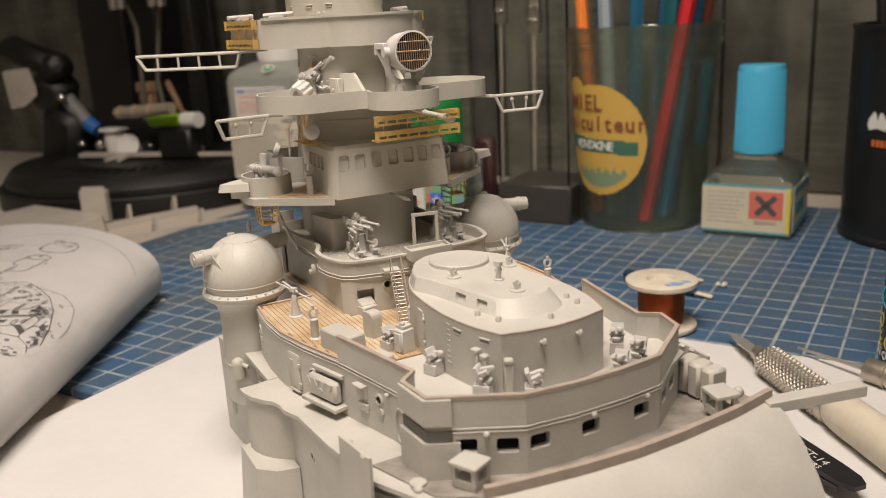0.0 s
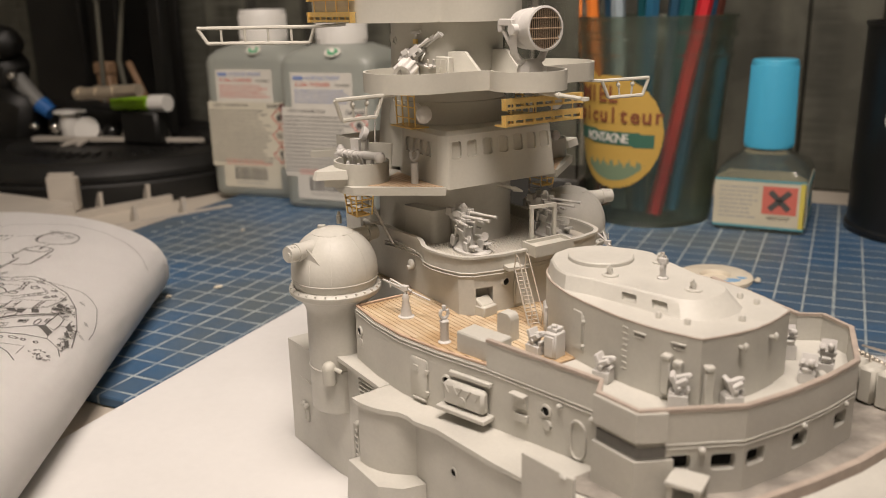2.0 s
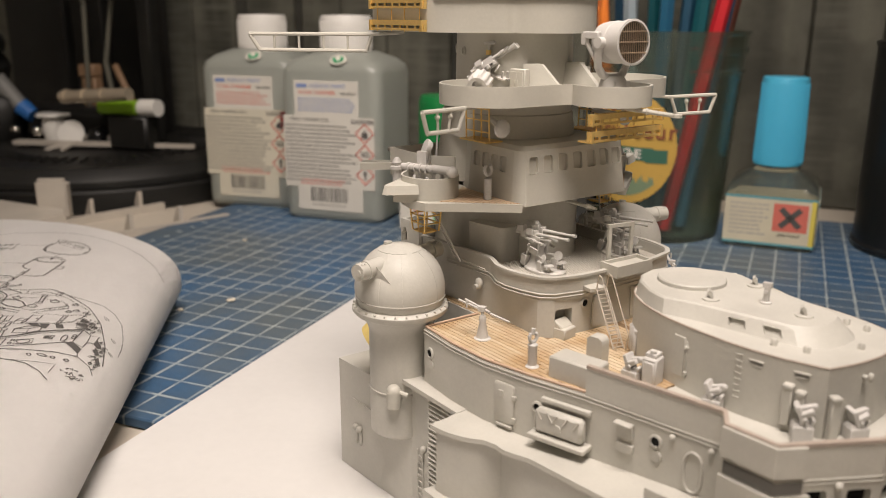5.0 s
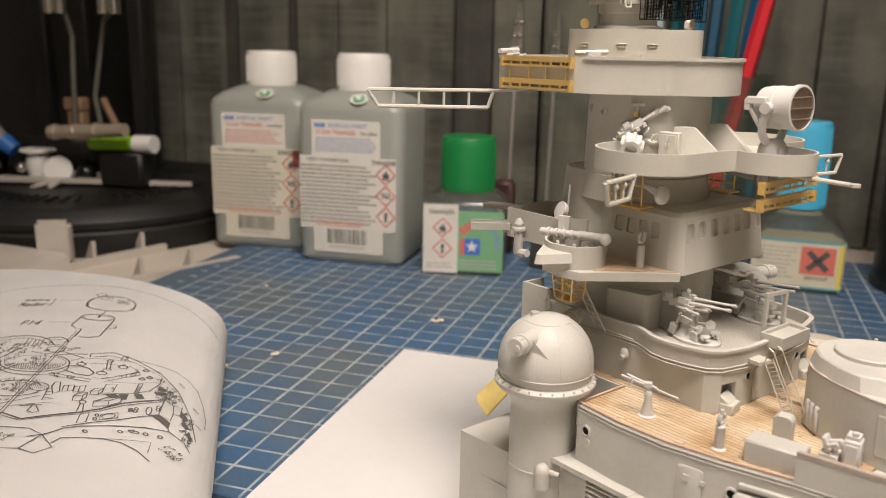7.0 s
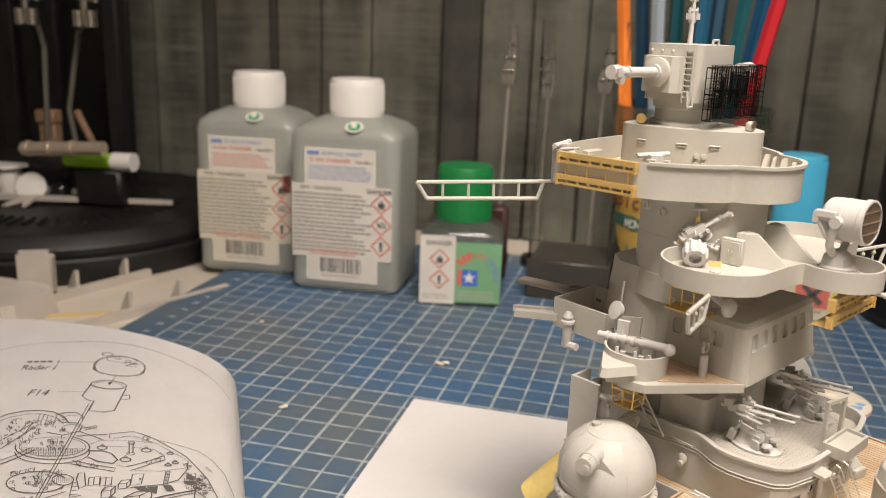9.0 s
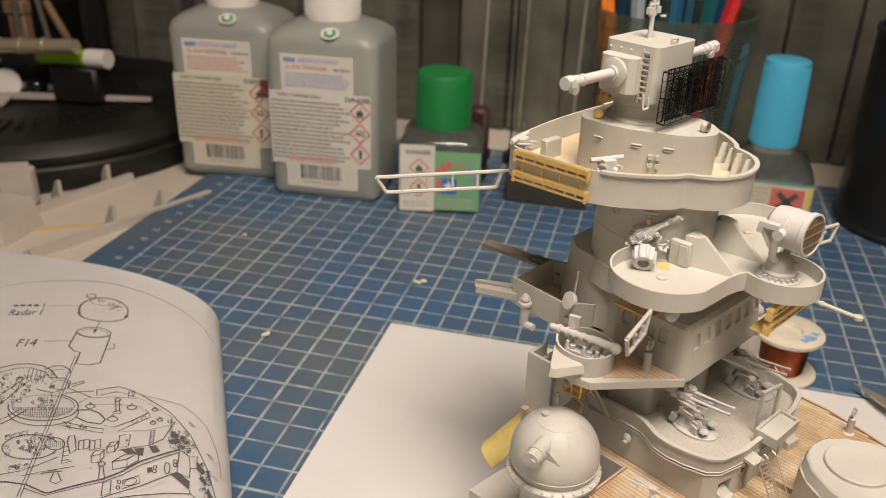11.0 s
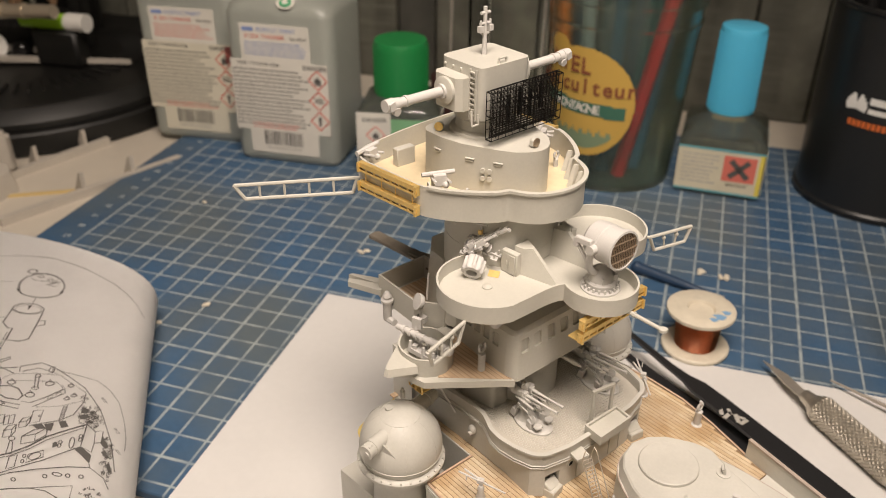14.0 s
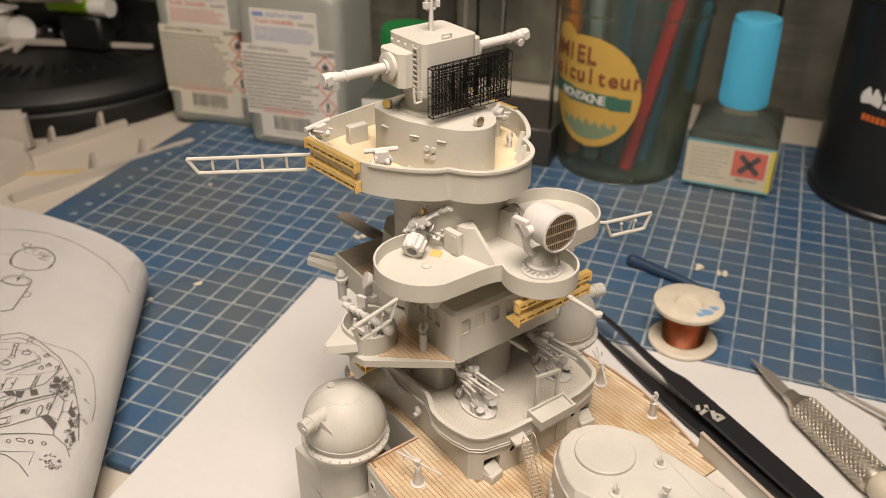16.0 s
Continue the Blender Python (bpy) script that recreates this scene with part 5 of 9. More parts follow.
def yoke_arm(bm, s):
    path = [(36.2, 1.7 + s * 1.2, 93.0), (36.0, 1.7 + s * 2.9, 93.9), (35.9, 1.6 + s * 4.0, 95.4), (36.2, 1.6 + s * 4.5, 97.6), (36.8, 1.5 + s * 4.5, 100.2)]
    for a, b in zip(path, path[1:]):
        rod(bm, a, b, 0.8, 0.75, 10)
        ball(bm, b, 0.78, n=10)
    rod(bm, (36.8, 1.5 + s * 3.9, 100.1), (36.8, 1.5 + s * 5.4, 100.1), 1.1, n=14)


for s in (-1, 1):
    one("yoke_arm", RESIN, light_ob, lambda bm: yoke_arm(bm, s))
one("control_box", RESIN, light_ob, lambda bm: [box(bm, (34.8, -3.4, 101.5), (3.8, 1.3, 1.4), 8), box(bm, (33.2, -3.6, 100.7), (1.3, 1.2, 2.2), 8)], bevel=0.2)
one("control_lever", RESIN, light_ob, lambda bm: rod(bm, (33.6, -3.5, 100.0), (35.4, -2.6, 96.6), 0.45, n=8))
DRUM = pose(37.2, 1.5, 100.1, 0, 88, -3) @ Matrix.Diagonal((0.92, 0.92, 0.95, 1))
one("drum", RESIN, light_ob, lambda bm: lathe(bm, [(1.0, -4.9), (3.2, -4.5), (4.2, -3.6), (4.45, -2.2), (4.45, -0.4), (4.55, -0.3), (4.55, 0.1), (4.45, 0.2), (4.45, 3.2), (4.8, 3.4), (4.8, 4.5), (4.35, 4.6), (4.35, 3.6)], n=40, m=DRUM))
BRONZE = material("bronze_grille", (0.42, 0.33, 0.24), 0.4, 0.8, grain=0.2)
one("lens", material("lens_dark", (0.16, 0.125, 0.1), 0.2, 0.5), light_ob, lambda bm: lathe(bm, [(4.36, 3.5), (4.36, 3.7), (2, 3.8), (0.1, 3.85)], n=32, m=DRUM))


def grille(bm):
    for i in range(-7, 8):
        w = math.sqrt(max(0.1, 18.4 - (i * 0.56) ** 2))
        rod(bm, DRUM @ Vector((-w, i * 0.56, 4.25)), DRUM @ Vector((w, i * 0.56, 4.25)), 0.12, n=5)
    for k in (-2.2, 0, 2.2):
        w = math.sqrt(18.4 - k * k)
        rod(bm, DRUM @ Vector((k, -w, 4.4)), DRUM @ Vector((k, w, 4.4)), 0.16, n=5)


one("grille", BRONZE, light_ob, grille, "bronze shutter bars")

for s in (-1,):
    def at(x, y, z):
        return Vector((x, y * -s, z))

    gun = one("machine_gun", RESIN, ship, lambda bm: rod(bm, at(13.6, -12.8, 88.6), at(13.5, -12.6, 94.4), 1.3, 0.9, 12), "pale grey printed machine gun on the searchlight platform")
    axis = (at(0.5, -0.78, -0.36) - at(0, 0, 0)).normalized()
    turn = Matrix.Translation(at(16.2, -16.4, 91.7)) @ axis.to_track_quat("Z", "Y").to_matrix().to_4x4()

    def magazine(bm):
        rows = []
        for d, k in ((-2.0, 0.4), (-1.9, 0.86), (-1.5, 1.0), (1.5, 1.0), (1.9, 0.88), (1.9, 0.55), (0.5, 0.5)):
            ribs = [(2.45 if j % 4 < 2 else 2.05) * k for j in range(40)] if k > 0.9 else [2.2 * k] * 40
            rows.append([bm.verts.new(turn @ Vector((r * math.cos(math.pi * j / 20), r * math.sin(math.pi * j / 20), d))) for j, r in enumerate(ribs)])
        for p, q in zip(rows, rows[1:]):
            for j in range(40):
                bm.faces.new((p[j], p[(j + 1) % 40], q[(j + 1) % 40], q[j]))
        bm.faces.new(rows[0][::-1])
        bm.faces.new(rows[-1])

    one("ammunition_drum", RESIN, gun, magazine)
    lay = (at(17.2, -8.8, 98.0) - at(12.4, -13.6, 93.4)).normalized()
    gun_m = Matrix.Translation(at(13.8, -12.6, 95.2)) @ lay.to_track_quat("Z", "Y").to_matrix().to_4x4()

    def cradle(bm):
        for dz in (-2.2, 0.0, 1.6):
            bmesh.ops.create_cube(bm, size=1, matrix=gun_m @ pose(0, -0.5, dz) @ Matrix.Diagonal((4.4, 0.9, 0.8, 1)))
        bmesh.ops.create_cube(bm, size=1, matrix=gun_m @ pose(0, -0.8, -0.4) @ Matrix.Diagonal((2.4, 0.9, 4.8, 1)))

    one("cradle", RESIN, gun, cradle, bevel=0.1)
    for dx in (-1.6, -0.55, 0.55, 1.6):
        def barrel(bm):
            bmesh.ops.create_cube(bm, size=1, matrix=gun_m @ pose(dx, 0.4, -0.6) @ Matrix.Diagonal((0.8, 1.4, 4.6, 1)))
            bmesh.ops.create_cube(bm, size=1, matrix=gun_m @ pose(dx * 1.2, 1.2, -1.4) @ Matrix.Diagonal((0.6, 1.0, 1.4, 1)))
            rod(bm, gun_m @ Vector((dx, 0.4, 1.2)), gun_m @ Vector((dx, 0.4, 5.8 - abs(dx))), 0.32, n=8)
            rod(bm, gun_m @ Vector((dx, 0.4, 5.4 - abs(dx))), gun_m @ Vector((dx, 0.4, 6.2 - abs(dx))), 0.45, n=8)
            rod(bm, gun_m @ Vector((dx, 0.4, -3.6)), gun_m @ Vector((dx, 0.4, -2.6)), 0.48, n=8)
        one("barrel", RESIN, gun, barrel)
    one("elevating_arm", RESIN, gun, lambda bm: [rod(bm, gun_m @ Vector((1.6, 0, 0.6)), at(17.4, -9.8, 98.2), 0.5, 0.45, 10), rod(bm, at(17.4, -9.8, 98.2), at(18.5, -9.0, 99.3), 0.5, 0.6, 10), rod(bm, at(18.4, -9.1, 99.2), at(18.8, -8.6, 98.6), 0.6, 0.5, 8)])
    one("sight_bar", RESIN, gun, lambda bm: [rod(bm, at(13.4, -12.4, 95.6), at(13.8, -12.2, 99.2), 0.3, n=6), rod(bm, at(12.6, -12.6, 99.4), at(15.2, -11.8, 99.6), 0.32, n=6)])
    one("sight_bracket", BRASS, gun, lambda bm: box(bm, at(13.7, -12.3, 97.6), (0.8, 0.8, 1.0), 20), "brass sight bracket")
    for y, z in ((-13.2, 95.6), (-14.0, 95.0)):
        one("hand_rod", RESIN, gun, lambda bm: rod(bm, at(12.6, y + 0.8, z - 0.4), at(5.6 + abs(y + 13.2) * 2, y + 1.6, z - 2.6), 0.2, n=6))
    for x, y in ((17.4, -11.6), (16.8, -9.8), (11.2, -15.0)):
        one("gunner_seat", RESIN, gun, lambda bm: [rod(bm, at(13.4, -12.4, 93.2), at(x, y, 92.2), 0.3, n=6), bmesh.ops.create_cube(bm, size=1, matrix=Matrix.Translation(at(x, y, 92.3)) @ pose(0, 0, 0, 10, 14, 35) @ Matrix.Diagonal((1.5, 1.2, 0.35, 1))), rod(bm, at(x, y, 92.4), at(x + 0.5, y - 0.2, 93.8), 0.24, n=6)])
    for c, r, tilt in (((16.2, -12.0, 94.4), 0.95, 60), ((14.4, -14.6, 95.0), 0.8, 80)):
        one("hand_wheel", RESIN, gun, lambda bm: lathe(bm, [(r - 0.35, -0.12), (r, -0.12), (r, 0.12), (r - 0.35, 0.12)], n=14, m=Matrix.Translation(at(*c)) @ pose(0, 0, 0, tilt, 10, 40 * s)))
    one("brass_plates", BRASS, gun, lambda bm, s=s: [box(bm, (18.6, s * 12.6, 89.4), (2.4, 1.8, 0.25), 30, 20), box(bm, (12.4, s * 14.2, 93.2), (2.2, 0.35, 1.1), 30, 20)])

# Whips, yards and brass railings round the platforms
one("front_spar", PALE, ship, lambda bm: [rod(bm, (37, 0.5, 87.7), (52.4, 1.3, 87.2), 0.5, 0.42, 8), lathe(bm, [(0.3, -0.3), (0.9, -0.3), (0.9, 0.3), (0.3, 0.3)], n=12, m=pose(53.2, 1.4, 87.2)), rod(bm, (46.0, 0.95, 87.4), (46.5, 0.98, 87.4), 0.62, n=8)])
for s in (-1, 1):
    def whip(bm, s=s):
        a = [(26.4, s * 28.2, 88.0), (29.6, s * 40.2, 88.2), (29.2, s * 38.8, 84.2), (26.8, s * 30, 84)]
        if s > 0:
            a = [(x + 1.8, y + 1.4, z - 0.7) for x, y, z in a]
        wire(bm, a, 0.42, 7, True)
        for k in (0.33, 0.66):
            p, q = Vector(a[0]).lerp(Vector(a[1]), k), Vector(a[3]).lerp(Vector(a[2]), k)
            rod(bm, p, q, 0.26, n=6)
            ball(bm, p.lerp(q, 0.3), 0.55, n=6)
        rod(bm, a[0], (24, s * 24, 87.6), 0.4, n=6)
    one("side_yard", PALE, ship, whip)

    def long_yard(bm, s=s):
        a = [(-20, s * 20.5, 100.6), (-34.4, s * 44.9, 100.7), (-33.3, s * 43.0, 97.1), (-20.6, s * 21.6, 96.8)]
        wire(bm, a, 0.45, 7, True)
        for k in (0.2, 0.4, 0.6, 0.8):
            p = Vector(a[0]).lerp(Vector(a[1]), k)
            rod(bm, p, (p.x, p.y, 96.8 + 0.3 * k), 0.33, n=6)
        rod(bm, a[0], (-16, s * 14, 101), 0.4, n=6)
    one("long_yard", PALE, ship, long_yard, "long ladder-shaped signal yard")

    def horn_speaker(bm, s=s):
        rod(bm, (18, s * 15, 84.4), (24.5, s * 17.5, 83.4), 0.5, 0.8, 8)
        ball(bm, (25.4, s * 17.9, 83.2), 1.9, (0.7, 1, 1), 12)
    one("signal_horn", RESIN, ship, horn_speaker)

    rack = one("brass_ladder_rack", BRASS, ship, lambda bm, s=s: box(bm, (16, s * 15.8, 79.7), (9, 4.5, 0.3)), "dark brass ladder rack")
    for dx in (0, 2.6, 5.2, 7.8):
        one("rack_post", BRASS, rack, lambda bm, s=s: rod(bm, (12 + dx, s * 16.6, 79.8), (12 + dx, s * 16.8, 87), 0.2, n=5))
    for z in (81.6, 84, 86.4):
        one("rack_bar", BRASS, rack, lambda bm, s=s: rod(bm, (12, s * 16.7, z), (19.8, s * 16.7, z), 0.16, n=5))


def brass_rail(bm, a, b, z0, z1, out):
    """Two etched channel bands, slit along their length, with posts and end clips."""
    a, b, out = Vector(a), Vector(b), Vector(out)
    d = b - a
    turn = math.degrees(math.atan2(d.y, d.x))
    c = (a + b) / 2 + out * 0.5
    for z in (z0 + 1.1, z1 - 1.1):
        for dz, h in ((0.55, 1.0), (-0.75, 0.4)):
            box(bm, (c.x, c.y, z + dz), (d.length, 0.22, h), turn)
        n = int(d.length / 2.4)
        for k in range(n + 1):
            p = a.lerp(b, k / n) + out * 0.5
            box(bm, (p.x, p.y, z - 0.2), (0.5, 0.2, 1.1), turn)
        box(bm, (c.x - out.x * 0.5, c.y - out.y * 0.5, z + 1.05), (d.length, 1.2, 0.16), turn)
        box(bm, (c.x - out.x * 0.4, c.y - out.y * 0.4, z - 0.95), (d.length, 1.0, 0.16), turn)
        for e, k in ((a, 0.55), (b, -0.55)):
            p = e + out * 0.3 + d.normalized() * k * 0.4
            box(bm, (p.x, p.y, z), (0.5, 1.4, 2.3), turn)
    for k in (0.1, 0.38, 0.62, 0.9):
        p = a.lerp(b, k)
        rod(bm, (p.x, p.y, z0 - 0.2), (p.x, p.y, z1 + 0.2), 0.13, n=6)


one("front_brass_railing", BRASS, ship, lambda bm: brass_rail(bm, (40.2, -8.5, 0), (40.0, 12.2, 0), 81.3, 86.8, (1, 0, 0)), "shiny etched brass railing")
one("front_brass_floor", BRASS, ship, lambda bm: box(bm, (38.4, 1.8, 81.3), (3, 20, 0.3), 1), "etched brass grating")
for s in (-1, 1):
    one("top_brass_railing", BRASS, ship, lambda bm, s=s: brass_rail(bm, (-14.8, s * 23.5, 0), (3.4, s * 23.2, 0), 101.8, 108.6, (0, s, 0)), "shiny etched brass railing").rotation_euler = (0, 0, radians(5))

# Top platform
TOP_HALF = [(-21.5, 0), (-21.2, -8), (-20.4, -17.4), (-18.8, -20.6), (-15.4, -22.8), (4.0, -22.7), (9.3, -20.2), (14.2, -16.6), (17.4, -13.2), (18.0, -11.2), (20.4, -10.3), (23.8, -8.0), (26.0, -4), (26.6, 0)]
SWUNG = (0, 0, radians(5))
top = one("top_platform", PALE, ship, lambda bm: tray(bm, rounded(mirrored(TOP_HALF), 3, 3), 101.6, 108.6, 0.45, 1.6))
top.rotation_euler = SWUNG
one("platform_lip", PALE, top, lambda bm: strip(bm, rounded(mirrored(TOP_HALF[5:]), 2.5, 3)[2:-2], 108.3, 108.9, 1.0))
one("top_planking", material("bare_pale_wood", (0.68, 0.57, 0.38), 0.6, grain=0.1, scale=700, bump=0.1, stain=0.12), top, lambda bm: prism(bm, offset(mirrored(TOP_HALF), 0.6), 103.1, 103.35))


for s in (-1, 1):
    for x, y, h in ((19.4, 9.6, 5.2), (16.6, 12.2, 5.0), (22.2, 7.8, 5.0), (13.4, 15.4, 4.8)):
        one("platform_stiffener", PALE, top, lambda bm: prism(bm, [(x - 0.5, s * (y - 2.0)), (x + 0.5, s * (y - 1.5)), (x + 0.9, s * (y + 0.3)), (x, s * (y + 0.3))], 103.2, 103.2 + h, [(x - 0.1, s * (y - 0.5)), (x + 0.5, s * (y - 0.3)), (x + 0.9, s * (y + 0.3)), (x, s * (y + 0.3))]))
    for k in range(3):
        one("platform_rail", PALE, top, lambda bm: rod(bm, (-22.0, s * 6, 104.8 + k * 1.3), (-20.6, s * 16.5, 104.8 + k * 1.3), 0.28, n=6))
    one("platform_box", PALE, top, lambda bm: box(bm, (-15.5, s * 9.5, 105.4), (2.0, 5.0, 4.4), s * 8), bevel=0.2)
for x, y, t in ((3.5, -17.2, -30), (-16.8, -19, 10), (3.5, 17.2, 30), (-16.8, 19, -10), (9.0, -14.6, 0), (10.5, 14.5, 0)):
    def small_sight(bm, x=x, y=y, t=t):
        m = pose(x, y, 103.2, 0, 0, t) @ Matrix.Scale(1.2, 4)
        rod(bm, m @ Vector((0, 0, 0)), m @ Vector((0, 0, 3.4)), 0.9, n=10)
        box(bm, m @ Vector((0, 0, 4.4)), (2.6, 2.8, 2.4), t)
        rod(bm, m @ Vector((-0.5, -3.0, 5.2)), m @ Vector((-0.3, 3.0, 5.4)), 0.55, n=8)
        ball(bm, m @ Vector((1.2, 1.0, 3.6)), 0.8, n=8)
        rod(bm, m @ Vector((-1.6, -1.0, 4.2)), m @ Vector((2.6, -1.2, 4.8)), 0.35, n=8)
        rod(bm, m @ Vector((-1.4, 1.3, 4.0)), m @ Vector((2.4, 1.5, 4.6)), 0.3, n=8)
        lathe(bm, [(0.4, -0.12), (0.8, -0.12), (0.8, 0.12), (0.4, 0.12)], n=12, m=m @ pose(0.2, -1.9, 3.2, 90, 0, 0))
        box(bm, m @ Vector((-1.4, 0, 2.2)), (0.8, 2.2, 1.6), t)
    def small_post(bm, x=x, y=y):
        lathe(bm, [(0.6, 103.2), (0.6, 105.2), (0.4, 105.4)], (x, y), 10)
        wire(bm, [(x, y + 0.8 * math.cos(radians(k)), 106.2 + 0.9 * math.sin(radians(k))) for k in range(120, 421, 30)], 0.3, 6)
    one("platform_sight" if t else "pelorus_post", RESIN, top, small_sight if t else small_post)

# Fire control: house, drum, director and radar
DH = [(-9.4, 0), (-9.2, -7), (-8.6, -9.2), (-7.0, -10.5), (-2, -10.9), (3.4, -10.3), (8, -8.6), (12.0, -7.0), (14.6, -5.6), (16.6, -3.6), (17.7, -1.6), (17.9, 0)]
dh = one("director_house", PALE, ship, lambda bm: prism(bm, mirrored(DH), 103.2, 114.4), bevel=0.35)
dh.rotation_euler = SWUNG


for x, y, t in ((-3, -10.9, 5), (5.4, -9.6, 22), (11.4, -7.2, 24)):
    for s in (1, -1):
        one("wall_vent", PALE, dh, lambda bm: [box(bm, (x, y * s, 111.4), (2.2, 0.8, 0.25), t * s), box(bm, (x, y * s, 110.9), (1.7, 0.45, 0.5), t * s)], bevel=0.1)
for x, y in ((8.2, -8.5), (9.6, -7.9)):
    for z in (107.4, 109.2):
        one("wall_boss", PALE, dh, lambda bm: rod(bm, (x, y, z), (x + 0.4, y - 0.5, z), 0.55, n=10))
one("turning_drum", PALE, ship, lambda bm: lathe(bm, [(7.6, 114.3), (7.4, 115), (6.2, 115.4), (6.0, 117.6), (6.6, 118), (6.6, 119.6), (5.8, 119.8)], (0.4, 0), 48))
director = one("director", PALE, ship, lambda bm: prism(bm, rounded([(-5.6, -7.4), (7.4, -7.4), (7.4, 6.8), (-5.6, 6.8)], 1.8), 119.6, 131.0), bevel=0.35)


def director_ears(bm):
    for s in (-1, 1):
        prism(bm, [(-4.4, s * 7.0), (4.2, s * 7.0), (4.2, s * 9.6), (3.0, s * 10.8), (-3.2, s * 10.8), (-4.4, s * 9.6)], 121.4, 128.6)
        lathe(bm, [(3.0, 0), (3.0, 0.8), (2.2, 1.1)], n=28, m=pose(0, s * 10.7, 125.4, -90 * s, 0, 0))


one("director_ear", PALE, director, director_ears, bevel=0.35)


def rangefinder(bm):
    for s in (-1, 1):
        rod(bm, (0, s * 11, 125.4), (0.2, s * 23.6, 125.6), 1.05, 1.0, 16)
        rod(bm, (0.2, s * 23.4, 125.6), (0.2, s * 25.0, 125.7), 1.2, n=16)
        rod(bm, (0.2, s * 24.9, 125.65), (0.2, s * 27.0, 125.7), 1.42, 1.3, 16)
        box(bm, (1.0, s * 26.0, 125.7), (1.4, 1.5, 1.7), 6, 12)
        rod(bm, (0.2, s * 21.4, 125.6), (0.2, s * 22.0, 125.6), 1.2, n=16)
        rod(bm, (0.2, s * 24.6, 124.4), (1.4, s * 24.6, 124.2), 0.9, n=10)
        rod(bm, (0, s * 11.2, 125.4), (0, s * 12.4, 125.4), 1.6, n=16)


one("rangefinder_arm", RESIN, director, rangefinder)


def director_bits(bm):
    for z in range(9):
        box(bm, (5.2, -7.75, 120.6 + z * 1.15), (1.6, 0.5, 0.3))
    for x in (4.3, 6.1):
        box(bm, (x, -7.8, 125), (0.25, 0.5, 11))
    wire(bm, [(6.6, -2.0, 131.0), (6.6, -2.0, 132.0), (6.6, 0.2, 132.0), (6.6, 0.2, 131.0)], 0.25, 6)
    wire(bm, [(6.2, -9, 122), (6.6, -9.2, 118.8), (6.6, -7.4, 118.8), (6.4, -7.4, 121)], 0.25, 6)
    for x in (-4, -1.5, 1):
        ball(bm, (x, -7.4, 129.6), 0.35, n=6)


one("director_ladder", PALE, director, director_bits)


def mast(bm):
    rod(bm, (0.2, -0.2, 130.9), (0.2, -0.2, 141.2), 0.55, 0.42, 10)
    rod(bm, (0.2, -1.4, 139.9), (0.2, 1.1, 139.9), 0.36, n=8)
    rod(bm, (0.2, -1.6, 137.7), (0.2, 1.3, 137.7), 0.36, n=8)
    for y in (-1.5, 1.2):
        box(bm, (0.3, y, 136.6), (1.0, 1.1, 1.3))
        rod(bm, (0.3, y, 137.1), (0.3, y, 138.4), 0.25, n=6)
    rod(bm, (0.2, -1.2, 135.6), (0.2, 0.9, 135.6), 0.3, n=8)


one("mast", RESIN, director, mast)

ETCH = material("black_etched_metal", (0.018, 0.017, 0.016), 0.4, 0.7, grain=0.2)
radar = empty("radar_antenna")
radar.parent = ship


def radar_frame(bm):
    y0, y1, z0, z1 = -7.6, 13.4, 116.4, 126.8
    for x in (9.2, 11.0):
        wire(bm, [(x, y0, z0), (x, y1, z0), (x, y1, z1), (x, y0, z1)], 0.11, 5, True)
        for k in range(1, 10):
            y = y0 + (y1 - y0) * k / 10
            rod(bm, (x, y, z0), (x, y, z1), 0.07 if k % 2 else 0.1, n=5)
        for k in range(1, 5):
            z = z0 + (z1 - z0) * k / 5
            rod(bm, (x, y0, z), (x, y1, z), 0.07, n=5)
    for y in (y0, (y0 + y1) / 2, y1):
        for z in (z0, (z0 + z1) / 2, z1):
            rod(bm, (9.2, y, z), (11.0, y, z), 0.16, n=5)
    for y in (-2, 4, 9):
        rod(bm, (7.4, y * 0.5, 122), (9.2, y, 122), 0.3, n=5)


one("antenna_frame", ETCH, radar, radar_frame, "black etched radar frame")


def radar_mesh(bm):
    for k in range(40):
        z = 116.8 + k * 0.27
        box(bm, (10.0, 2.9, z), (0.12, 20.6, 0.1))
    for k in range(34):
        y = -7.2 + k * 0.615
        box(bm, (10.1 + 0.25 * (k % 3), y, 121.9 + 0.15 * (k % 2)), (0.1, 0.1, 10.6))
    for k in range(18):
        z = 117 + k * 0.55
        box(bm, (10.6, 2.9 + 0.5 * (k % 3 - 1), z), (0.08, 18.5 + (k % 4) * 0.6, 0.12))
    for k in range(4):
        box(bm, (9.6, -1.5 + k * 3.2, 121.8 + (k % 2)), (0.5, 0.7, 6.2))


one("antenna_mesh", ETCH, radar, radar_mesh, "fine black wire mesh")
for x, y, t in ((15.4, -0.6, 0), (-5.0, -8.4, -60)):
    def eyelid(bm, x=x, y=y, t=t):
        box(bm, (x, y, 115.4), (1.5, 1.8, 2.0), t)
    one("house_lamp", PALE, dh, eyelid, bevel=0.4)
    one("lamp_lens", BRONZE if t == 0 else BRASS, dh, lambda bm, x=x, y=y, t=t: lathe(bm, [(1.0, 0), (1.0, 0.3), (0.4, 0.4)], n=14, m=pose(x, y, 115.6, 0, 90, t) @ Matrix.Translation((0, 0, 0.6))), "bronze lamp lens")

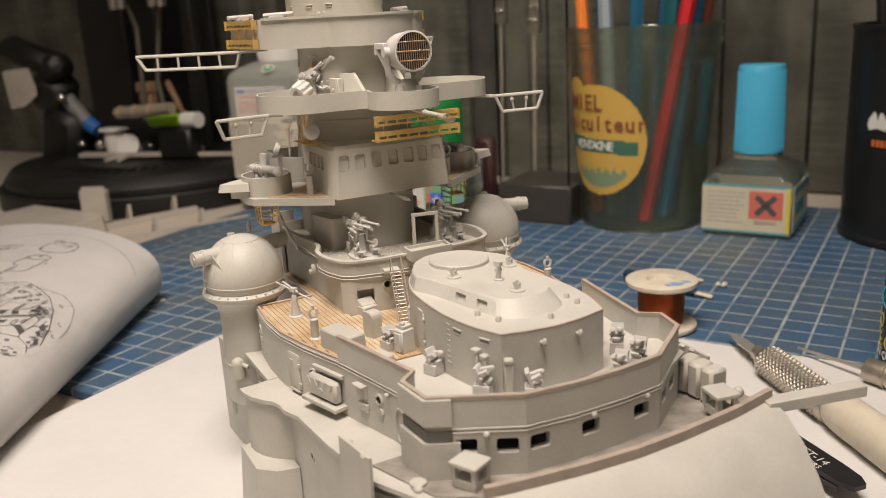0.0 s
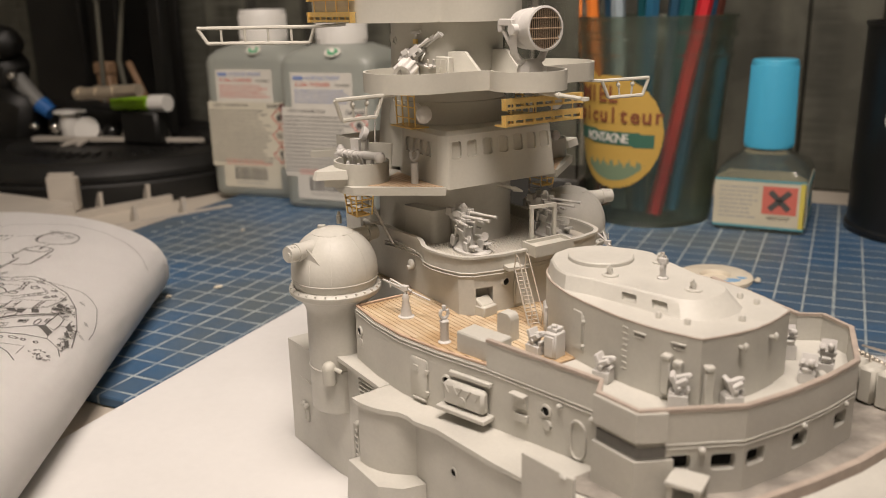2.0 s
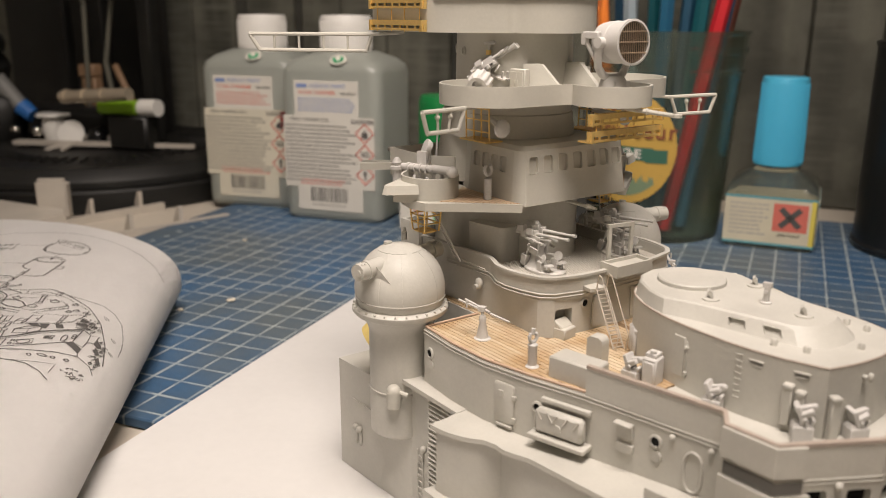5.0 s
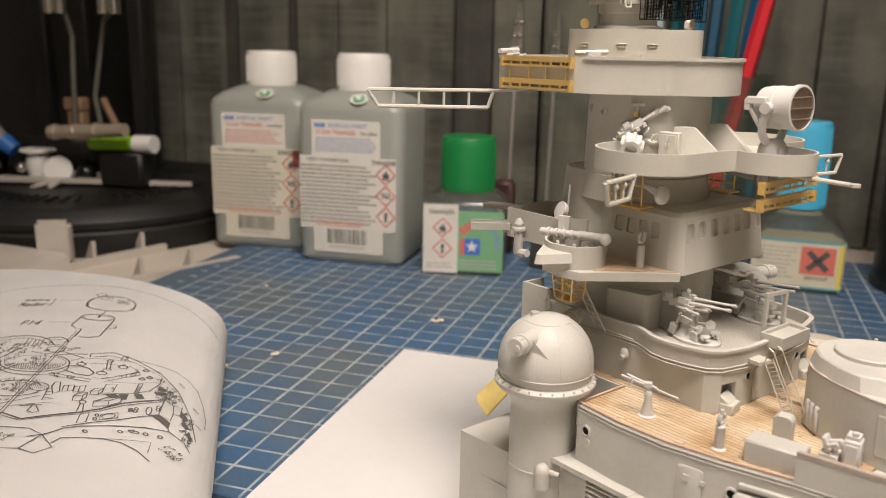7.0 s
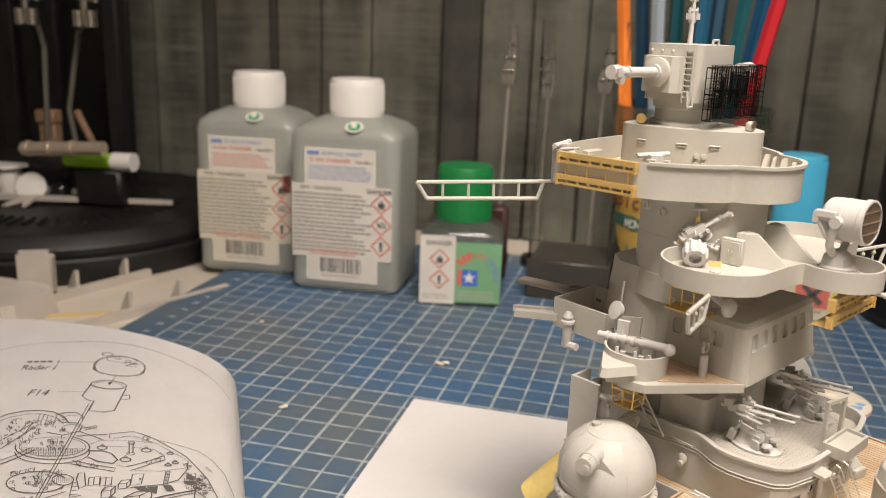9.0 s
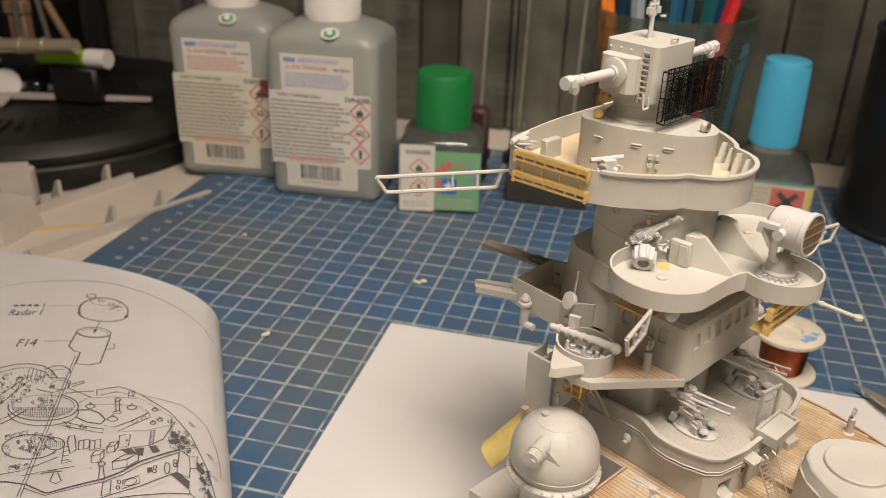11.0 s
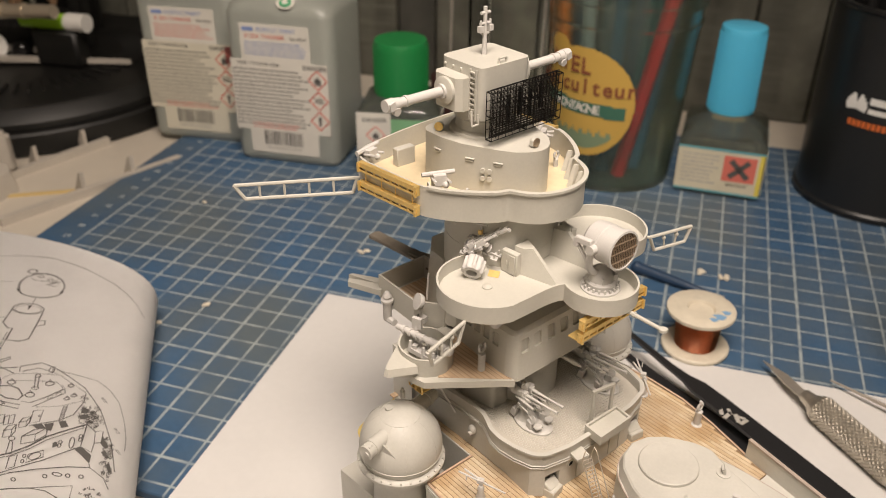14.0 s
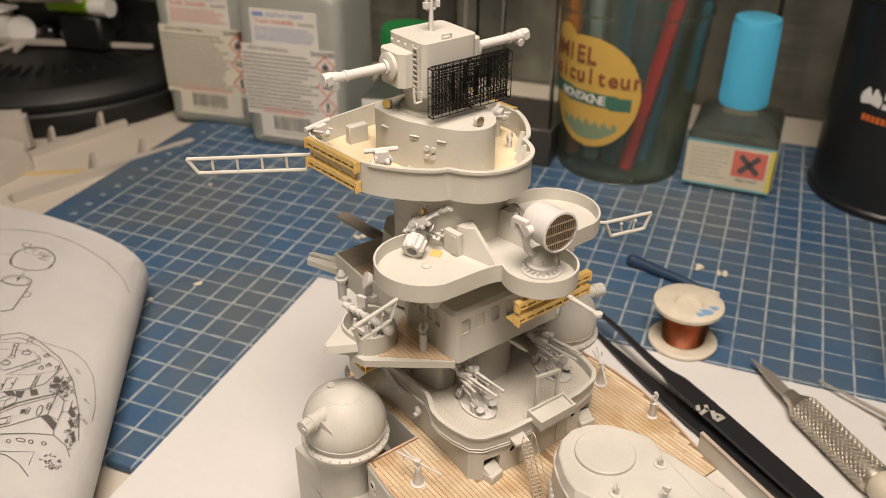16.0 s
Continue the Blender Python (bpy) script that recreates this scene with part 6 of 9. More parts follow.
# Flak directors on their posts
for s in (-1, 1):
    cx, cy = 12.4, s * 34.2
    dome = one("flak_director_dome", GREY, ship, lambda bm: lathe(bm, [(8.4, 45.4)] + [(9.6 * math.cos(radians(k)), 49.4 + 9.7 * math.sin(radians(k))) for k in range(-22, 89, 7)] + [(0.2, 59.1)], (cx, cy), 56), "ball-shaped anti-aircraft director on a round post")
    one("dome_ring", GREY, dome, lambda bm: lathe(bm, [(8.4, 43.6), (9.7, 44.3), (10.2, 44.9), (10.25, 45.6), (9.9, 46.0), (9.2, 46.2)], (cx, cy), 56))
    one("dome_seam", GREY, dome, lambda bm: lathe(bm, [(9.4, 47.7), (9.62, 47.8), (9.64, 48.0), (9.4, 48.1)], (cx, cy), 56))

    def panel_seam(bm):
        for a in (200, 236, 300, 330, 20, 70, 110, 150):
            pts = [(cx + 9.64 * math.cos(radians(e)) * math.cos(radians(a * -s)), cy + 9.64 * math.cos(radians(e)) * math.sin(radians(a * -s)), 49.4 + 9.74 * math.sin(radians(e))) for e in range(-6, 63, 6)]
            wire(bm, pts, 0.035, 5)
        wire(bm, [(cx + 4.6 * math.cos(k * 0.3), cy + 4.6 * math.sin(k * 0.3), 57.94) for k in range(21)], 0.09, 5)
    one("panel_seam", GREY, dome, panel_seam)

    def bolts(bm):
        for k in range(28):
            a = 2 * math.pi * k / 28
            box(bm, (cx + 9.9 * math.cos(a), cy + 9.9 * math.sin(a), 45.95), (0.45, 0.4, 0.55), math.degrees(a))
    one("ring_bolts", GREY, dome, bolts)

    def post(bm):
        lathe(bm, [(3.0, 16.6), (6.2, 16.8), (6.75, 17.4), (6.75, 27.0), (6.95, 27.15), (6.95, 27.4), (6.75, 27.55), (6.75, 40.4), (7.0, 41.4), (7.6, 42.6), (8.6, 43.7)], (cx, cy), 56)
    one("dome_post", GREY, dome, post)

    for a in ((284, 104) if s < 0 else (76, 256)):
        def arms(bm, a=a):
            d = Vector((math.cos(radians(a)), math.sin(radians(a)), 0))
            side = Vector((-d.y, d.x, 0))
            c = Vector((cx, cy, 55.4))
            rod(bm, c + d * 5.4, c + d * 9.6, 1.9, 1.75, 18)
            rod(bm, c + d * 9.4, c + d * 10.3, 2.0, n=18)
            rod(bm, c + d * 10.2, c + d * 12.4, 1.75, n=18)
            for k in (-0.7, 0.7):
                for e in (10.9, 11.7):
                    ball(bm, c + d * e + side * k + Vector((0, 0, 1.55)), 0.3, n=6)
            rod(bm, c + d * 12.2 + side * 0.5, c + d * 12.7 + side * 0.5, 0.6, n=10)
            # fairing that runs out on the shell
            for k in (1,):
                tip = Vector((cx, cy, 49.4)) + (d * 7.6 + side * k * 4.6 + Vector((0, 0, 3.4))).normalized() * 9.75
                lo = c + d * 8.6 + side * k * 0.6 + Vector((0, 0, -2.0))
                hi = c + d * 8.8 + side * k * 1.7 + Vector((0, 0, 0.9))
                mid = c + d * 6.0
                vs = [bm.verts.new(p) for p in (tip, lo, hi, mid)]
                for f in ((0, 1, 2), (0, 2, 3), (0, 3, 1), (1, 3, 2)):
                    bm.faces.new([vs[i] for i in f])
        one("rangefinder_stub", GREY, dome, arms)

    def gutter(bm):
        rod(bm, (cx - 2.2, cy + s * 1.5, 58.4), (cx - 2.2, cy + s * 1.5, 59.2), 0.9, n=14)
        lathe(bm, [(0.6, 58.6), (0.6, 60.4), (0.4, 60.5), (0.3, 61.3)], (cx - 3.4, cy - s * 3.4), 10)
    one("dome_fittings", GREY, dome, gutter)

    def cowl(bm):
        ball(bm, (17.6, s * 39.4, 28.6), 1.6, n=14)
        rod(bm, (17.6, s * 39.4, 25.0), (17.6, s * 39.4, 28.6), 1.5, 1.6, 16)
        rod(bm, (17.6, s * 39.4, 28.4), (15.6, s * 37.6, 28.2), 1.3, n=14)
        rod(bm, (18.6, s * 38.6, 28.6), (20.4, s * 37.6, 28.2), 0.5, n=8)
    one("vent_cowl", PALE, ship, cowl)

    def platform_lip(bm):
        slab(bm, [(16, s * 28, 31.2), (18, s * 37.6, 31.2), (37.4, s * 37.6, 31.2), (37, s * 33, 31.2), (21, s * 33, 31.2), (20, s * 28, 31.2)], 1.0)
    one("post_platform", GREY, ship, platform_lip)

# After end of the block
for s in (-1, 1):
    one("after_screen", GREY, ship, lambda bm, s=s: prism(bm, [(-8.6, s * 14), (-8.6, s * 20.2), (-1, s * 20.2), (-1, s * 19.4), (-7.8, s * 19.4), (-7.8, s * 14)], 43, 58.5), bevel=0.15)
    one("after_deck_edge", WOOD, ship, lambda bm, s=s: box(bm, (-7.4, s * 20.6, 43.2), (1.6, 2.4, 0.5)), bevel=0.1)


def tape_roll(bm):
    """A curled piece of tape, bulging away from the hull."""
    a, b, c, d = Vector((-10.6, -15.6, 39.4)), Vector((-15.5, -25.2, 30.6)), Vector((-3.6, -24.0, 37.4)), Vector((-10.1, -28.4, 27.0))
    rows = []
    for skin in (0.0, 0.35):
        for i in range(9):
            u = i / 8
            rows.append([bm.verts.new(a.lerp(b, v / 6).lerp(c.lerp(d, v / 6), u) + Vector((-0.35, -0.6, 0.5)) * (2.6 * math.sin(math.pi * u) + skin)) for v in range(7)])
    for base in (0, 9):
        for i in range(8):
            for v in range(6):
                bm.faces.new((rows[base + i][v], rows[base + i + 1][v], rows[base + i + 1][v + 1], rows[base + i][v + 1]))
    for i in range(8):
        for v in (0, 6):
            bm.faces.new((rows[i][v], rows[i + 1][v], rows[i + 10][v], rows[i + 9][v]))
    bmesh.ops.recalc_face_normals(bm, faces=list(bm.faces))


one("yellow_tape", material("yellow_tape", (0.74, 0.58, 0.2), 0.5, grain=0.1, stain=0.15, stain_scale=300), ship, tape_roll, "curled strip of yellow masking tape stuck behind")


# ---- things on the bench ----


def loft(bm, levels):
    rings = [[bm.verts.new((x, y, z)) for x, y in outline] for outline, z in levels]
    n = len(rings[0])
    for a, b in zip(rings, rings[1:]):
        for i in range(n):
            bm.faces.new((a[i], a[(i + 1) % n], b[(i + 1) % n], b[i]))
    bm.faces.new(rings[0][::-1])
    bm.faces.new(rings[-1])


def square(w, d, r, n=5):
    return rounded([(-w / 2, -d / 2), (w / 2, -d / 2), (w / 2, d / 2), (-w / 2, d / 2)], r, n)


def panel(name, parent, mat, x, z, w, h, y, thick=0.25, label=""):
    """A flat printed piece on a front face at y."""
    bm = bmesh.new()
    box(bm, (x, y, z), (w, thick, h))
    return part(name, bm, mat, parent, label)


def diamond(parent, x, z, r, y, sign=2):
    bm = bmesh.new()
    pts = [(x + r * math.cos(radians(a)), z + r * math.sin(radians(a))) for a in (0, 90, 180, 270)]
    wire(bm, [(px, y, pz) for px, pz in pts], r * 0.065, 4, True)
    ob = part("hazard_diamond", bm, INK_RED, parent, "red-edged hazard diamond")
    bm = bmesh.new()
    if sign == 0:
        flame = [(-0.3, -0.35), (0.3, -0.35), (0.36, -0.05), (0.2, 0.2), (0.16, 0.0), (0.02, 0.5), (-0.12, 0.05), (-0.24, 0.22), (-0.36, -0.08)]
        lows, highs = ([bm.verts.new((x + u * r, y + d, z + v * r)) for u, v in flame] for d in (0.05, -0.05))
        bm.faces.new(lows)
        bm.faces.new(highs[::-1])
        box(bm, (x, y, z - r * 0.46), (r * 0.7, 0.1, r * 0.1))
    elif sign == 1:
        for u, v, a in ((-0.25, 0.15, 30), (0.22, 0.2, 30), (-0.2, -0.1, 0), (0.25, -0.15, 0)):
            box(bm, (x + u * r, y, z + v * r), (r * 0.5, 0.1, r * 0.12), 0, 0, a)
    else:
        box(bm, (x, y, z + r * 0.15), (r * 0.3, 0.1, r * 0.6))
        ball(bm, (x, y, z - r * 0.38), r * 0.16, (1, 0.3, 1), 8)
    part("hazard_mark", bm, INK, ob)


def barcode(parent, x, z, w, h, y):
    bm = bmesh.new()
    r = random.Random(int(x * 7 + z))
    p = -w / 2
    while p < w / 2:
        t = r.choice((0.35, 0.5, 0.9))
        box(bm, (x + p + t / 2, y, z), (t, 0.1, h))
        p += t + r.choice((0.35, 0.6, 0.8))
    tagged(part("barcode", bm, INK, parent), kind="stuff")


def text_bars(parent, x, z, w, rows, pitch, y, mat=None, tall=0.35, seed=1):
    bm = bmesh.new()
    r = random.Random(seed)
    for k in range(rows):
        p, end = -w / 2, w / 2 - r.uniform(0, w * 0.25)
        while p < end:
            t = r.uniform(1.0, 4.2)
            t = min(t, w / 2 - p)
            if t > 0.3:
                box(bm, (x + p + t / 2, y, z - k * pitch), (t, 0.08, pitch * tall))
            p += t + 0.45
    tagged(part("small_print", bm, mat or INK_PALE, parent), kind="stuff")


LIQUID = tinted("thinner_plastic", (0.6, 0.63, 0.57), 0.38, 0.55)
CLEARISH = tinted("clear_bottle", (0.66, 0.7, 0.58), 0.12, 0.92)


AGED = material("yellowed_label", (0.66, 0.62, 0.5), 0.6, grain=0.03, stain=0.08)


def big_bottle(at, turn, seed):
    root = tagged(empty("thinner_bottle", pose(at[0], at[1], 0, 0, 0, turn)), "translucent square plastic bottle of paint thinner with a white cap", "bottle", "thinner bottles")
    bm = bmesh.new()
    loft(bm, [(square(51, 41, 6), 0), (square(55, 44.5, 6.5), 2), (square(55.6, 45, 7), 4), (square(55.6, 45, 7), 76), (square(54, 43.6, 8.5), 79.6), (square(47, 39, 11), 82.8), (square(31, 28, 12), 86.2)])
    part("bottle_body", bm, LIQUID, root, "cloudy translucent plastic body")
    cap = empty("bottle_cap")
    cap.parent = root
    bm = bmesh.new()
    lathe(bm, [(12.6, 86), (13.5, 86.4), (13.3, 103.0), (12.6, 104.3), (0.4, 104.7)], n=48)
    part("cap_shell", bm, WHITE, cap)
    bm = bmesh.new()
    for k in range(60):
        a = 2 * math.pi * k / 60
        box(bm, (13.45 * math.cos(a), 13.45 * math.sin(a), 95), (0.35, 0.55, 13), math.degrees(a))
    part("cap_ribs", bm, WHITE, cap)
    y = -22.75
    stock = LABEL if seed < 20 else AGED
    panel("name_label", root, LABEL, -1.5, 63.5, 36, 18, y, label="white label with unreadable blue and red print")
    panel("danger_label", root, stock, -0.6, 36, 51, 37, y - 0.05, label="white label with small print and hazard diamonds")
    panel("barcode_label", root, stock, -0.5, 14.5, 37, 18, y - 0.1)
    y -= 0.26
    bm = bmesh.new()
    box(bm, (-15, y, 69.8), (6, 0.08, 2.0))
    part("brand_bar", bm, INK_BLUE, root)
    words("paint_words", "ACRYLIC PAINT", 2.9, pose(-0.0005, (y - 0.03) * MM, 0.0698, 90, 0, 0), INK_BLUE, root)
    words("product_words", "X-20A THINNER", 2.9, pose(-0.0065, (y - 0.03) * MM, 0.0664, 90, 0, 0), INK_RED, root)
    words("volume_words", "Net 250ml", 1.9, pose(0.0108, (y - 0.03) * MM, 0.0663, 90, 0, 0), INK, root)
    text_bars(root, -1.5, 63.4, 32, 5, 1.5, y, INK_BLUE if seed < 20 else INK_RED, 0.28, seed)
    text_bars(root, -5.4, 49.6, 40, 15, 2.05, y - 0.04, INK, 0.26, seed + 1)
    words("thinner_words", "X20A / THINNER X20A", 2.2, pose(-0.011, (y - 0.05) * MM, 0.0526, 90, 0, 0), INK, root)
    words("danger_word", "DANGER", 3.1, pose(0.0185, (y - 0.05) * MM, 0.0524, 90, 0, 0), INK, root, 0.05)
    text_bars(root, -2, 21.2, 30, 2, 1.7, y - 0.1, INK_RED, 0.3, seed + 4)
    if seed > 20:
        panel("label_picture", root, material("maroon_print", (0.16, 0.045, 0.04), 0.6), 22.6, 49.5, 4.2, 9.0, y - 0.08, 0.12, "dark maroon picture on the label")
    for k in range(3):
        diamond(root, 19.6, 46.6 - k * 10.6, 4.9, y - 0.06, k)
    barcode(root, -1, 13.8, 21, 7.5, y - 0.1)
    text_bars(root, -1, 8.4, 20, 1, 2.0, y - 0.1, seed=seed + 2)
    bm = bmesh.new()
    lathe(bm, [(0.1, 0.3), (4.6, 0.3), (4.6, 0)], n=28, m=pose(5, -20.5, 82.7, 40, 0, 0) @ Matrix.Diagonal((1.0, 0.75, 1, 1)))
    sticker = part("shoulder_sticker", bm, LABEL, root, "pale oval sticker with a green arrow")
    bm = bmesh.new()
    ring = pose(5, -20.5, 82.7, 40, 0, 0) @ Matrix.Diagonal((1.0, 0.75, 1, 1))
    wire(bm, [ring @ Vector((2.4 * math.cos(radians(k)), 2.4 * math.sin(radians(k)), 0.5)) for k in range(150, 421, 30)], 0.75, 6)
    part("green_arrow", bm, material("green_print", (0.05, 0.36, 0.16), 0.6), sticker)
    return root


big_bottle((-0.0495, 0.1275), 3.5, 11)
big_bottle((-0.1095, 0.1405), 5.5, 23)

# Small square bottle with the green cap
root = tagged(empty("small_thinner_bottle", pose(0.0085, 0.1235, 0, 0, 0, 11)), "small square glass bottle with a bright green screw cap", "bottle")
bm = bmesh.new()
loft(bm, [(square(38, 36, 6), 0), (square(40, 38, 7), 1.5), (square(40, 38, 7), 33.5), (square(36, 34, 9), 37), (square(25, 25, 11), 40)])
part("bottle_body", bm, CLEARISH, root, "cloudy glass body")
bm = bmesh.new()
lathe(bm, [(12.6, 39.6), (13.4, 40), (13.4, 64), (12.6, 66), (0.4, 66.3)], n=48)
cap = part("bottle_cap", bm, GREEN, root)
bm = bmesh.new()
for k in range(48):
    a = 2 * math.pi * k / 48
    box(bm, (13.4 * math.cos(a), 13.4 * math.sin(a), 52), (0.4, 0.6, 22), math.degrees(a))
part("cap_ribs", bm, GREEN, cap)
LEAF = material("green_label", (0.2, 0.42, 0.22), 0.55, grain=0.05, stain=0.1)
panel("green_label", root, LEAF, 8, 17, 23, 30, -19.1, label="green label with a red arch and a blue star badge")
panel("danger_label", root, LABEL, -11, 18, 17, 34, -19.2)
words("danger_word", "DANGER", 3.0, pose(-0.0105, -0.01936, 0.0312, 90, 0, 0), INK, root, 0.05)
for z, sign in ((23.5, 0), (13.2, 2)):
    diamond(root, -10, z, 4.6, -19.36, sign)
text_bars(root, -11, 5.5, 14, 2, 1.6, -19.36, seed=5)
bm = bmesh.new()
for k in range(3):
    a = radians(140 - k * 16)
    box(bm, (7 + 9.5 * math.cos(a), -19.28, 16 + 9.5 * math.sin(a)), (2.2, 0.1, 4.0), 0, 0, 90 - math.degrees(a))
part("red_arch", bm, INK_RED, root)
for k, ch in enumerate("THINCEMENT"):
    a = 108 - k * 13.5
    words("arch_letter", ch, 4.6, pose((7 + 9.8 * math.cos(radians(a))) * MM, -0.0193, (16 + 9.8 * math.sin(radians(a))) * MM) @ pose(0, 0, 0, 90, 0, 0) @ pose(0, 0, 0, 0, 0, a - 90), INK_RED if k < 4 else INK_BLUE, root)
panel("badge_blue", root, material("badge_blue", (0.06, 0.16, 0.55), 0.55), 4.6, 14.6, 7.5, 8, -19.3, 0.15)
panel("badge_red", root, INK_RED, -0.3, 14.6, 2.2, 8, -19.3, 0.15)
bm = bmesh.new()
star = [((3.2 if k % 2 == 0 else 1.3) * math.sin(math.pi * k / 5), (3.2 if k % 2 == 0 else 1.3) * math.cos(math.pi * k / 5)) for k in range(10)]
vs = [bm.verts.new((4.4 + px, -19.45, 14.6 + pz)) for px, pz in star]
bm.faces.new(vs)
ext = bmesh.ops.extrude_face_region(bm, geom=list(bm.faces))
for v in [g for g in ext["geom"] if isinstance(g, bmesh.types.BMVert)]:
    v.co.y += 0.1
part("white_star", bm, WHITE, root)
text_bars(root, 8, 7.5, 18, 3, 1.8, -19.28, INK_PALE, 0.4, 9)

# Glue bottle with the blue cap
root = tagged(empty("glue_bottle", pose(0.166, 0.1585, 0, 0, 0, -1.5)), "square glass glue bottle with a tall light blue cap", "bottle")
bm = bmesh.new()
loft(bm, [(square(38.5, 44, 4), 0), (square(40.5, 46, 5), 1.5), (square(40.5, 46, 5), 25.5), (square(38, 43, 6), 29), (square(22, 22, 10), 34.5), (square(20, 20, 9.5), 37.5)])
part("bottle_body", bm, CLEARISH, root, "clear glass body")
bm = bmesh.new()
lathe(bm, [(10.2, 36.6), (11.2, 37.2), (10.4, 76.8), (10.1, 77.6), (9.6, 77.8), (0.3, 77.8)], n=44)
cap = part("bottle_cap", bm, BLUE, root)
bm = bmesh.new()
for k in range(54):
    a = 2 * math.pi * k / 54
    rod(bm, (11.2 * math.cos(a), 11.2 * math.sin(a), 38.5), (10.45 * math.cos(a), 10.45 * math.sin(a), 75), 0.22, n=4)
part("cap_ribs", bm, BLUE, cap)
YELLOW = material("yellow_print", (0.66, 0.55, 0.1), 0.6)
TEAL = material("teal_print", (0.12, 0.34, 0.38), 0.6)
panel("front_label", root, CREAM, -0.5, 13.6, 39, 21, -23.1, label="cream warning label with a red square and a black cross")
panel("label_edge", root, TEAL, 0, 24.4, 40, 1.1, -23.2)
panel("label_edge", root, TEAL, 0, 2.6, 40, 1.1, -23.2)
panel("label_stripe", root, YELLOW, 18.6, 13.6, 2.0, 21, -23.22)
bm = bmesh.new()
box(bm, (20.4, -2, 13.6), (0.3, 38, 21))
side = part("side_label", bm, CREAM, root)
bm = bmesh.new()
box(bm, (20.6, -2, 22), (0.2, 38, 3.4))
box(bm, (20.6, -2, 4.6), (0.2, 38, 2.6))
box(bm, (20.6, -6, 13), (0.2, 20, 6))
part("side_print", bm, TEAL, side)
panel("warning_square", root, INK_RED, 9, 15.6, 15, 13, -23.25, 0.15)
bm = bmesh.new()
for a in (45, -45):
    box(bm, (9, -23.4, 15.6), (12, 0.15, 2.6), 0, 0, a)
part("warning_cross", bm, INK, root)
words("warning_word", "IRRITANT", 2.3, pose(0.009, -0.02336, 0.0072, 90, 0, 0), INK, root)
text_bars(root, -9, 21, 17, 8, 2.0, -23.26, INK_PALE, 0.4, 31)

# Honey pot with pencils
root = tagged(empty("pencil_pot", pose(0.1115, 0.151, 0)), "clear plastic honey pot with a yellow label, full of coloured pencils", "pencil pot")
bm = bmesh.new()
lathe(bm, [(28, 0.3), (30.2, 1.2), (30.6, 4), (35.4, 79), (36.3, 79.5), (36.3, 81), (35.6, 81.5), (36.0, 88), (37.4, 88.6), (37.4, 91), (36.6, 91.4), (36.9, 96.5), (37.8, 97), (37.8, 98.4), (35.8, 98.4), (34.6, 88), (29.4, 4.4), (27, 3)], n=72)
POT = tinted("pot_plastic", (0.4, 0.45, 0.36), 0.16, 0.95)
body = part("pot_wall", bm, POT, root, "cloudy clear plastic wall with a ridged rim")
body.visible_shadow = False


def on_pot(a, z, lift=0.0):
    r = 30.6 + (z - 4) * 5.4 / 84 + 0.25 + lift
    return Vector((r * math.sin(radians(a)), -r * math.cos(radians(a)), z))


def pot_patch(name, mat, inside, a0, a1, z0, z1, lift, parent, label="", na=36, nz=30):
    bm = bmesh.new()
    grid = {}
    for i in range(na + 1):
        for j in range(nz + 1):
            a, z = a0 + (a1 - a0) * i / na, z0 + (z1 - z0) * j / nz
            if inside(a, z):
                grid[i, j] = bm.verts.new(on_pot(a, z, lift))
    for i in range(na):
        for j in range(nz):
            q = [grid.get(k) for k in ((i, j), (i + 1, j), (i + 1, j + 1), (i, j + 1))]
            if all(q):
                bm.faces.new(q)
            elif sum(1 for k in q if k) == 3:
                bm.faces.new([k for k in q if k])
    return part(name, bm, mat, parent, label)


HONEY = material("honey_label", (0.58, 0.37, 0.08), 0.5, grain=0.05)
lab = pot_patch("honey_label", HONEY, lambda a, z: ((a + 22) / 43) ** 2 + ((z - 46) / 27) ** 2 <= 1 or ((a + 46) ** 2 / 140 + (z - 69) ** 2 / 50 <= 1), -70, 26, 16, 80, 0.05, root, "oval yellow honey label", 110, 84)
pot_patch("green_band", material("banner_green", (0.05, 0.15, 0.1), 0.6), lambda a, z: abs(z - 43.5 + (a + 20) * 0.02) < 3.6, -66, 14, 38, 49, 0.2, lab, "", 40, 14)
pot_patch("landscape", material("landscape_print", (0.2, 0.27, 0.16), 0.6), lambda a, z: ((a + 22) / 38) ** 2 + ((z - 46) / 23) ** 2 <= 1 and z < 32 + 1.3 * math.sin(a * 0.8) + 0.9 * math.sin(a * 2.1), -64, 20, 19, 37, 0.15, lab, "green and grey landscape", 150, 60)


def pot_words(text, a, z, size, mat):
    step = size * 0.52
    start = a - (len(text) - 1) / 2 * math.degrees(step / 33)
    for i, c in enumerate(text):
        b = start + i * math.degrees(step / 33)
        p = on_pot(b, z, 0.35) * MM
        words("letter", c, size, Matrix.Translation(p) @ pose(0, 0, 0, 90, 0, b), mat, lab, size * 0.022)


RUST = material("brown_print", (0.22, 0.07, 0.03), 0.6)
pot_words("MIEL", -34, 63.5, 10.5, RUST)
pot_words("Apiculteur", -24, 54.0, 10.0, RUST)
pot_words("MONTAGNE", -27, 43.4, 5.8, LABEL)

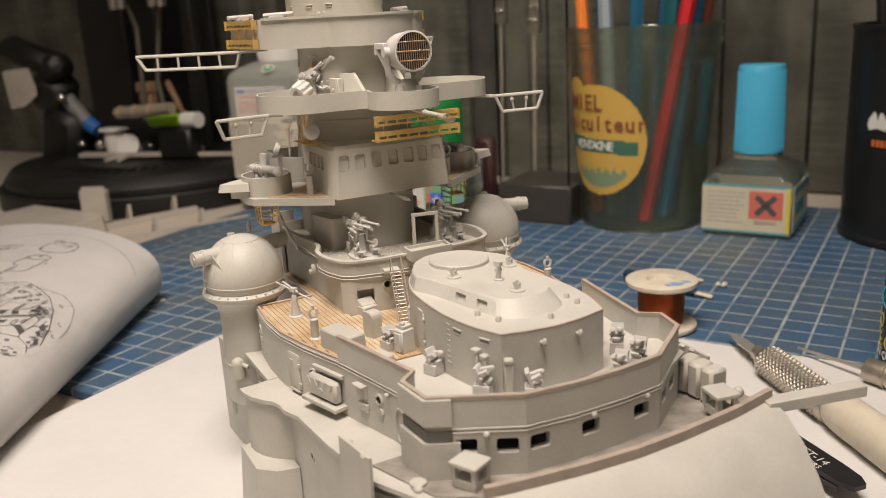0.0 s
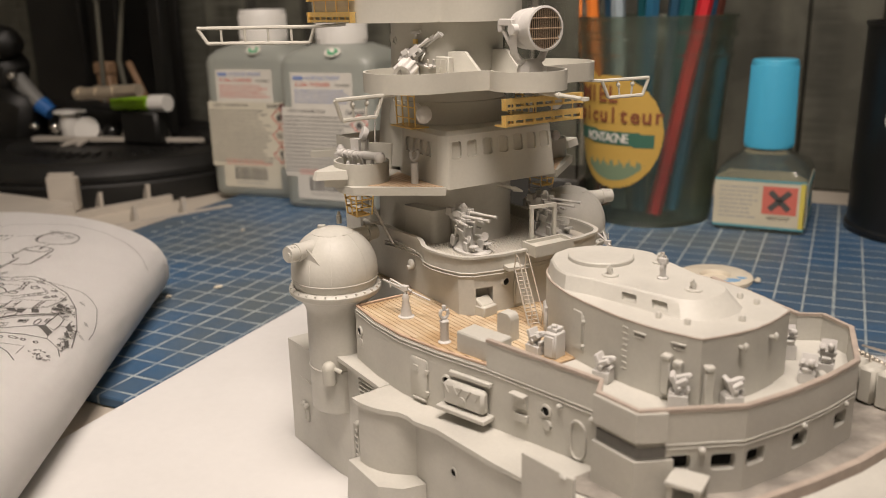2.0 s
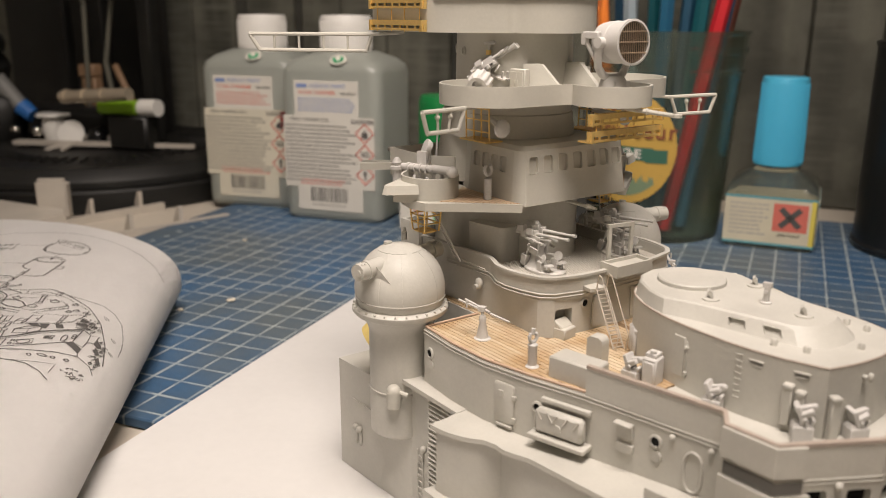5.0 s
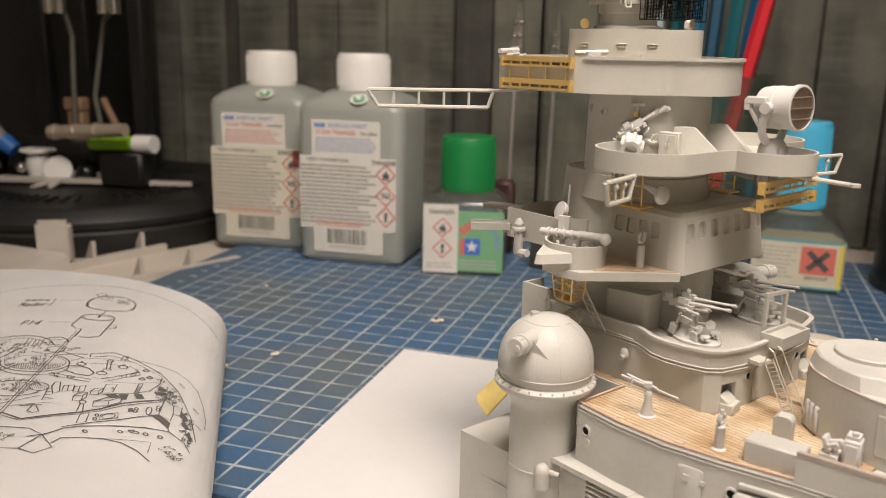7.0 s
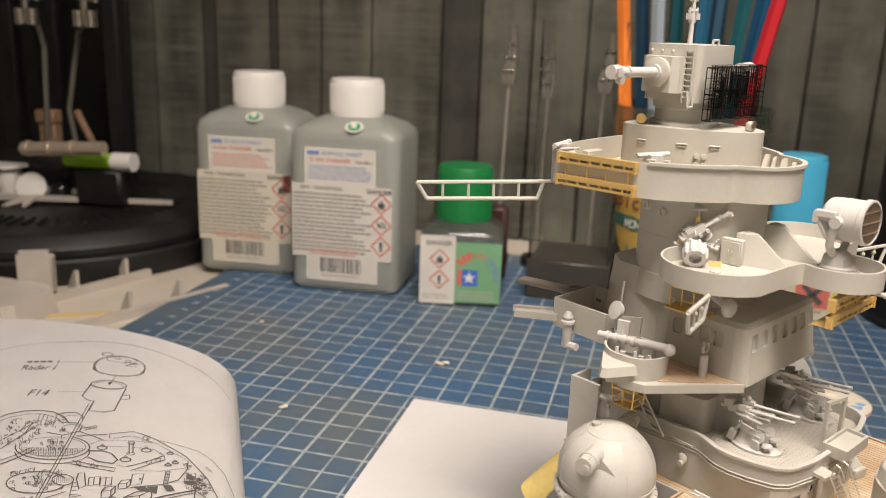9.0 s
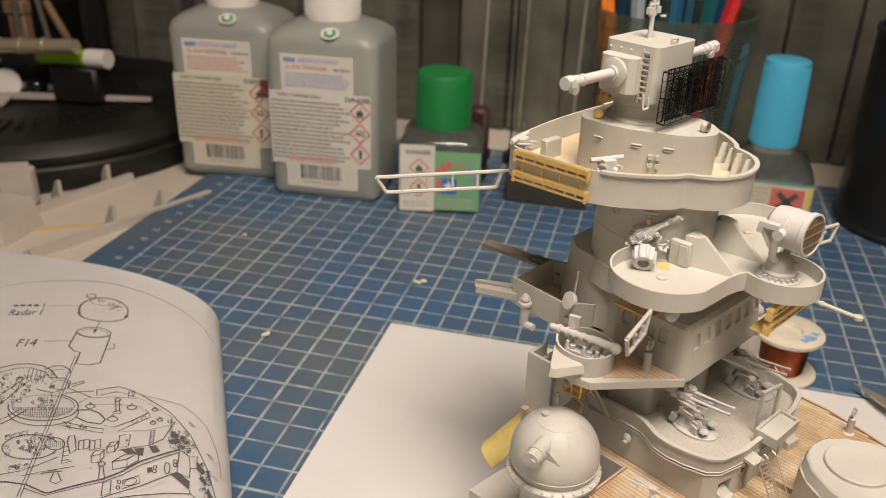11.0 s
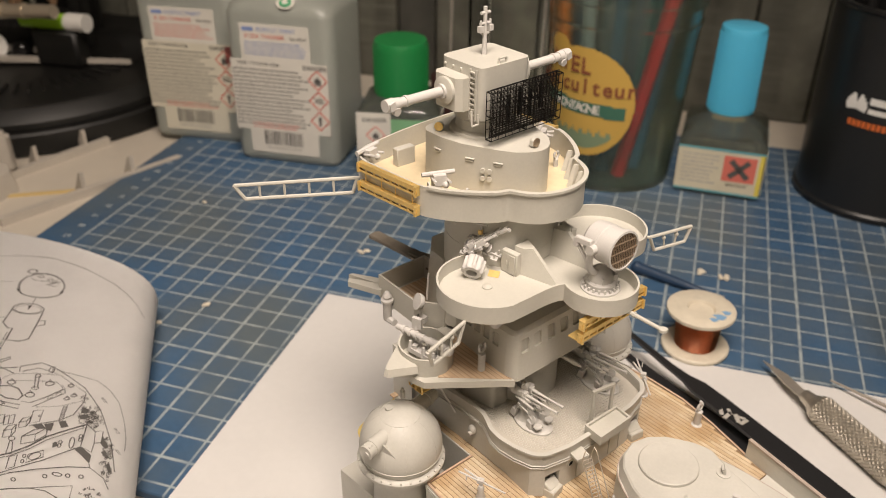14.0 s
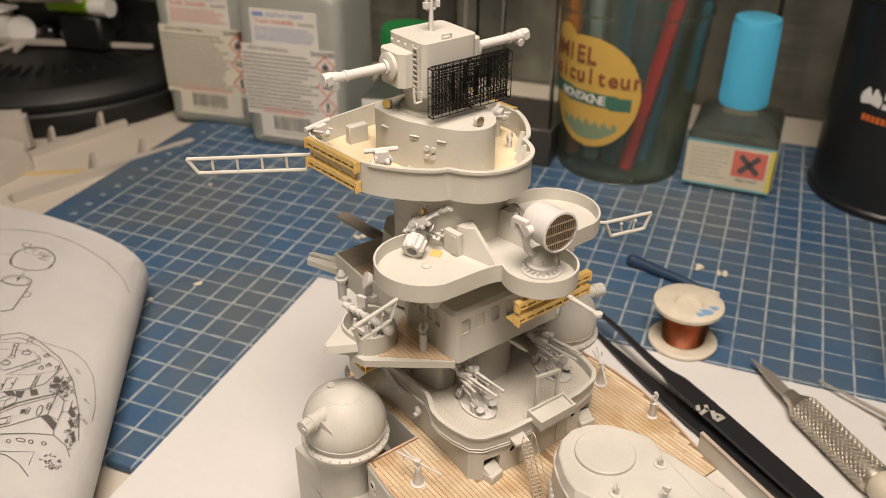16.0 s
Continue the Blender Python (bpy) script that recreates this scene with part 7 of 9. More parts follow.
PENCILS = [((0.72, 0.2, 0.03), -27, -6, -31, 4), ((0.02, 0.07, 0.13), -20, 4, -24, 12), ((0.3, 0.36, 0.4), -15, -12, -17, -2), ((0.01, 0.09, 0.11), -9, 12, -10, 20), ((0.02, 0.11, 0.2), -3, -14, 1, -6), ((0.02, 0.08, 0.14), 3, 6, 8, 14), ((0.015, 0.1, 0.12), 9, -10, 16, -2), ((0.02, 0.12, 0.25), 14, 10, 24, 14), ((0.03, 0.15, 0.3), 15, -4, 27, 0), ((0.55, 0.02, 0.03), 8, -20, 30, -9), ((0.2, 0.06, 0.04), 12, 18, 31, 14)]
for k, (colour, x0, y0, x1, y1) in enumerate(PENCILS):
    paint = material("pencil_paint", colour, 0.35, grain=0.08)
    a = Vector((x0 * 0.8, y0 * 0.8, 5.5))
    top_at = Vector((x1 * 1.25, y1 * 1.25, 168 + (k * 37) % 17))
    pencil = tagged(empty("pencil", pose(0.1115, 0.151, 0)), "coloured wooden pencil standing in the pot", "pencil", "pencils in the pot")
    bm = bmesh.new()
    rod(bm, a, top_at, 3.4, n=6)
    part("barrel", bm, paint, pencil)
    bm = bmesh.new()
    d = (top_at - a).normalized()
    rod(bm, top_at, top_at + d * 14, 3.3, 0.5, 8)
    part("sharpened_end", bm, CREAM, pencil)

# Black can
root = tagged(empty("black_can", pose(0.2405, 0.1655, 0)), "matt black cylinder with a white emblem and orange print", "can")
bm = bmesh.new()
lathe(bm, [(37, 0), (38.4, 1), (38.4, 3), (37.4, 4), (37.4, 92), (38.2, 93), (38, 94.5), (36, 94.5), (35.6, 20), (1, 20)], n=72)
part("can_wall", bm, BLACK, root)


def on_can(a, z):
    return Vector((37.7 * math.sin(radians(a)), -37.7 * math.cos(radians(a)), z))


bm = bmesh.new()
for k in range(7):
    for sgn in (-1, 1):
        p = on_can(-38 + sgn * (1 + k * 0.9), 55 - k * 0.4 + (k % 2))
        box(bm, p, (1.1, 0.3, 6.5 - k * 0.5), -38, 0, sgn * 18)
part("emblem", bm, WHITE, root)
for k in range(10):
    for z, h in ((56.5, 3.0), (52.0, 2.2)):
        bm = bmesh.new()
        box(bm, on_can(-28 + k * 3.0, z), (1.9, 0.3, h), -28 + k * 3)
        part("white_bar", bm, WHITE, root)
ORANGE = material("orange_print", (0.6, 0.14, 0.03), 0.5)
for k in range(12):
    bm = bmesh.new()
    box(bm, on_can(-40 + k * 3.3, 45.5), (1.6, 0.3, 2.8), -40 + k * 3.3)
    part("orange_bar", bm, ORANGE, root)
for k, (a, lean) in enumerate(((-60, -14), (-30, 6), (40, 12))):
    tool = tagged(empty("modelling_tool", pose(0.2405, 0.1655, 0)), "dark slim tool handle standing in the can", "tool", "tools in the can")
    bm = bmesh.new()
    rod(bm, (20 * math.sin(radians(a)), -20 * math.cos(radians(a)), 21), (24 * math.sin(radians(a)) + lean, -24 * math.cos(radians(a)), 190), 3.2, 2.4, 10)
    part("handle", bm, BLACK if k != 1 else STEEL, tool)

# Wire spool
root = tagged(empty("wire_spool", pose(0.163, 0.0075, 0.0004)), "small white plastic spool of enamelled copper wire", "wire spool")
IVORY = material("ivory_plastic", (0.66, 0.6, 0.48), 0.5, grain=0.05, stain=0.12, stain_scale=200)
bm = bmesh.new()
lathe(bm, [(4.2, 0), (11.6, 0), (12, 0.5), (12, 1.4), (11.5, 1.8), (4.2, 1.8)], n=48)
part("lower_flange", bm, IVORY, root)
bm = bmesh.new()
lathe(bm, [(3.2, 15.2), (11.6, 15.2), (12, 15.7), (12, 16.8), (11.4, 17.2), (5.0, 17.2), (4.6, 16.6), (4.4, 16.0), (0.2, 15.9)], n=48)
part("upper_flange", bm, IVORY, root, "ivory flange stained with blue paint")
bm = bmesh.new()
prof = [(4.3, 1.7)]
for k in range(34):
    z = 1.9 + k * 0.39
    prof += [(7.6 - 0.5 * abs(k - 20) / 20, z), (7.95 - 0.5 * abs(k - 20) / 20, z + 0.2)]
lathe(bm, prof + [(4.3, 15.2)], n=44)
part("copper_winding", bm, COPPER, root, "shiny copper winding")
bm = bmesh.new()
for x, y, r in ((6.5, -4.5, 2.6), (8.6, -1.2, 1.8), (4.5, -6.8, 1.7)):
    prism(bm, [(x + r * (0.8 + 0.3 * math.sin(3 * a)) * math.cos(a), y + r * 0.7 * math.sin(a)) for a in [k * 0.7 for k in range(9)]], 17.15, 17.3)
part("paint_stain", bm, material("paint_blue", (0.2, 0.36, 0.55), 0.6), root, "dried pale blue paint")

# Brush behind the spool
root = tagged(empty("paint_brush"), "dark blue plastic cap lying on the mat", "brush")
bm = bmesh.new()
rod(bm, (137, 53, 2.6), (158, 45.6, 2.1), 2.5, 1.7, 14)
ball(bm, (137, 53, 2.6), 2.6, n=12)
rod(bm, (158, 45.6, 2.1), (166, 42.8, 1.6), 1.7, 1.4, 12)
part("cap", bm, material("navy_plastic", (0.02, 0.045, 0.09), 0.4), root)
bm = bmesh.new()
for k in range(5):
    rod(bm, (166 + k * 0.1, 42.6 + k * 0.3, 1.4), (172.5, 40.6 + k * 0.8, 1.0), 0.5, 0.2, 5)
part("bristles", bm, CREAM, root)

for name, x, y, sz in (("crumb", 23.2, 32, 2.6), ("crumb", -30, -40, 1.6), ("crumb", -19.5, -24, 2.2), ("crumb", 163, 60.5, 3.2), ("crumb", 172, 58.8, 2.8), ("crumb", 249, 74, 2.2), ("crumb", -66, 52, 1.5)):
    bm = bmesh.new()
    r = random.Random(int(x))
    for k in range(4):
        ball(bm, (r.uniform(-sz, sz) * 0.7, r.uniform(-sz, sz) * 0.5, sz * 0.22), sz * r.uniform(0.3, 0.55), (1.2, 0.8, 0.5), 7)
    ob = tagged(link_mesh(name, bm, IVORY), "torn pale scrap of plastic on the mat", "scrap", "scraps on the mat")
    ob.matrix_world = pose(x * MM, y * MM, 0.0002, 0, 0, r.uniform(0, 180))

# Black tweezers
root = tagged(empty("tweezers"), "black coated steel tweezers with pale grey lettering", "tweezers")


def blade(bm, pts):
    """A flat tapered strip: rows of x, y, z, half width, thickness."""
    rows = []
    for i, (x, y, z, w, t) in enumerate(pts):
        a, b = pts[max(0, i - 1)], pts[min(len(pts) - 1, i + 1)]
        d = Vector((b[0] - a[0], b[1] - a[1], 0)).normalized()
        o = Vector((-d.y, d.x, 0)) * w
        rows.append([bm.verts.new((x + s * o.x, y + s * o.y, z + k * t)) for s, k in ((-1, 0), (1, 0), (1, 1), (-1, 1))])
    for a, b in zip(rows, rows[1:]):
        for i in range(4):
            bm.faces.new((a[i], a[(i + 1) % 4], b[(i + 1) % 4], b[i]))
    bm.faces.new(rows[0][::-1])
    bm.faces.new(rows[-1])


BLACKMETAL = material("black_coating", (0.015, 0.015, 0.016), 0.42, grain=0.2, scale=600)
bm = bmesh.new()
blade(bm, [(131, 4.6, 8.4, 0.5, 0.7), (140.5, -3.6, 8.0, 0.9, 1.0), (155, -17.0, 7.2, 1.25, 1.2), (160.8, -22.0, 7.2, 1.7, 1.2), (164.8, -25.4, 7.2, 3.2, 1.2), (172.6, -32.0, 7.0, 3.4, 1.2), (190.6, -47.7, 6.4, 3.4, 1.2), (210.6, -64.9, 5.4, 3.3, 1.2), (227.5, -78.9, 4.55, 3.3, 1.2), (230.8, -81.6, 4.4, 2.9, 1.2), (232.8, -83.2, 4.3, 1.6, 1.2)])
up = part("upper_blade", bm, BLACKMETAL, root)
bm = bmesh.new()
blade(bm, [(131, 2.6, 0.8, 0.5, 0.7), (143, -9, 0.8, 1.5, 1.0), (157, -22.0, 1.0, 2.4, 1.2), (171, -34, 1.3, 3.2, 1.2), (198, -56.5, 2.4, 3.2, 1.2), (230, -81.6, 3.1, 2.8, 1.2)])
part("lower_blade", bm, BLACKMETAL, root)
bm = bmesh.new()
r = random.Random(8)
for k, (dx, dy, w, h, t) in enumerate(((-4.2, 1.0, 1.5, 4.0, 12), (-1.8, -0.6, 1.5, 4.6, -28), (-1.2, 1.6, 3.2, 1.3, -70), (1.6, -1.4, 1.6, 4.4, 18), (4.0, -2.6, 1.5, 4.0, -38), (3.4, -0.6, 2.6, 1.2, -10))):
    box(bm, (176.0 + dx * 0.85, -36.4 + dy * 0.85, 8.1), (w * 0.85, h * 0.85, 0.12), t)
part("grey_mark", bm, INK_PALE, up, "grey maker's mark of slanted shapes")
words("code_lettering", "TST-14", 3.0, pose(0.2220, -0.0748, 0.00615, 0, 0, -38) @ pose(0, 0, 0, 0, 2.9, 0), LABEL, up)
words("tool_lettering", "TWEEZERS", 2.0, pose(0.2204, -0.0770, 0.00622, 0, 0, -38) @ pose(0, 0, 0, 0, 2.9, 0), LABEL, up)

# Craft knife
DARK_STEEL = material("handled_steel", (0.62, 0.565, 0.48), 0.36, 0.85, grain=0.25, scale=500, stain=0.3, stain_scale=150)
KNURL = material("knurled_steel", (0.5, 0.46, 0.39), 0.55, 0.7, grain=0.15, scale=500)
root = tagged(empty("craft_knife"), "craft knife with knurled steel collar and ivory plastic handle", "knife")
AX = Vector((0.627, -0.779, 0))
NECK = Vector((199.8, -16.2, 4.9))
bm = bmesh.new()
tipv = Vector((186.2, 2.4, 3.4))
side = Vector((-AX.y, AX.x, 0))
vs = []
for k in (-0.15, 0.15):
    up_v = Vector((0, 0, k))
    vs.append([bm.verts.new(p + up_v) for p in (tipv, tipv.lerp(NECK, 0.45) + side * 2.4, NECK + side * 1.6, NECK - side * 2.2, tipv.lerp(NECK, 0.6) - side * 2.0)])
for i in range(5):
    bm.faces.new((vs[0][i], vs[0][(i + 1) % 5], vs[1][(i + 1) % 5], vs[1][i]))
bm.faces.new(vs[0][::-1])
bm.faces.new(vs[1])
part("blade", bm, STEEL, root, "worn steel blade")
bm = bmesh.new()
rod(bm, NECK - AX * 1.5, NECK + AX * 3, 2.2, 2.8, 20)
rod(bm, NECK + AX * 3, NECK + AX * 5.5, 3.4, 4.2, 20)
part("collet", bm, DARK_STEEL, root)
hx = AX.to_track_quat("Z", "Y").to_matrix().to_4x4()
bm = bmesh.new()
lathe(bm, [(4.3, 4.6), (4.7, 6), (4.7, 37), (4.5, 38), (3.6, 38.4)], n=28, m=Matrix.Translation(NECK) @ hx)
handle = part("grip", bm, DARK_STEEL, root)
bm = bmesh.new()
for i in range(34):
    for k in range(18):
        a = 2 * math.pi * k / 18 + (i % 2) * math.pi / 18
        p = Matrix.Translation(NECK) @ hx @ Vector((4.78 * math.cos(a), 4.78 * math.sin(a), 6.4 + i * 0.9))
        bmesh.ops.create_cone(bm, cap_ends=False, segments=4, radius1=0.72, radius2=0.3, depth=0.34, matrix=Matrix.Translation(p) @ (p - (NECK + AX * (6.4 + i * 0.9))).to_track_quat("Z", "Y").to_matrix().to_4x4())
tagged(part("knurling", bm, KNURL, handle), kind="stuff")

bm = bmesh.new()
lathe(bm, [(0.3, 37.4), (3.4, 37.6), (4.6, 38.6), (5.2, 41), (5.4, 46), (5.4, 96), (5.0, 99), (0.4, 100)], n=30, m=Matrix.Translation(NECK + Vector((0, 0, 0.6))) @ hx)
part("handle", bm, IVORY, root, "smooth ivory plastic handle")

root = tagged(empty("needle_tool"), "thin steel needle in a ribbed steel handle", "needle tool")
bm = bmesh.new()
rod(bm, (208.5, -0.6, 2.4), (230, -14.2, 3.8), 0.35, 0.8, 8)
part("needle", bm, STEEL, root)
bm = bmesh.new()
ribs = [(0.3, -6), (3.2, -6), (3.5, -5)]
for k in range(18):
    ribs += [(3.5, k * 1.8 - 0.5), (3.95, k * 1.8 - 0.2), (3.95, k * 1.8 + 0.3), (3.5, k * 1.8 + 0.6)]
lathe(bm, ribs + [(3.2, 33), (0.3, 33.2)], n=24, m=Matrix.Translation((234, -16.4, 3.95)) @ Vector((0.888, -0.46, 0)).to_track_quat("Z", "Y").to_matrix().to_4x4())
part("handle", bm, DARK_STEEL, root)

# Instruction booklet with a curling page
GX, NX = Vector((0.5, -0.866, 0)), Vector((0.866, 0.5, 0))
PROFILE = [(-51, 0.6), (-46.5, 5.5), (-44.8, 11.5), (-46.8, 18), (-54, 23), (-66, 26), (-80, 27.4), (-94, 27.4), (-116, 26), (-142, 22), (-172, 15), (-202, 6), (-222, 1)]


def smooth_profile(k):
    n = len(PROFILE) - 1
    i = min(int(k), n - 1)
    t = k - i
    p = [Vector(PROFILE[max(0, min(n, j))]) for j in (i - 1, i, i + 1, i + 2)]
    return 0.5 * ((2 * p[1]) + (-p[0] + p[2]) * t + (2 * p[0] - 5 * p[1] + 4 * p[2] - p[3]) * t * t + (-p[0] + 3 * p[1] - 3 * p[2] + p[3]) * t ** 3)


ARC = [(0.0, 0.0)]
prev = smooth_profile(0)
for k in range(1, 241):
    cur = smooth_profile(k / 20)
    ARC.append((ARC[-1][0] + (cur - prev).length, k / 20))
    prev = cur


def on_page(u, v, lift=0.0):
    """The place on the page u along its curl from the lower edge and v down the sheet, in millimetres."""
    u = max(0.0, min(ARC[-1][0], u))
    for (a, ka), (b, kb) in zip(ARC, ARC[1:]):
        if u <= b:
            k = ka + (kb - ka) * (u - a) / max(1e-6, b - a)
            break
    p, d = smooth_profile(k), smooth_profile(min(12, k + 0.02)) - smooth_profile(max(0, k - 0.02))
    d.normalize()
    nrm = Vector((d.y, -d.x))
    p = p + nrm * lift
    s = 16 + (p.x + 51) * 0.62 + v
    q = NX * p.x + GX * s
    return Vector((q.x, q.y, p.y))


root = tagged(empty("instruction_booklet"), "open instruction booklet with a curling page of line drawings", "booklet")
for name, lift in (("printed_page", 0.0), ("page_below", -0.9)):
    bm = bmesh.new()
    nu, nv = 70, 24
    grid = [[bm.verts.new(on_page(ARC[-1][0] * i / nu, 230 * j / nv + (0 if lift == 0 else 1.5), lift)) for j in range(nv + 1)] for i in range(nu + 1)]
    for i in range(nu):
        for j in range(nv):
            bm.faces.new((grid[i][j], grid[i + 1][j], grid[i + 1][j + 1], grid[i][j + 1]))
    bmesh.ops.solidify(bm, geom=list(bm.faces), thickness=0.12)
    pg = part(name, bm, BOOK_PAPER, root)
    if lift == 0:
        page = pg


# ---- printing on the booklet page ----


def on_print(a, b, lift=0.2):
    return on_page(57 - a, 30 + b - 0.33 * a, lift)


BEND_A = (-35.226, 0.75648, -0.0068545, 2.6252e-05, 1.97372, -0.0232802, 0.000152936, -0.00683197, 2.89236e-05, 0.000140619)
BEND_B = (-25.905, 4.32092, -0.0456992, 0.000260801, 0.220137, -0.0095716, 2.30786e-05, -0.00446659, 0.000341873, -0.000342116)


def sheet(x, y):
    """Where a point of the drawing falls on the bent page."""
    terms = [x ** i * y ** j for i in range(4) for j in range(4 - i)]
    return sum(k * t for k, t in zip(BEND_A, terms)), sum(k * t for k, t in zip(BEND_B, terms))


def ink(bm, pts, w=0.28, closed=False):
    """A ribbon of ink along a line on the page."""
    w *= 0.72
    pts = list(pts) + ([pts[0]] if closed else [])
    fine = []
    for (a, b), (c, d) in zip(pts, pts[1:]):
        n = max(1, int(math.hypot(c - a, d - b) / 4))
        fine += [(a + (c - a) * k / n, b + (d - b) * k / n) for k in range(n)]
    fine.append(pts[-1])
    prev = None
    for i, (a, b) in enumerate(fine):
        p, q = fine[max(0, i - 1)], fine[min(len(fine) - 1, i + 1)]
        d = Vector((q[0] - p[0], q[1] - p[1]))
        if d.length < 1e-6:
            continue
        d.normalize()
        o = Vector((-d.y, d.x)) * w / 2
        cur = [bm.verts.new(on_print(a + o.x, b + o.y)), bm.verts.new(on_print(a - o.x, b - o.y))]
        if prev:
            bm.faces.new((prev[0], cur[0], cur[1], prev[1]))
        prev = cur


def ink_oval(bm, a, b, ra, rb, start=0, end=360, w=0.28, lean=0.0):
    n = max(6, int((end - start) / 14))
    pts = []
    for k in range(n + 1):
        t = radians(start + (end - start) * k / n)
        x, y = ra * math.cos(t), rb * math.sin(t)
        pts.append((a + x, b + y + lean * x))
    ink(bm, pts, w)


def ink_patch(bm, pts):
    bm.faces.new([bm.verts.new(on_print(a, b, 0.22)) for a, b in pts])


def print_part(name, make, label=""):
    bm = bmesh.new()
    make(bm)
    return part(name, bm, INK, page, label)


def pen(bm, pts, w=0.4, closed=False):
    """A line in the units of the drawing."""
    ink(bm, [sheet(*p) for p in pts], w, closed)


def pen_oval(bm, x, y, rx, ry, start=0, end=360, w=0.35, lean=0.0):
    n = max(6, int((end - start) / 14))
    pen(bm, [(x + rx * math.cos(radians(start + (end - start) * k / n)), y + ry * math.sin(radians(start + (end - start) * k / n)) + lean * rx * math.cos(radians(start + (end - start) * k / n))) for k in range(n + 1)], w)


def pen_fill(bm, pts):
    bm.faces.new([bm.verts.new(on_print(*sheet(*p), 0.22)) for p in pts])


def pen_box(bm, x, y, w, h, dx=0.8, dy=-0.6, t=0.3):
    """A box in oblique view: its front and the two faces behind."""
    front = [(x, y), (x + w, y - w * 0.18), (x + w, y - w * 0.18 + h), (x, y + h)]
    pen(bm, front, t, True)
    back = [(px + dx, py + dy) for px, py in front]
    pen(bm, [front[0], back[0], back[1], front[1]], t)
    pen(bm, [back[1], back[2], front[2]], t)


def pen_dashes(bm, pts, step=0.42):
    for (xa, ya), (xb, yb) in zip(pts, pts[1:]):
        n = max(1, int(math.hypot(xb - xa, yb - ya) / step))
        for k in range(n):
            p, q = (k + 0.2) / n, (k + 0.75) / n
            pen(bm, [(xa + (xb - xa) * p, ya + (yb - ya) * p), (xa + (xb - xa) * q, ya + (yb - ya) * q)], 0.34)


def page_border(bm):
    pen(bm, [(-6, 4.4), (0, 2.9), (5.5, 1.9), (13.3, 1.6), (19.7, 2.1), (25.7, 3.9), (32.1, 7.1), (36, 10), (38.3, 12.4)], 0.25)


print_part("page_border", page_border)


def radar_sketch(bm):
    ink_oval(bm, 1.7, 1.5, 7.6, 7.8, 150, 390, 0.5)
    ink_oval(bm, 1.7, 3.6, 7.6, 5.4, 0, 180, 0.5)
    ink_oval(bm, 1.9, -3.6, 4.6, 2.4, 0, 360, 0.22)
    ink_oval(bm, 0.6, -4.2, 0.9, 0.7)
    ink_oval(bm, 4.0, -2.6, 0.9, 0.8)
    ink_oval(bm, -2.8, -7.2, 1.6, 1.3, 0, 360, 0.4)
    ink(bm, [(3.4, 0.6), (7.6, -1.8), (6.4, 1.4), (3.4, 0.6)], 0.3)
    ink(bm, [(4.6, -0.6), (6.6, -1.6)], 0.6)
    ink_oval(bm, -3.2, 1.8, 2.2, 5.6, 110, 260, 0.3)
    ink(bm, [(1.4, 9), (0.2, 15.4)], 0.25)
    ink_patch(bm, [(-0.3, 14), (0.9, 14.2), (0.1, 16.6)])
    ink(bm, [(-15.4, -0.1), (-6.2, -0.2)], 0.2)


print_part("radar_dome_drawing", radar_sketch)


def drum_sketch(bm):
    ink_oval(bm, 0, 16, 5.0, 3.0, 0, 360, 0.45)
    ink_oval(bm, 0, 16.4, 4.2, 2.3, 0, 360, 0.2)
    ink(bm, [(-5, 16.4), (-6.4, 24.4), (-4.6, 27.2), (-2.8, 27.6), (-3.4, 33.8), (0.4, 34.2), (3.2, 32.6), (5.0, 17.4)], 0.5)
    ink(bm, [(4.4, 22.4), (6.4, 21.8), (6.6, 24.2), (4.2, 25.4)], 0.4)
    ink(bm, [(-13.7, 21.8), (-5.4, 21.6)], 0.2)


print_part("drum_drawing", drum_sketch)


def page_words(name, text, size, a, b, slant=0.25):
    curve = bpy.data.curves.new(name, "FONT")
    curve.body, curve.size, curve.shear = text, size, slant
    curve.align_x, curve.align_y = "LEFT", "CENTER"
    curve.resolution_u = 2
    tmp = new(name + "_curve", curve)
    me = bpy.data.meshes.new_from_object(tmp)
    bpy.data.objects.remove(tmp)
    for v in me.vertices:
        v.co = on_print(a + v.co.x, b - v.co.y * 1.5) * MM
    me.materials.clear()
    me.materials.append(INK)
    ob = new(name, me)
    ob.parent = page
    return ob


page_words("caption", "Radar I", 3.6, -27.4, 4.2)
page_words("caption", "F14", 4.0, -22.0, 22.8)


def caption_bars(bm):
    for k in range(4):
        ink(bm, [(-26.4 + 2.1 * k, -0.4), (-24.9 + 2.1 * k, -0.5)], 1.5)
    ink(bm, [(-16.8, -1.6), (-16.9, 0.9)], 0.4)


print_part("caption_bars", caption_bars)


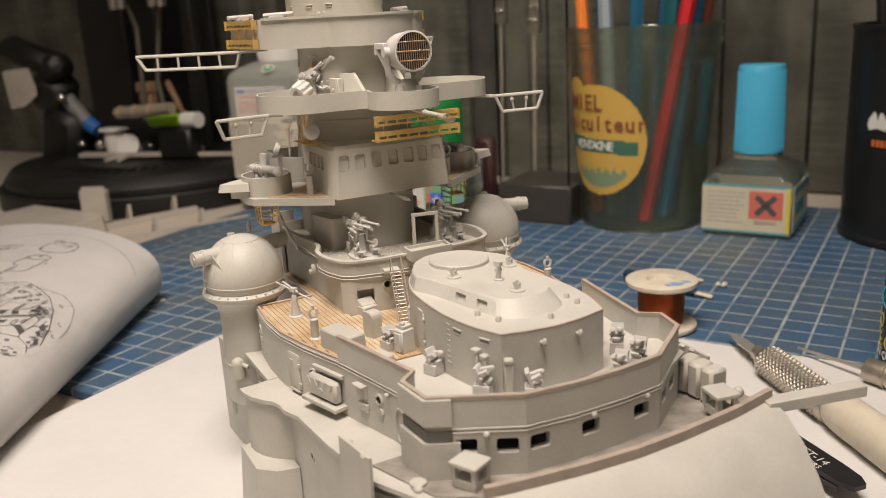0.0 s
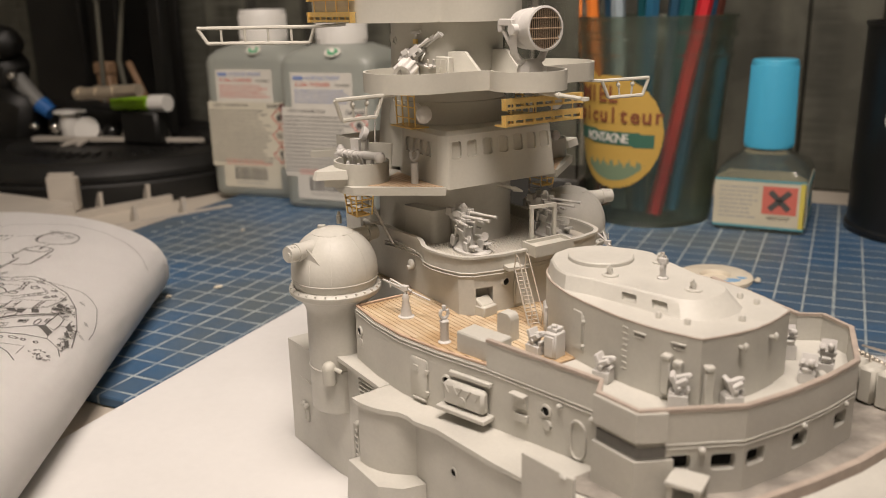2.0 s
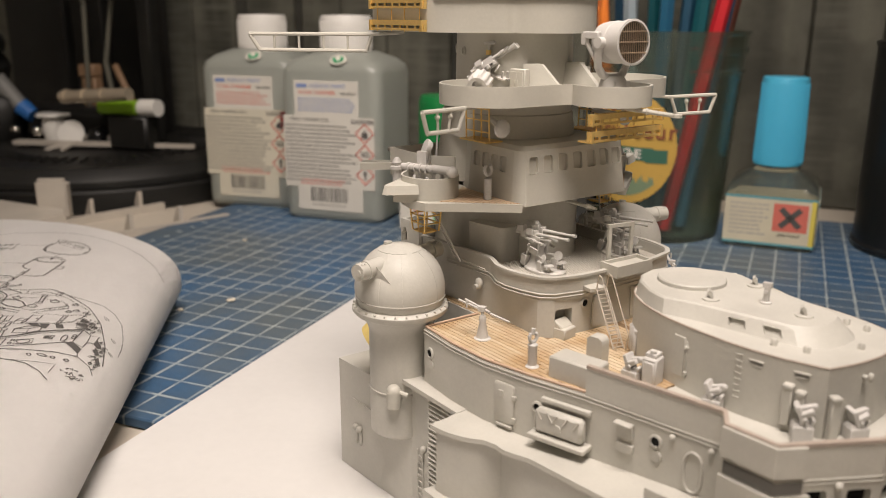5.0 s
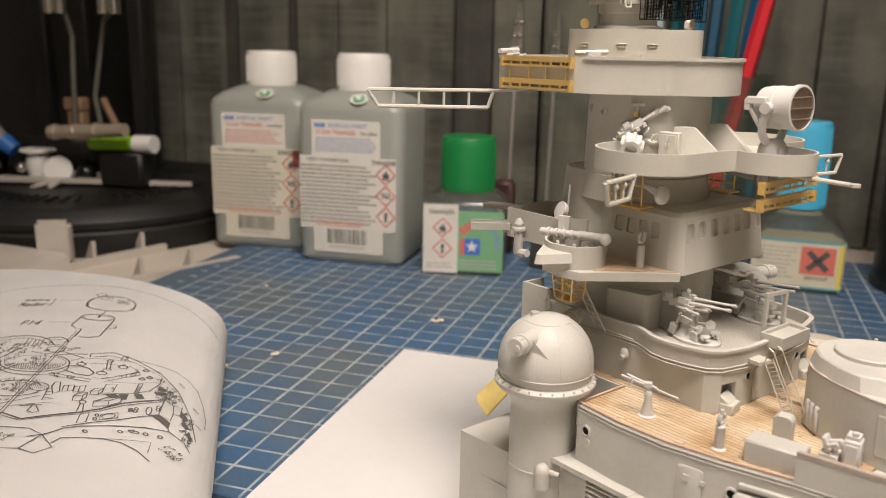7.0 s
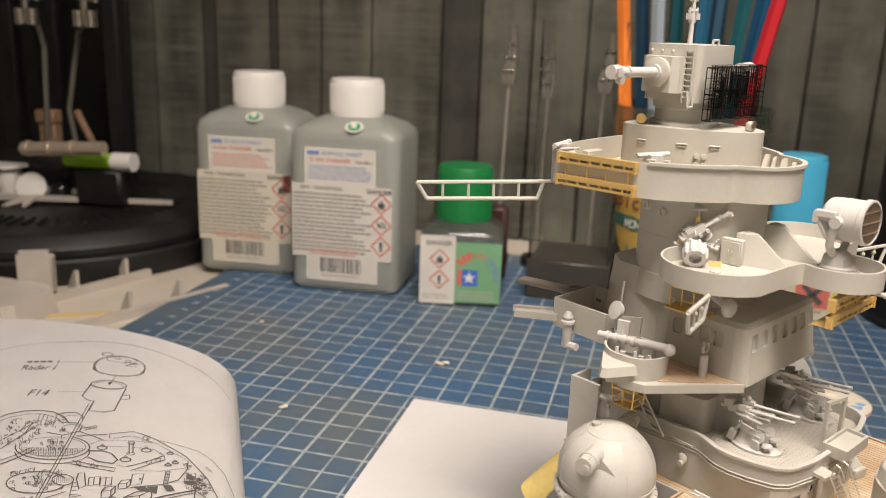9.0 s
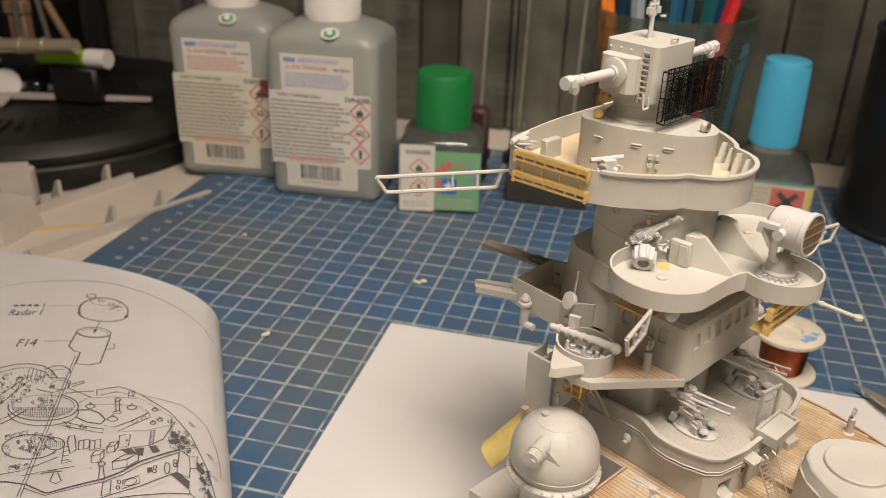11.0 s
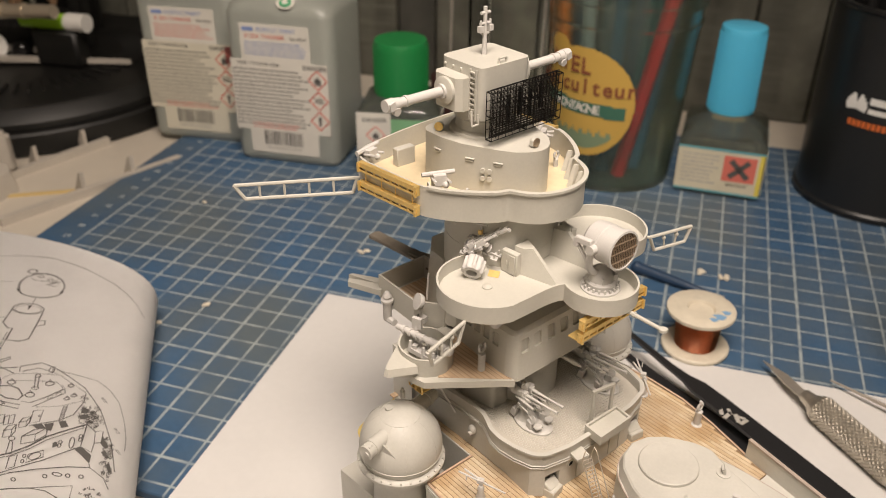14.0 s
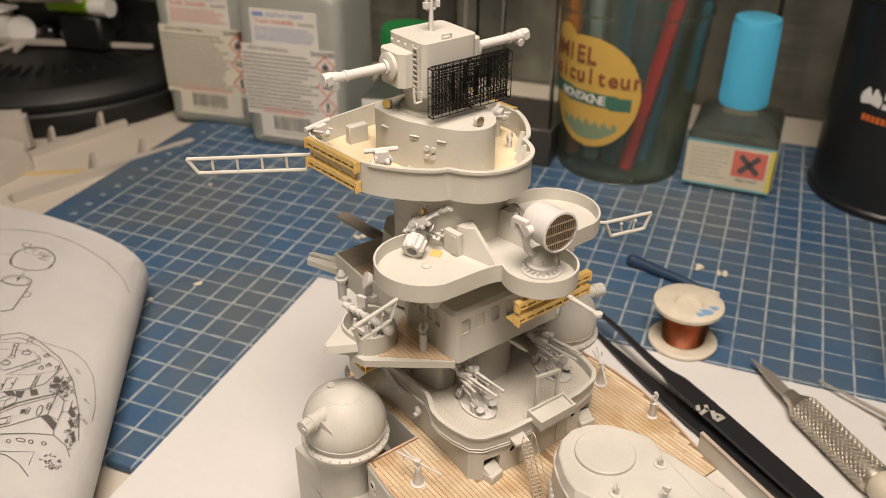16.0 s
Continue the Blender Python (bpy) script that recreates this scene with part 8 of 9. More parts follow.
def ship_sketch(bm):
    rng = random.Random(11)

    def clutter(x0, x1, y0, y1, count, size=0.7, slope=0.0):
        """Small fittings drawn as loops, boxes and strokes."""
        for k in range(count):
            x = rng.uniform(x0, x1)
            y = rng.uniform(y0, y1) + slope * (x - x0)
            r = rng.uniform(0.4, 1.0) * size
            if k % 4 == 0:
                pen_oval(bm, x, y, r * 0.5, r * 0.36, 0, rng.choice((240, 360)), 0.24)
            elif k % 4 == 1:
                pen_box(bm, x, y, r * 0.7, r * 0.6, 0.25, -0.2, 0.2)
            elif k % 4 == 2:
                pen(bm, [(x, y), (x + r, y - 0.3 * r), (x + r * 1.1, y + 0.4 * r)], 0.26)
            else:
                pen(bm, [(x, y), (x + 0.15, y + r), (x + 0.7 * r, y + r * 0.9)], 0.24)

    # mast, running down across the tower
    pen(bm, [(13.9, 14.9), (3.4, 40.2)], 0.3)
    pen(bm, [(13.4, 14.9), (2.8, 40.2)], 0.3)
    # bridge tower: upper gallery, lobes and hatched gun platforms
    pen(bm, [(-3, 18.6), (0, 17.2), (2.5, 16.6), (5, 16.4), (7.5, 16.7), (9.2, 17.6), (10.2, 19)], 0.5)
    pen(bm, [(-3, 19.4), (0, 18), (3, 17.2), (5.5, 17.1), (8, 17.9), (9.3, 19.2)], 0.3)
    pen(bm, [(7.8, 17.4), (9.4, 16.8), (11.2, 16.7), (12.4, 17.4), (12.5, 18.1)], 0.5)
    pen(bm, [(8.8, 17.9), (10, 17.4), (11.4, 17.4)], 0.28)
    for k in range(5):
        pen(bm, [(5.2 + k * 0.7, 17.2 + 0.1 * k), (4.6 + k * 0.7, 19.2 + 0.1 * k)], 0.24)
    pen(bm, [(-3, 24.0), (4.6, 18.8), (5.0, 19.4), (-2, 25.2)], 0.35)
    pen(bm, [(2.0, 20.9), (3.4, 18.6), (4.0, 19.0), (2.8, 21.2)], 0.35, True)
    pen(bm, [(6.4, 20.9), (9.2, 21.5), (12.1, 20.6), (12.5, 19.5), (11.4, 18.9), (8.4, 18.8)], 0.4)
    pen_oval(bm, 10.6, 20.1, 1.6, 0.8, 0, 360, 0.3)
    pen(bm, [(12.6, 20.0), (14.9, 19.3), (15.0, 19.6), (12.8, 20.4)], 0.4)
    pen(bm, [(12.0, 20.6), (16.2, 22.2)], 0.4)
    clutter(0, 9, 18.2, 21.6, 46, 0.8)
    pen_oval(bm, 7.6, 24.0, 6.3, 2.5, -60, 190, 0.5, -0.02)
    pen_oval(bm, 7.6, 25.0, 6.3, 2.4, -10, 180, 0.4, -0.02)
    pen_oval(bm, 7.6, 23.9, 5.6, 2.0, 0, 360, 0.22, -0.02)
    for k in range(26):
        x = 2.4 + k * 0.41
        h = 1.85 * math.sqrt(max(0.02, 1 - ((x - 7.6) / 5.5) ** 2))
        pen(bm, [(x, 24.0 + h * 0.1), (x, 24.0 + h)], 0.16)
    for k in range(6):
        y = 24.2 + k * 0.3
        w = 5.4 * math.sqrt(max(0.02, 1 - ((y - 24.0) / 2.0) ** 2))
        pen(bm, [(7.6 - w, y), (7.6 + w, y)], 0.14)
    clutter(5.4, 9.2, 22.2, 24.4, 26, 0.7)
    clutter(-2, 4, 21.4, 23.4, 18, 0.8)
    pen(bm, [(-3, 28.4), (1.5, 26.4), (4.6, 24.6)], 0.5)
    pen(bm, [(-3, 27.6), (1.2, 25.8), (3.8, 24.2)], 0.35)
    pen(bm, [(13.8, 24.5), (16, 24.4), (17.6, 24.9), (18.7, 26.1), (17.9, 26.9), (15.4, 26.6), (13.6, 25.8)], 0.6)
    pen(bm, [(11, 26.6), (14, 27.2), (18.4, 27.8), (18.2, 28.5), (13.6, 27.8), (10.8, 27.3)], 0.35)
    clutter(11, 15, 26.6, 27.4, 12, 0.5, 0.15)
    for k in range(3):
        x, y = 1.0 + k * 1.4, 29.2 - k * 0.35
        pen(bm, [(x, y), (x + 1.0, y - 0.25), (x + 0.8, y + 0.5), (x - 0.2, y + 0.75)], 0.32, True)
    pen_oval(bm, 5.2, 31.2, 5.0, 2.2, 20, 340, 0.45, -0.04)
    pen_oval(bm, 9.6, 30.6, 1.8, 1.1, 0, 360, 0.4)
    for k in range(9):
        pen(bm, [(8.2 + k * 0.35, 30.1), (8.2 + k * 0.35, 31.2)], 0.14)
    clutter(0.5, 9.2, 28.6, 32.6, 54, 0.8)
    pen(bm, [(12.2, 29.2), (13.2, 29.0), (13.5, 31.6), (12.4, 32.4), (11.9, 30.4), (12.2, 29.2)], 0.45)
    pen(bm, [(11.4, 30.4), (10.8, 34.2), (12.8, 33.6)], 0.35)
    for k in range(4):
        pen(bm, [(11.3 - 0.15 * k, 31.2 + k * 0.8), (12.2, 31.0 + 0.8 * k)], 0.28)
    pen(bm, [(-3, 36.4), (3, 35.6), (6.2, 34.6), (10.2, 33.0)], 0.3)
    clutter(1, 4.4, 34.2, 35.4, 10, 0.7)
    # conning tower with its studded roof
    outer = [(14, 23.2), (15.6, 22.3), (20.2, 22.1), (25, 22.5), (27.5, 24.1), (30.4, 25.9), (30.2, 27.3), (26, 28.1), (21.6, 28.2)]
    pen_dashes(bm, outer)
    pen_dashes(bm, [(15.8, 23.5), (20.4, 23.4), (24.8, 23.8), (26.1, 25.0), (23.4, 26.4), (20.2, 27.4), (18.4, 27.2)])
    pen(bm, [(20.2, 27.5), (23.4, 26.3), (26.4, 25.0), (25.7, 24.3)], 0.28)
    pen(bm, [(20.9, 28.2), (26.6, 25.8), (26.4, 25.0)], 0.28)
    for x, y in ((23.5, 26.3), (25.0, 25.8)):
        pen(bm, [(x, y), (x + 0.8, y - 0.3), (x + 0.9, y + 0.2), (x + 0.1, y + 0.5)], 0.3, True)
    for x, y, r in ((16.0, 23.8, 0.8), (20.0, 26.0, 0.9), (23.4, 24.0, 0.8), (27.1, 26.8, 0.5), (28.3, 26.3, 0.5), (27.4, 24.5, 0.5)):
        pen_oval(bm, x, y, r, r * 0.45, 0, 360, 0.45)
        pen(bm, [(x - 0.4 * r, y - 0.3), (x, y - 0.9 * r), (x + 0.5 * r, y - 0.3)], 0.45)
    pen(bm, [(20.6, 24.8), (20.5, 22.9), (21.2, 22.7), (21.2, 24.7)], 0.4)
    pen_oval(bm, 20.9, 22.6, 0.5, 0.3, 0, 360, 0.45)
    pen_oval(bm, 20.8, 24.8, 0.7, 0.25, 0, 360, 0.3)
    pen(bm, [(30.4, 26), (30.3, 27.6), (28.8, 29.9)], 0.35)
    pen(bm, [(21.0, 31.6), (26.6, 30.7), (28.7, 29.8)], 0.35)
    pen(bm, [(21.3, 28.9), (23.2, 28.7), (22.8, 30.8), (21.0, 31.2)], 0.35, True)
    pen_oval(bm, 22.6, 29.8, 0.15, 0.15, 0, 360, 0.3)
    for k in range(9):
        pen(bm, [(26.8 - 0.05 * k, 28.2 + k * 0.3), (27.5 - 0.05 * k, 28.1 + k * 0.3)], 0.24)
    pen(bm, [(26.8, 28.1), (26.4, 30.8)], 0.24)
    pen(bm, [(27.5, 28.0), (27.1, 30.7)], 0.24)
    # breastwork beyond the tower
    pen(bm, [(11.5, 21.6), (14.7, 21.2), (16.7, 21.1)], 0.45)
    pen(bm, [(17.2, 21.8), (17.2, 20.9), (21.1, 20.3), (22.2, 20.6), (25, 21.8), (30, 25.0), (33.6, 29.2), (36.6, 35.2), (38.2, 40.5)], 0.4)
    pen(bm, [(17.8, 21.8), (20.6, 21.2), (21.8, 21.4), (24.4, 22.3)], 0.3)
    pen_box(bm, 22.8, 21.4, 0.7, 0.8, 0.3, -0.3)
    pen(bm, [(25, 21.8), (28.4, 22.7), (32.1, 23.9), (34.6, 25.7), (36.7, 28), (38.4, 31.7), (39.2, 34.4), (39.4, 36.7)], 0.24)
    for x, y in ((33.3, 27.0), (36.6, 32.6), (37.6, 36.4)):
        pen(bm, [(x, y), (x + 0.8, y + 0.9), (x + 1.2, y + 0.9), (x + 0.3, y)], 0.24, True)
    clutter(29.4, 34.0, 26.2, 28.4, 26, 0.7, 0.75)
    clutter(29.8, 33.4, 28.4, 31.4, 46, 0.8, 0.3)
    clutter(35.2, 37.2, 33.2, 40.0, 44, 0.7, 1.2)
    # dark planking between the fittings
    for quad in ([(21.4, 31.4), (23.3, 31.2), (24.4, 32.2), (22.6, 32.2)], [(23.8, 31.3), (25.6, 31.1), (25.4, 32.6), (24.4, 32.4)], [(26.4, 30.9), (27.7, 30.8), (28.4, 31.9), (27.1, 32.1)],
                 [(29.6, 30.0), (31.4, 29.8), (32.0, 30.5), (30.4, 30.7)], [(30.2, 28.4), (31.2, 28.9), (31.6, 29.6), (30.2, 29.6)], [(30.0, 35.9), (31.6, 35.8), (33.5, 37.4), (33.4, 38.9), (31.6, 37.2)],
                 [(34.8, 33.8), (36.3, 36.0), (35.7, 36.3), (34.7, 35.3)], [(35.7, 36.5), (36.7, 37.9), (36.2, 38.1), (35.1, 36.9)], [(36.8, 38.6), (37.6, 40.4), (37.0, 40.6), (36.4, 39.2)]):
        pen_fill(bm, quad)
    # lockers on the deck
    for x in (14.0, 16.0):
        pen(bm, [(x, 30.0), (x + 1.9, 29.6), (x + 1.8, 31.2), (x - 0.1, 31.6)], 0.42, True)
        pen(bm, [(x + 0.9, 29.8), (x + 0.8, 31.4)], 0.35)
    pen_box(bm, 19.0, 31.0, 1.4, 1.0, 0.6, -0.8, 0.4)
    pen_box(bm, 16.2, 32.6, 1.6, 1.3, 0.7, -0.9, 0.4)
    pen_box(bm, 20.0, 33.6, 2.6, 1.4, 2.0, -1.2, 0.42)
    pen(bm, [(17.6, 36.0), (17.4, 37.0), (18.6, 36.8), (18.4, 34.6), (17.8, 34.4), (17.6, 36.0)], 0.4)
    pen_oval(bm, 18.1, 34.0, 0.6, 0.4, 0, 360, 0.4)
    # near breastwork, deck edge and corner bay
    pen(bm, [(-3, 37.2), (1, 37.4), (4.4, 38.0), (7.8, 39.5), (8.4, 39.5), (18.3, 36.7), (21.6, 35.4), (24.8, 33.6), (31.7, 31.7)], 0.65)
    pen(bm, [(4.0, 38.6), (7.8, 40.0), (18.4, 37.2), (21.8, 35.9), (25.0, 34.2), (31.7, 32.2)], 0.3)
    pen(bm, [(31.7, 31.7), (33.4, 33.1), (34.8, 33.0), (34.8, 35.1), (33.6, 35.2), (33.4, 36.8), (31.3, 35.7), (31.7, 31.7)], 0.4)
    pen(bm, [(33.4, 33.1), (33.6, 35.2)], 0.3)
    pen(bm, [(31.3, 35.7), (25, 37.9), (20.6, 39.2), (15.6, 41.0)], 0.38)
    pen(bm, [(18.3, 37.4), (19.8, 37.0), (19.6, 39.2), (18.0, 39.8)], 0.38, True)
    pen(bm, [(21.9, 36.9), (24.7, 36.1), (24.8, 37.4), (21.7, 38.4)], 0.38, True)
    pen_oval(bm, 23.2, 37.2, 1.1, 0.6, 0, 360, 0.3, -0.25)
    pen_oval(bm, 29.6, 34.9, 0.45, 1.0, 0, 360, 0.4)
    for x, y in ((21.2, 37.2), (21.0, 38.2), (26.6, 35.0), (27.5, 34.7), (27.4, 35.3), (31.0, 33.8), (31.0, 34.4)):
        pen_oval(bm, x, y, 0.3, 0.32, 0, 360, 0.38)
    pen_fill(bm, [(26.1, 34.8), (27.0, 34.6), (27.0, 35.4), (26.2, 35.7)])
    pen(bm, [(7.1, 36.0), (11.0, 35.5)], 0.42)
    pen(bm, [(8.2, 35.6), (9.8, 35.3)], 0.3)
    pen(bm, [(9.4, 35.8), (8.7, 37.4), (9.8, 37.8), (10.8, 37.3), (10.1, 35.8)], 0.4)
    pen(bm, [(3.6, 36.4), (13.2, 34.6)], 0.24)
    # shelf, side and sponson below
    pen(bm, [(10, 44.2), (13.2, 43.2), (14.8, 42.2), (16.0, 41.3), (18.9, 40.4), (24, 39.6), (29.7, 39.3), (33.6, 39.6)], 0.42)
    pen(bm, [(33.4, 38.9), (33.6, 39.6), (36.4, 41.6), (37.6, 43.6)], 0.35)
    for x, y, rx in ((19.9, 41.6, 0.45), (25.8, 40.9, 0.4), (28.0, 40.6, 0.9), (30.0, 40.9, 0.4), (32.4, 41.2, 0.4)):
        pen_oval(bm, x, y, rx, 0.3, 0, 360, 0.4, 0.2)
    pen(bm, [(14.6, 45.4), (16.2, 43.8), (19.6, 43.3), (23.3, 43.1), (26.4, 43.6), (29.3, 45.2), (31.6, 47.4)], 0.4)
    pen(bm, [(23.3, 43.1), (31.2, 42.8), (31.0, 45.4)], 0.24)
    pen(bm, [(0, 42.6), (5, 41.8), (10, 42.0), (12.6, 43.4), (9.2, 47.4), (3, 47.4), (7.4, 44.0), (-2, 44.8)], 0.45)
    pen(bm, [(9.2, 47.4), (12, 48.4), (15, 46.4), (12.6, 43.4)], 0.4)
    clutter(2, 7, 43.6, 46.6, 14, 0.9)
    clutter(32.6, 36.4, 41.8, 45.0, 18, 0.7, 0.7)


tagged(print_part("ship_drawing", ship_sketch, "fine black line drawing of the finished ship"), kind="stuff")

# ---- left side of the bench ----
FLOOR = -3.5
RUBBER = material("black_rubber", (0.012, 0.0118, 0.0105), 0.5, grain=0.3, scale=300, bump=0.3, stain=0.4, stain_scale=40)
CREAM = material("cream_styrene", (0.5, 0.46, 0.4), 0.5, grain=0.05, scale=600, stain=0.1)
CHROME = material("chrome", (0.62, 0.6, 0.56), 0.18, 1.0, grain=0.08)

root = tagged(empty("turntable"), "black round work turntable with stepped rim, dusty", "turntable")
CX, CY = -250.0, 160.0


def disc(profile, n=90):
    bm = bmesh.new()
    lathe(bm, profile, (CX, CY), n)
    return bm


part("base_ring", disc([(104, FLOOR), (107.5, FLOOR + 1), (107.5, 8.6), (106.4, 9.8), (100, 10), (2, 10)]), RUBBER, root)
part("rim", disc([(101, 10), (103.2, 10.6), (103.2, 14), (98, 20.4), (96.4, 21.2), (95, 20.6), (94, 20.0), (0.5, 20.0)]), RUBBER, root)
bm = bmesh.new()
for k in range(56):
    a = 2 * math.pi * k / 56
    c, s = math.cos(a), math.sin(a)
    box(bm, (CX + 62 * c, CY + 62 * s, 20.6), (16, 1.8, 1.2), math.degrees(a))
tagged(part("ribs", bm, RUBBER, root), kind="stuff")

root = tagged(empty("plastic_spar"), "long pale grey plastic spar with a hooked end", "plastic part")
bm = bmesh.new()
a, b = Vector((-297, 131, 24)), Vector((-178, 161, 23.6))
d = (b - a).normalized()
n = Vector((-d.y, d.x, 0))
for p, q, w in ((0, 0.62, 3.6), (0.6, 1.0, 1.7)):
    s, e = a + (b - a) * p, a + (b - a) * q
    vs = [s + n * w, s - n * w, e - n * w * 0.5, e + n * w * 0.5]
    prism(bm, [(v.x, v.y) for v in vs], 22.0, 24.8)
part("spar", bm, CREAM, root)
bm = bmesh.new()
for sg in (-1, 1):
    m = a + (b - a) * 0.32 + n * sg
    slab(bm, [(m.x - 3, m.y - 2, 25), (m.x + 4, m.y, 25), (m.x + 6 * sg, m.y - 14, 21.6), (m.x + 6 * sg - 3, m.y - 14, 21.6)], 1.2)
part("hook", bm, CREAM, root)
bm = bmesh.new()
slab(bm, [(-260, 152, 27.5), (-222, 160, 27.2), (-214, 169, 26), (-218, 174, 26), (-262, 166, 27)], 3.4)
part("plate", bm, CREAM, root)

root = tagged(empty("thread_spool"), "small white thread spool standing on the turntable", "spool")
bm = bmesh.new()
lathe(bm, [(0.5, 20.2), (11, 20.2), (11.4, 21), (11, 22), (6.5, 23), (7.6, 28), (7.6, 34), (6.5, 37.6), (10.6, 38.6), (11.2, 39.4), (10.6, 40.6), (0.5, 40.6)], (-282, 150), 32)
part("spool_body", bm, WHITE, root)
bm = bmesh.new()
lathe(bm, [(0.3, 0), (8.4, 0), (8.6, 1), (0.3, 1.6)], n=30, m=pose(-262, 144, 29, 70, 0, 25))
tagged(link_mesh("white_disc", bm, WHITE), "round white plastic disc leaning on the spool", "disc")

bm = bmesh.new()
ball(bm, (-248, 152, 26.8), 6.4, n=24)
tagged(link_mesh("black_bead", bm, material("gloss_black", (0.008, 0.008, 0.008), 0.08, grain=0.1)), "glossy black round bead on the turntable", "bead")

root = tagged(empty("tool_roll"), "dark tool clutter with a metal tube and lime marker", "tools")
bm = bmesh.new()
rod(bm, (-259, 137, 53.2), (-205, 137, 57.0), 4.0, n=22)
for x in (-256, -241, -226):
    rod(bm, (x, 137, 56.6 + (x + 213) * 0.069), (x + 1.6, 137, 56.7 + (x + 213) * 0.069), 4.6, n=22)
part("metal_tube", bm, material("pale_brass", (0.6, 0.52, 0.4), 0.35, 0.6, grain=0.1), root, "pale brass tube")
LIME = material("lime_plastic", (0.33, 0.62, 0.03), 0.4)
bm = bmesh.new()
rod(bm, (-240, 150, 46.6), (-207, 150, 47.4), 4.6, n=20)
part("lime_marker", bm, LIME, root, "lime green marker barrel")
bm = bmesh.new()
rod(bm, (-208, 150, 47.4), (-195, 150, 47.8), 5.4, n=20)
part("marker_cap", bm, WHITE, root)
bm = bmesh.new()
box(bm, (-218, 152, 31.5), (30, 13, 22.4), 3)
cut(bm, 2)
part("marker_rest", bm, RUBBER, root)
bm = bmesh.new()
box(bm, (-270, 172, 33), (84, 34, 22), 4)
cut(bm, 5)
part("holder", bm, RUBBER, root, "black ridged holder")
bm = bmesh.new()
for k in range(22):
    box(bm, (-303 + k * 3.4, 154 + k * 0.2, 33), (1.2, 2.4, 20), 4)
tagged(part("ridging", bm, RUBBER, root), kind="stuff")
TAN = material("tan_wood", (0.26, 0.16, 0.09), 0.6, grain=0.3, scale=200)
bm = bmesh.new()
box(bm, (-273, 178, 50), (12, 8, 28))
box(bm, (-273, 177, 67), (14, 9, 8.4))
rod(bm, (-258, 184, 71), (-245, 184, 46), 2.6, n=8)
cut(bm, 1.2)
part("wooden_block", bm, TAN, root, "brown wooden block end")

root = tagged(empty("lamp_stand"), "black lamp stand with uprights, springs and cords", "lamp stand")
for x, y, w in ((-317, 200, 13), (-293, 210, 15), (-228, 185, 11)):
    bm = bmesh.new()
    box(bm, (x, y, 151), (w, 9, 262))
    cut(bm, 1.5)
    part("upright", bm, RUBBER, root)
bm = bmesh.new()
box(bm, (-318, 222, 151), (150, 4, 262))
cut(bm, 1.0)
part("added_dark_sheet", bm, RUBBER, root, "added dull black sheet that darkens the wall behind the uprights")
bm = bmesh.new()
box(bm, (-312, 202, 18), (90, 10, 44))
cut(bm, 3)
part("foot", bm, RUBBER, root)
bm = bmesh.new()
box(bm, (-278, 186, 284), (130, 46, 14))
part("crossbar", bm, RUBBER, root)
for line in ([(-264, 162, 126), (-266, 170, 110), (-270, 170, 40)], [(-224, 158, 126), (-241, 170, 120), (-252, 170, 73), (-247, 170, 40)]):
    bm = bmesh.new()
    wire(bm, line, 1.6, 8)
    part("cord", bm, material("grey_cord", (0.12, 0.115, 0.09), 0.6), root)
for x in (-262, -223):
    bm = bmesh.new()
    pts = [(x + 7 * math.cos(k * 0.7), 153 + 7 * math.sin(k * 0.7), 137 + k * 0.42) for k in range(190)]
    wire(bm, pts, 0.9, 5)
    spring = part("spring", bm, STEEL, root, "dull steel coil spring")
    bm = bmesh.new()
    rod(bm, (x, 153, 124), (x, 153, 139), 2.2, n=10)
    for dx in (-4, 4):
        rod(bm, (x + dx, 153, 123), (x + dx, 153, 132), 3.6, n=14)
    part("spring_hook", bm, CHROME, spring)
    bm = bmesh.new()
    rod(bm, (x, 153, 214), (x, 153, 290), 2.2, n=10)
    box(bm, (x, 178, 288), (8, 56, 8))
    part("spring_arm", bm, RUBBER, root)

root = tagged(empty("helping_hand_clamp"), "black jointed clamp holding a pale part, blue grip", "clamp")
for c, s in (((-334, 150, 30), (34, 30, 52)), ((-338, 148, 66), (30, 26, 30)), ((-352, 146, 92), (60, 22, 18)), ((-322, 140, 86), (18, 20, 20))):
    bm = bmesh.new()
    box(bm, c, s, 12, 8, 20)
    cut(bm, 6)
    part("clamp_joint", bm, RUBBER, root)
GREYPL = material("grey_handle", (0.2, 0.2, 0.19), 0.45)
bm = bmesh.new()
rod(bm, (-340, 146, 76), (-310, 150, 44), 6.5, 5.4, 18)
part("handle", bm, GREYPL, root)
bm = bmesh.new()
rod(bm, (-309, 150, 43.5), (-301, 151, 38), 6.2, 5, 18)
part("grip", bm, material("blue_grip", (0.03, 0.14, 0.42), 0.4), root, "blue plastic grip")
bm = bmesh.new()
slab(bm, [(-372, 130, 84), (-346, 134, 86), (-338, 132, 72), (-352, 130, 64), (-366, 128, 62)], 6)
part("held_part", bm, CREAM, root)
for k, (x, z) in enumerate(((-318, 64), (-304, 30), (-285, 30))):
    bm = bmesh.new()
    ball(bm, (x, 138, z), 3.4, n=14)
    part("knob", bm, CHROME, root)

root = tagged(empty("hull_part"), "pale grey hull moulding with brackets lying on the table", "model part")


def plank_between(bm, a, b, w, z0, z1):
    a, b = Vector(a), Vector(b)
    d = (b - a).normalized()
    n = Vector((-d.y, d.x)) * w / 2
    prism(bm, [tuple(a - n), tuple(b - n), tuple(b + n), tuple(a + n)], z0, z1)


